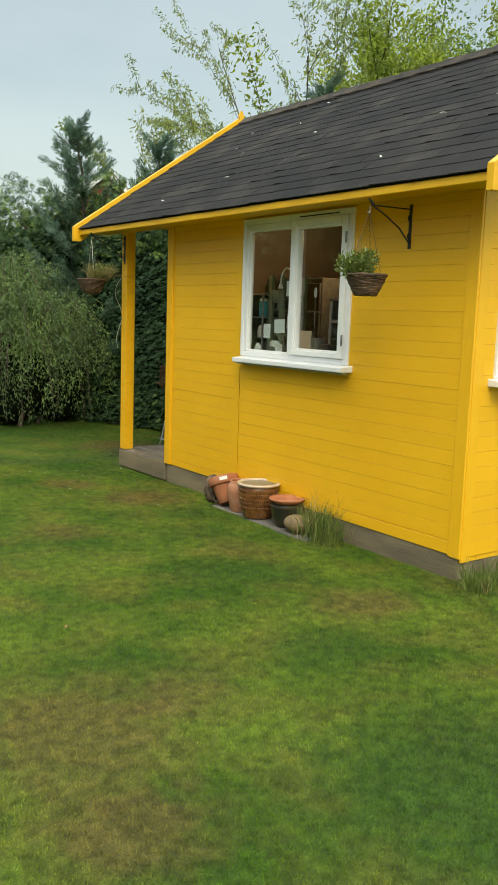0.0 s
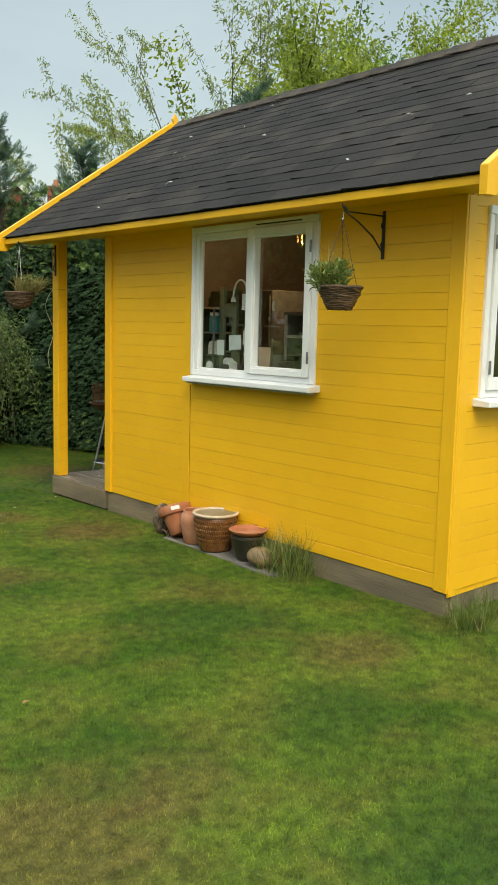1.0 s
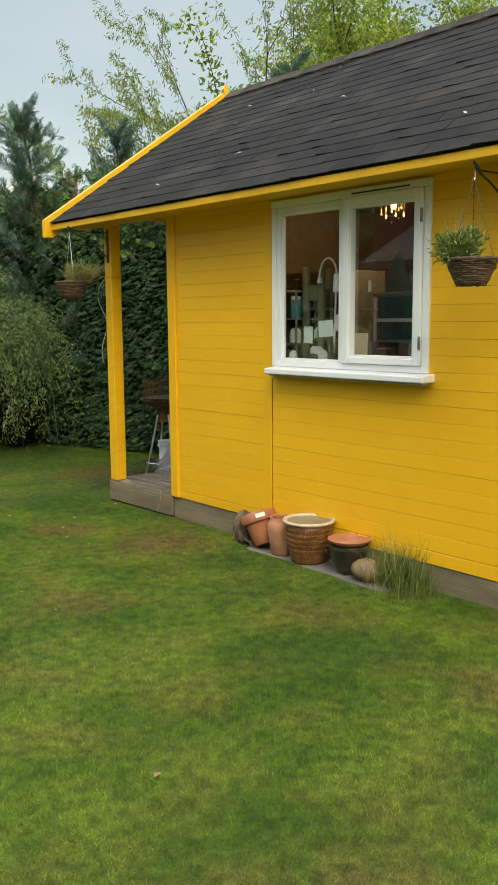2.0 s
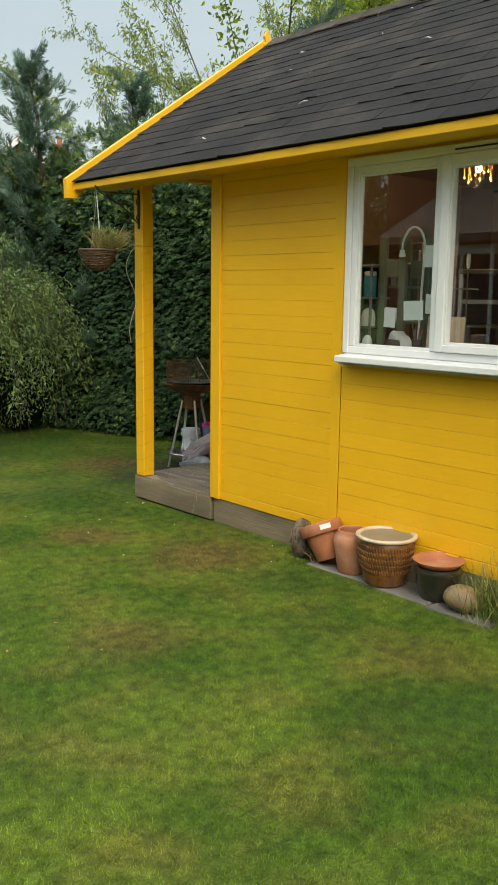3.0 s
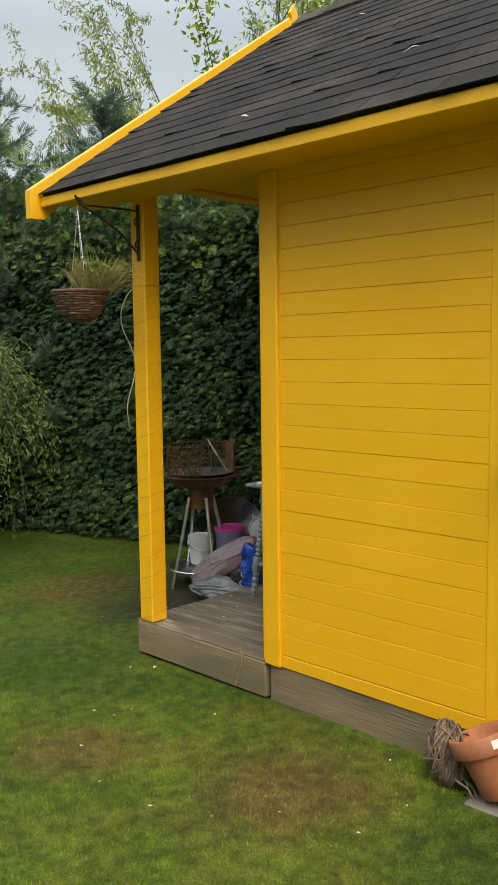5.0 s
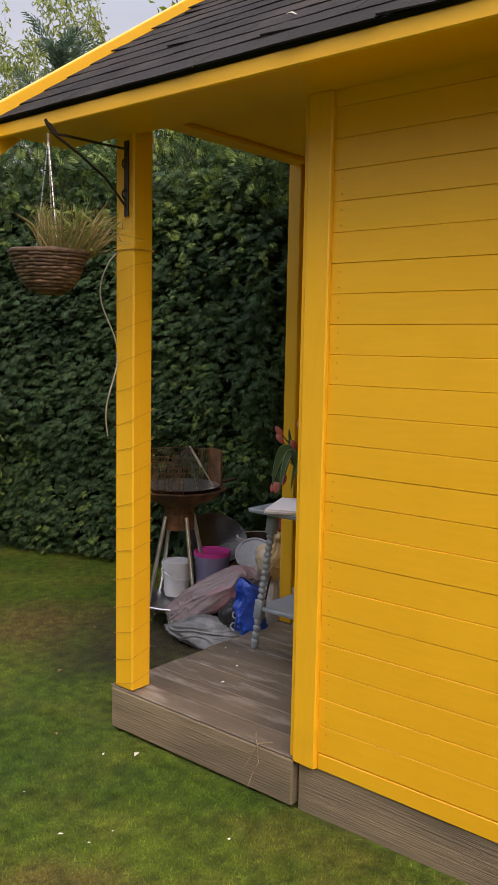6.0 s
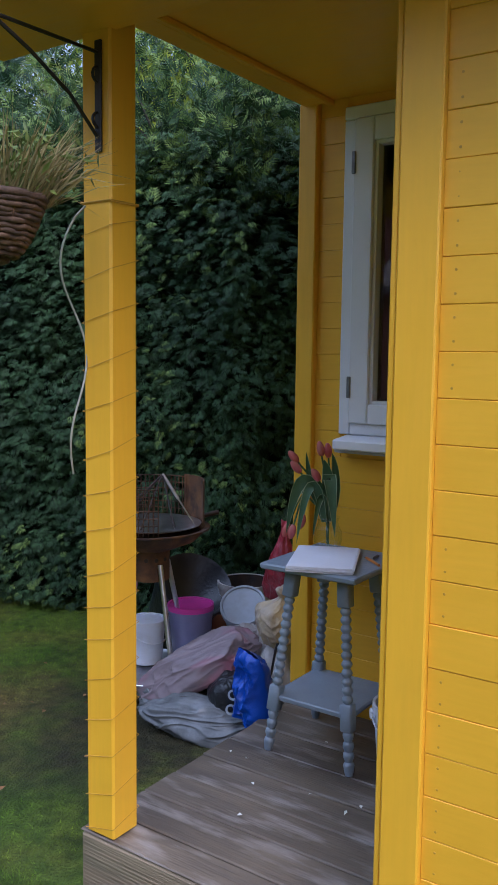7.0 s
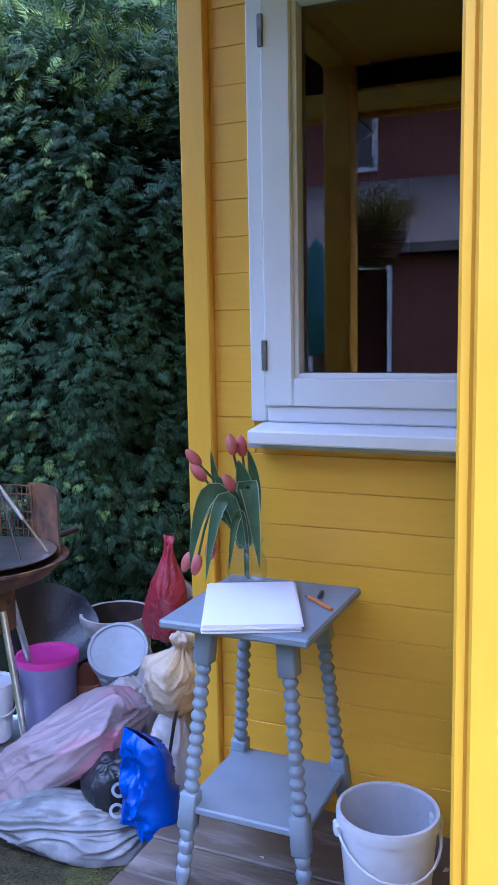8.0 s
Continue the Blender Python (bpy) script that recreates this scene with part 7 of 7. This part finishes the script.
# ---------------------------------------------------------------- houses beyond
def far_house():
    """Brick gable with white barge boards and a chimney, beyond the hedge."""
    t = thing("neighbour_house", pose(18.05, 36.0, -0.55, 0, 0, -27), "distant brick house with tiled roof and white barge boards", "house")
    ev, rg, hw, ln = 5.0, 8.1, 3.6, 9.0
    part("wall", prism([(-hw, 0), (hw, 0), (hw, ev), (0, rg - 0.15), (-hw, ev)], "y", 0, ln), brick_mat, t)
    for s in (-1, 1):
        part("roof", prism([(0, rg), (s * (hw + 0.4), ev - 0.35), (s * (hw + 0.4), ev - 0.15), (0, rg + 0.2)], "y", -0.3, ln + 0.3), tan_tile, t)
        part("barge_board", prism([(0, rg - 0.12), (s * (hw + 0.4), ev - 0.47), (s * (hw + 0.4), ev - 0.2), (0, rg + 0.15)], "y", -0.36, -0.31), white, t, "white barge board")
    ch = part("chimney", box(1.5, 2.3, 5.0, 5.9, rg - 2.0, rg + 0.75, 0.03), brick_mat, t)
    part("chimney_pot", lathe([(0.13, 0), (0.11, 0.35), (0.08, 0.35), (0.08, 0)], 12, m=Matrix.Translation((1.9, 5.45, rg + 0.75))), terracotta, ch)


far_house()


def own_house():
    """The brick house across the lawn, which the porch window mirrors."""
    t = thing("brick_house", pose(-7.0, 8.55, -0.4), "red brick house with white windows and a lean-to garden room", "house")
    part("wall", box(-8, 0, -9.0, 6.5, -0.1, 5.7), brick_mat, t)
    part("roof", prism([(-8.5, 5.6), (0.5, 5.6), (-4.0, 8.6)], "y", -9.4, 6.9), tile_mat, t)
    for y0, y1, z0, z1 in ((2.55, 3.35, 4.4, 5.6), (-3.2, -2.0, 4.2, 5.4), (-6.5, -5.3, 1.0, 2.3)):
        w = part("window", box(0.0, 0.05, y0, y1, z0, z1, 0.01), white, t, "white framed window")
        part("pane", box(0.051, 0.056, y0 + 0.09, (y0 + y1) / 2 - 0.04, z0 + 0.09, z1 - 0.09), clutter_dark, w, "dark pane")
        part("pane", box(0.051, 0.056, (y0 + y1) / 2 + 0.04, y1 - 0.09, z0 + 0.09, z1 - 0.09), clutter_dark, w, "dark pane")
    # lean-to
    part("lean_to_roof", prism([(0.0, 4.25), (2.6, 2.95), (2.6, 2.82), (0.0, 4.10)], "y", -2.5, 4.6), tile_mat, t, "grey lean-to roof")
    for y0 in (1.7, 2.3, 2.9, 3.5):
        part("garden_door", box(2.35, 2.40, y0, y0 + 0.06, -0.06, 2.62, 0.006), white, t, "white garden door frame")
    part("garden_door", box(2.34, 2.41, 1.7, 3.56, 2.62, 2.78, 0.006), white, t, "white door head")
    part("garden_door", box(2.34, 2.41, 1.77, 3.5, 0.95, 1.03, 0.006), white, t, "white door rail")
    part("lean_to_wall", box(2.30, 2.36, -2.4, 1.69, -0.06, 2.80), brick_mat, t, "red brick lean-to wall")
    part("lean_to_wall", box(2.30, 2.36, 3.57, 4.5, -0.06, 2.80), brick_mat, t, "red brick lean-to wall")
    part("lean_to_floor", box(0.0, 2.3, -2.4, 4.5, -0.06, -0.01), slab, t)


own_house()


def parasol(x, y):
    t = thing("parasol", pose(x, y, -0.02), "closed dark green garden parasol on a pole", "parasol")
    part("pole", tube([(0, 0, 0), (0, 0, 2.5)], 0.02, 8), pale_wood, t)
    part("canopy", lathe([(0, 2.52), (0.07, 2.42), (0.20, 2.05), (0.27, 1.55), (0.22, 1.12), (0.05, 1.08), (0, 1.10)], 8), green_canvas, t)
    part("base", lathe([(0, 0), (0.25, 0), (0.24, 0.06), (0.04, 0.1), (0, 0.1)], 24), slab, t)


parasol(-2.4, 10.6)
# unseen trees across the garden, added to darken what the side window mirrors
for k, (tx, ty, th) in enumerate(((-9.5, 21.0, 7.0), (-6.0, 26.0, 8.0), (-13.0, 29.0, 9.0), (-12.5, 17.5, 6.5))):
    leafy_tree(tx, ty, th, 101 + k, "unseen leafy green tree added for the window reflection", shrub_leaf, levels=2, split=5, per_end=34, size=(0.18, 0.34), width=0.17, hang=0.4, scatter=0.40, trunk=0.16, spread=1.0, bare=0.15)


# ---------------------------------------------------------------- roof shingles
ROWS_N = 17
ROW = (SLEN - 0.02) / ROWS_N
TAB = 0.305
rng = random.Random(17)


def shingle_mesh(seed):
    r = random.Random(seed)
    bm = bmesh.new()
    L, W, T = ROW * 1.35, TAB - 0.005, 0.0052
    c = [r.uniform(-0.004, 0.004) for _ in range(4)]
    curl = r.choice((0, 0, 0.002, 0.006))
    lift0, lift1 = r.uniform(0.0, 0.0025), r.uniform(0.0, 0.0025) + curl
    low = [(0 + c[0], 0, 0.0035 + lift0), (0 + c[1], W / 2, 0.0035), (0 + c[2], W, 0.0035 + lift1)]
    high = [(L, 0, 0.0), (L, W / 2, 0.0), (L, W, 0.0)]
    top = [[bm.verts.new((x, y, z + T)) for x, y, z in row] for row in (low, high)]
    bot = [[bm.verts.new((x, y, z)) for x, y, z in row] for row in (low, high)]
    for k in range(2):
        bm.faces.new((top[0][k], top[0][k + 1], top[1][k + 1], top[1][k]))
        bm.faces.new((bot[0][k], bot[0][k + 1], top[0][k + 1], top[0][k]))
    bm.faces.new((bot[0][0], top[0][0], top[1][0], bot[1][0]))
    bm.faces.new((bot[0][2], top[0][2], top[1][2], bot[1][2]))
    me = bpy.data.meshes.new("shingle")
    bmesh.ops.recalc_face_normals(bm, faces=bm.faces)
    bm.to_mesh(me)
    bm.free()
    me.materials.append(shingle_mat)
    return me


SHINGLES = [shingle_mesh(k) for k in range(14)]
TILT = Matrix((SDIR.to_tuple(), (0, 1, 0), SNOR.to_tuple())).transposed().to_4x4()
for row in range(ROWS_N):
    y = ROOF_Y0 + 0.003 - (0.5 * TAB if row % 2 else 0) - rng.uniform(0, 0.03)
    while y < ROOF_Y1 - 0.01:
        y0, y1 = max(y, ROOF_Y0 + 0.002), min(y + TAB, ROOF_Y1 - 0.002)
        if y1 - y0 > 0.03:
            p = slope_pt(row * ROW - (0.010 if row == 0 else 0) + rng.uniform(-0.003, 0.003), y0, -0.010)
            m = Matrix.Translation(HUT @ p) @ TILT @ Matrix.Rotation(rng.uniform(-0.004, 0.004), 4, "Z") @ Matrix.Diagonal((1, (y1 - y0) / TAB, 1, 1))
            share("shingle", rng.choice(SHINGLES), roof_front, m)
        y += TAB
# ridge caps
cap = bmesh.new()
cw = 0.13
prof = [(-SDIR.x * cw, -SDIR.z * cw), (-0.012, 0.006), (0.012, 0.006), (SDIR.x * cw, -SDIR.z * cw), (SDIR.x * cw, -SDIR.z * cw - 0.007), (0, -0.004), (-SDIR.x * cw, -SDIR.z * cw - 0.007)]
prism(prof, "y", 0, 0.31, 0.0, cap)
cap_me = bpy.data.meshes.new("ridge_cap")
bmesh.ops.recalc_face_normals(cap, faces=cap.faces)
cap.to_mesh(cap_me)
cap.free()
cap_me.materials.append(ridge_mat)
y = ROOF_Y0 + 0.002
while y < ROOF_Y1 - 0.2:
    share("ridge_cap", cap_me, roof_front, Matrix.Translation(HUT @ Vector((RIDGE_X, y, RIDGE_Z + 0.010 + rng.uniform(0, 0.004)))) @ Matrix.Rotation(radians(1.6 + rng.uniform(-0.5, 0.8)), 4, "X"))
    y += 0.255
# back slope, never near: one sheet of stepped rows
bv, bf = [], []
for row in range(ROWS_N):
    a, b = slope_pt(row * ROW, 0, -0.002, True), slope_pt((row + 1) * ROW, 0, -0.010, True)
    k = len(bv)
    bv += [(a.x, ROOF_Y0, a.z), (a.x, ROOF_Y1, a.z), (b.x, ROOF_Y1, b.z), (b.x, ROOF_Y0, b.z)]
    bf.append((k, k + 1, k + 2, k + 3))
mesh_np("shingle_rows", np.array(bv) + np.array(HUT.translation), bf, shingle_mat, hut)

# ---------------------------------------------------------------- deck planks
xs = WX - 0.012
plank_edges = [xs, xs + 0.115, xs + 0.26, xs + 0.405, xs + 0.55, xs + 0.695, xs + 0.84, xs + 0.985, RX + 0.03]
floor_part = hut_part("porch_deck", box(WX + 0.05, RX + 0.04, Y_END + 0.01, Y_DECK - 0.03, 0.100, 0.107), plinthwood, label="weathered grey-brown deck")
for k, (a, b) in enumerate(zip(plank_edges, plank_edges[1:])):
    bm = box(a + 0.002, b - 0.002, Y_END + 0.003, Y_DECK + 0.024 + rng.uniform(-0.003, 0.003), DECK_Z - 0.026 if k else 0.1295, DECK_Z + rng.uniform(-0.0015, 0.0008), 0.004)
    hut_part("plank", bm, deckwood, floor_part)

# ---------------------------------------------------------------- litter
lrng = np.random.default_rng(44)


def litter(name, n, xr, yr, zf, size, m, label, flat=True):
    x, y = lrng.uniform(*xr, n), lrng.uniform(*yr, n)
    base = np.stack([x, y, zf(x, y)], 1)
    al = np.stack([lrng.normal(size=n), lrng.normal(size=n), lrng.normal(0, 0.12, n)], 1)
    up = np.stack([lrng.normal(0, 0.25, n), lrng.normal(0, 0.25, n), np.ones(n)], 1)
    v, f = leaf_cloud(base, al, up, lrng.uniform(0.6, 1.2, n) * size, lrng.uniform(0.4, 0.7, n) * size, 0.2)
    return tagged(mesh_np(name, v, f, m), label, "litter", kind="stuff")


litter("fallen_leaves", 16, (2.2, 4.28), (5.5, 9.6), lambda x, y: ground_z(x, y) + 0.016, 0.024, deadleaf, "scattered dry brown leaves on the lawn")
litter("fallen_leaves", 30, (4.9, 6.2), (8.5, 9.8), lambda x, y: ground_z(x, y) + 0.012, 0.026, deadleaf, "scattered dry brown leaves on bare soil")
litter("fallen_petals", 14, (3.3, 4.30), (6.2, 8.6), lambda x, y: ground_z(x, y) + 0.024, 0.017, petal_white, "small white petals in the lawn")
litter("fallen_leaves", 12, (4.5, 5.4), (7.4, 8.2), lambda x, y: x * 0 + DECK_Z + 0.004, 0.018, petal_white, "crumbs and petals on the deck")
for lx, ly, s, m in ((1.96, 4.13, 0.045, deadleaf), (4.215, 7.92, 0.040, petal_white), (4.54, 8.80, 0.045, deadleaf)):
    v, f = leaf_cloud(np.array([[lx, ly, float(ground_z(lx, ly)) + 0.028]]), np.array([[1.0, 0.4, 0.05]]), np.array([[0.1, 0.1, 1.0]]), s, s * 0.5, 0.25)
    tagged(mesh_np("fallen_leaf", v, f, m), "single fallen leaf lying on the lawn", "leaf", "single leaves")
n = 15
ss, yy = lrng.uniform(0.3, 2.2, n), lrng.uniform(3.8, 7.8, n)
base = np.array([slope_pt(a, b, 0.010) for a, b in zip(ss, yy)])
v, f = leaf_cloud(base, lrng.normal(size=(n, 3)) * [0.6, 1, 0.3], np.tile(np.array(SNOR), (n, 1)), lrng.uniform(0.04, 0.09, n), 0.014, 0.3)
tagged(mesh_np("roof_litter", v, f, petal_white), "pale dry flakes lying on the shingles", "litter", kind="stuff")

# ---------------------------------------------------------------- grass
def lawn_blades():
    rng = np.random.default_rng(99)
    cells = [((-0.6, 4.33), (1.6, 5.0), 24000), ((1.2, 4.33), (5.0, 8.6), 19000), ((2.6, 6.6), (8.35, 12.2), 8000)]
    sets = []
    for (x0, x1), (y0, y1), per in cells:
        n = int((x1 - x0) * (y1 - y0) * per)
        x, y = rng.uniform(x0, x1, n), rng.uniform(y0, y1, n)
        keep = ~((x > 4.11) & (y > 4.95) & (y < 6.22)) & ~((x > 4.34) & (y < 8.22)) & ~(((x - 5.38) / 0.92) ** 2 + ((y - 8.78) / 0.74) ** 2 < rng.uniform(0.5, 1.2, n))
        keep &= (x < 6.1 - 0.5 * (y - 11.0))
        # leave out what lies well outside the walk's view
        keep &= y > 1.2 + 0.45 * np.abs(x - 1.6)
        x, y = x[keep], y[keep]
        n = len(x)
        base = np.stack([x, y, ground_z(x, y) - 0.003], 1)
        al = np.stack([rng.normal(0, 0.62, n), rng.normal(0, 0.62, n), np.ones(n)], 1)
        L = rng.uniform(0.010, 0.024, n)
        along = unit(al)
        side = unit(np.cross(along, rng.normal(size=(n, 3)))) * rng.uniform(0.0012, 0.0021, n)[:, None]
        tip = base + along * L[:, None]
        v = np.stack([base - side, base + side, tip], 1).reshape(-1, 3)
        f = np.arange(3 * n).reshape(-1, 3)
        sets.append((v, f))
    v, f = joined(sets)
    return tagged(mesh_np("grass", v, f, blade_mat), "short mown grass blades of the lawn", "grass", kind="stuff")


lawn_blades()
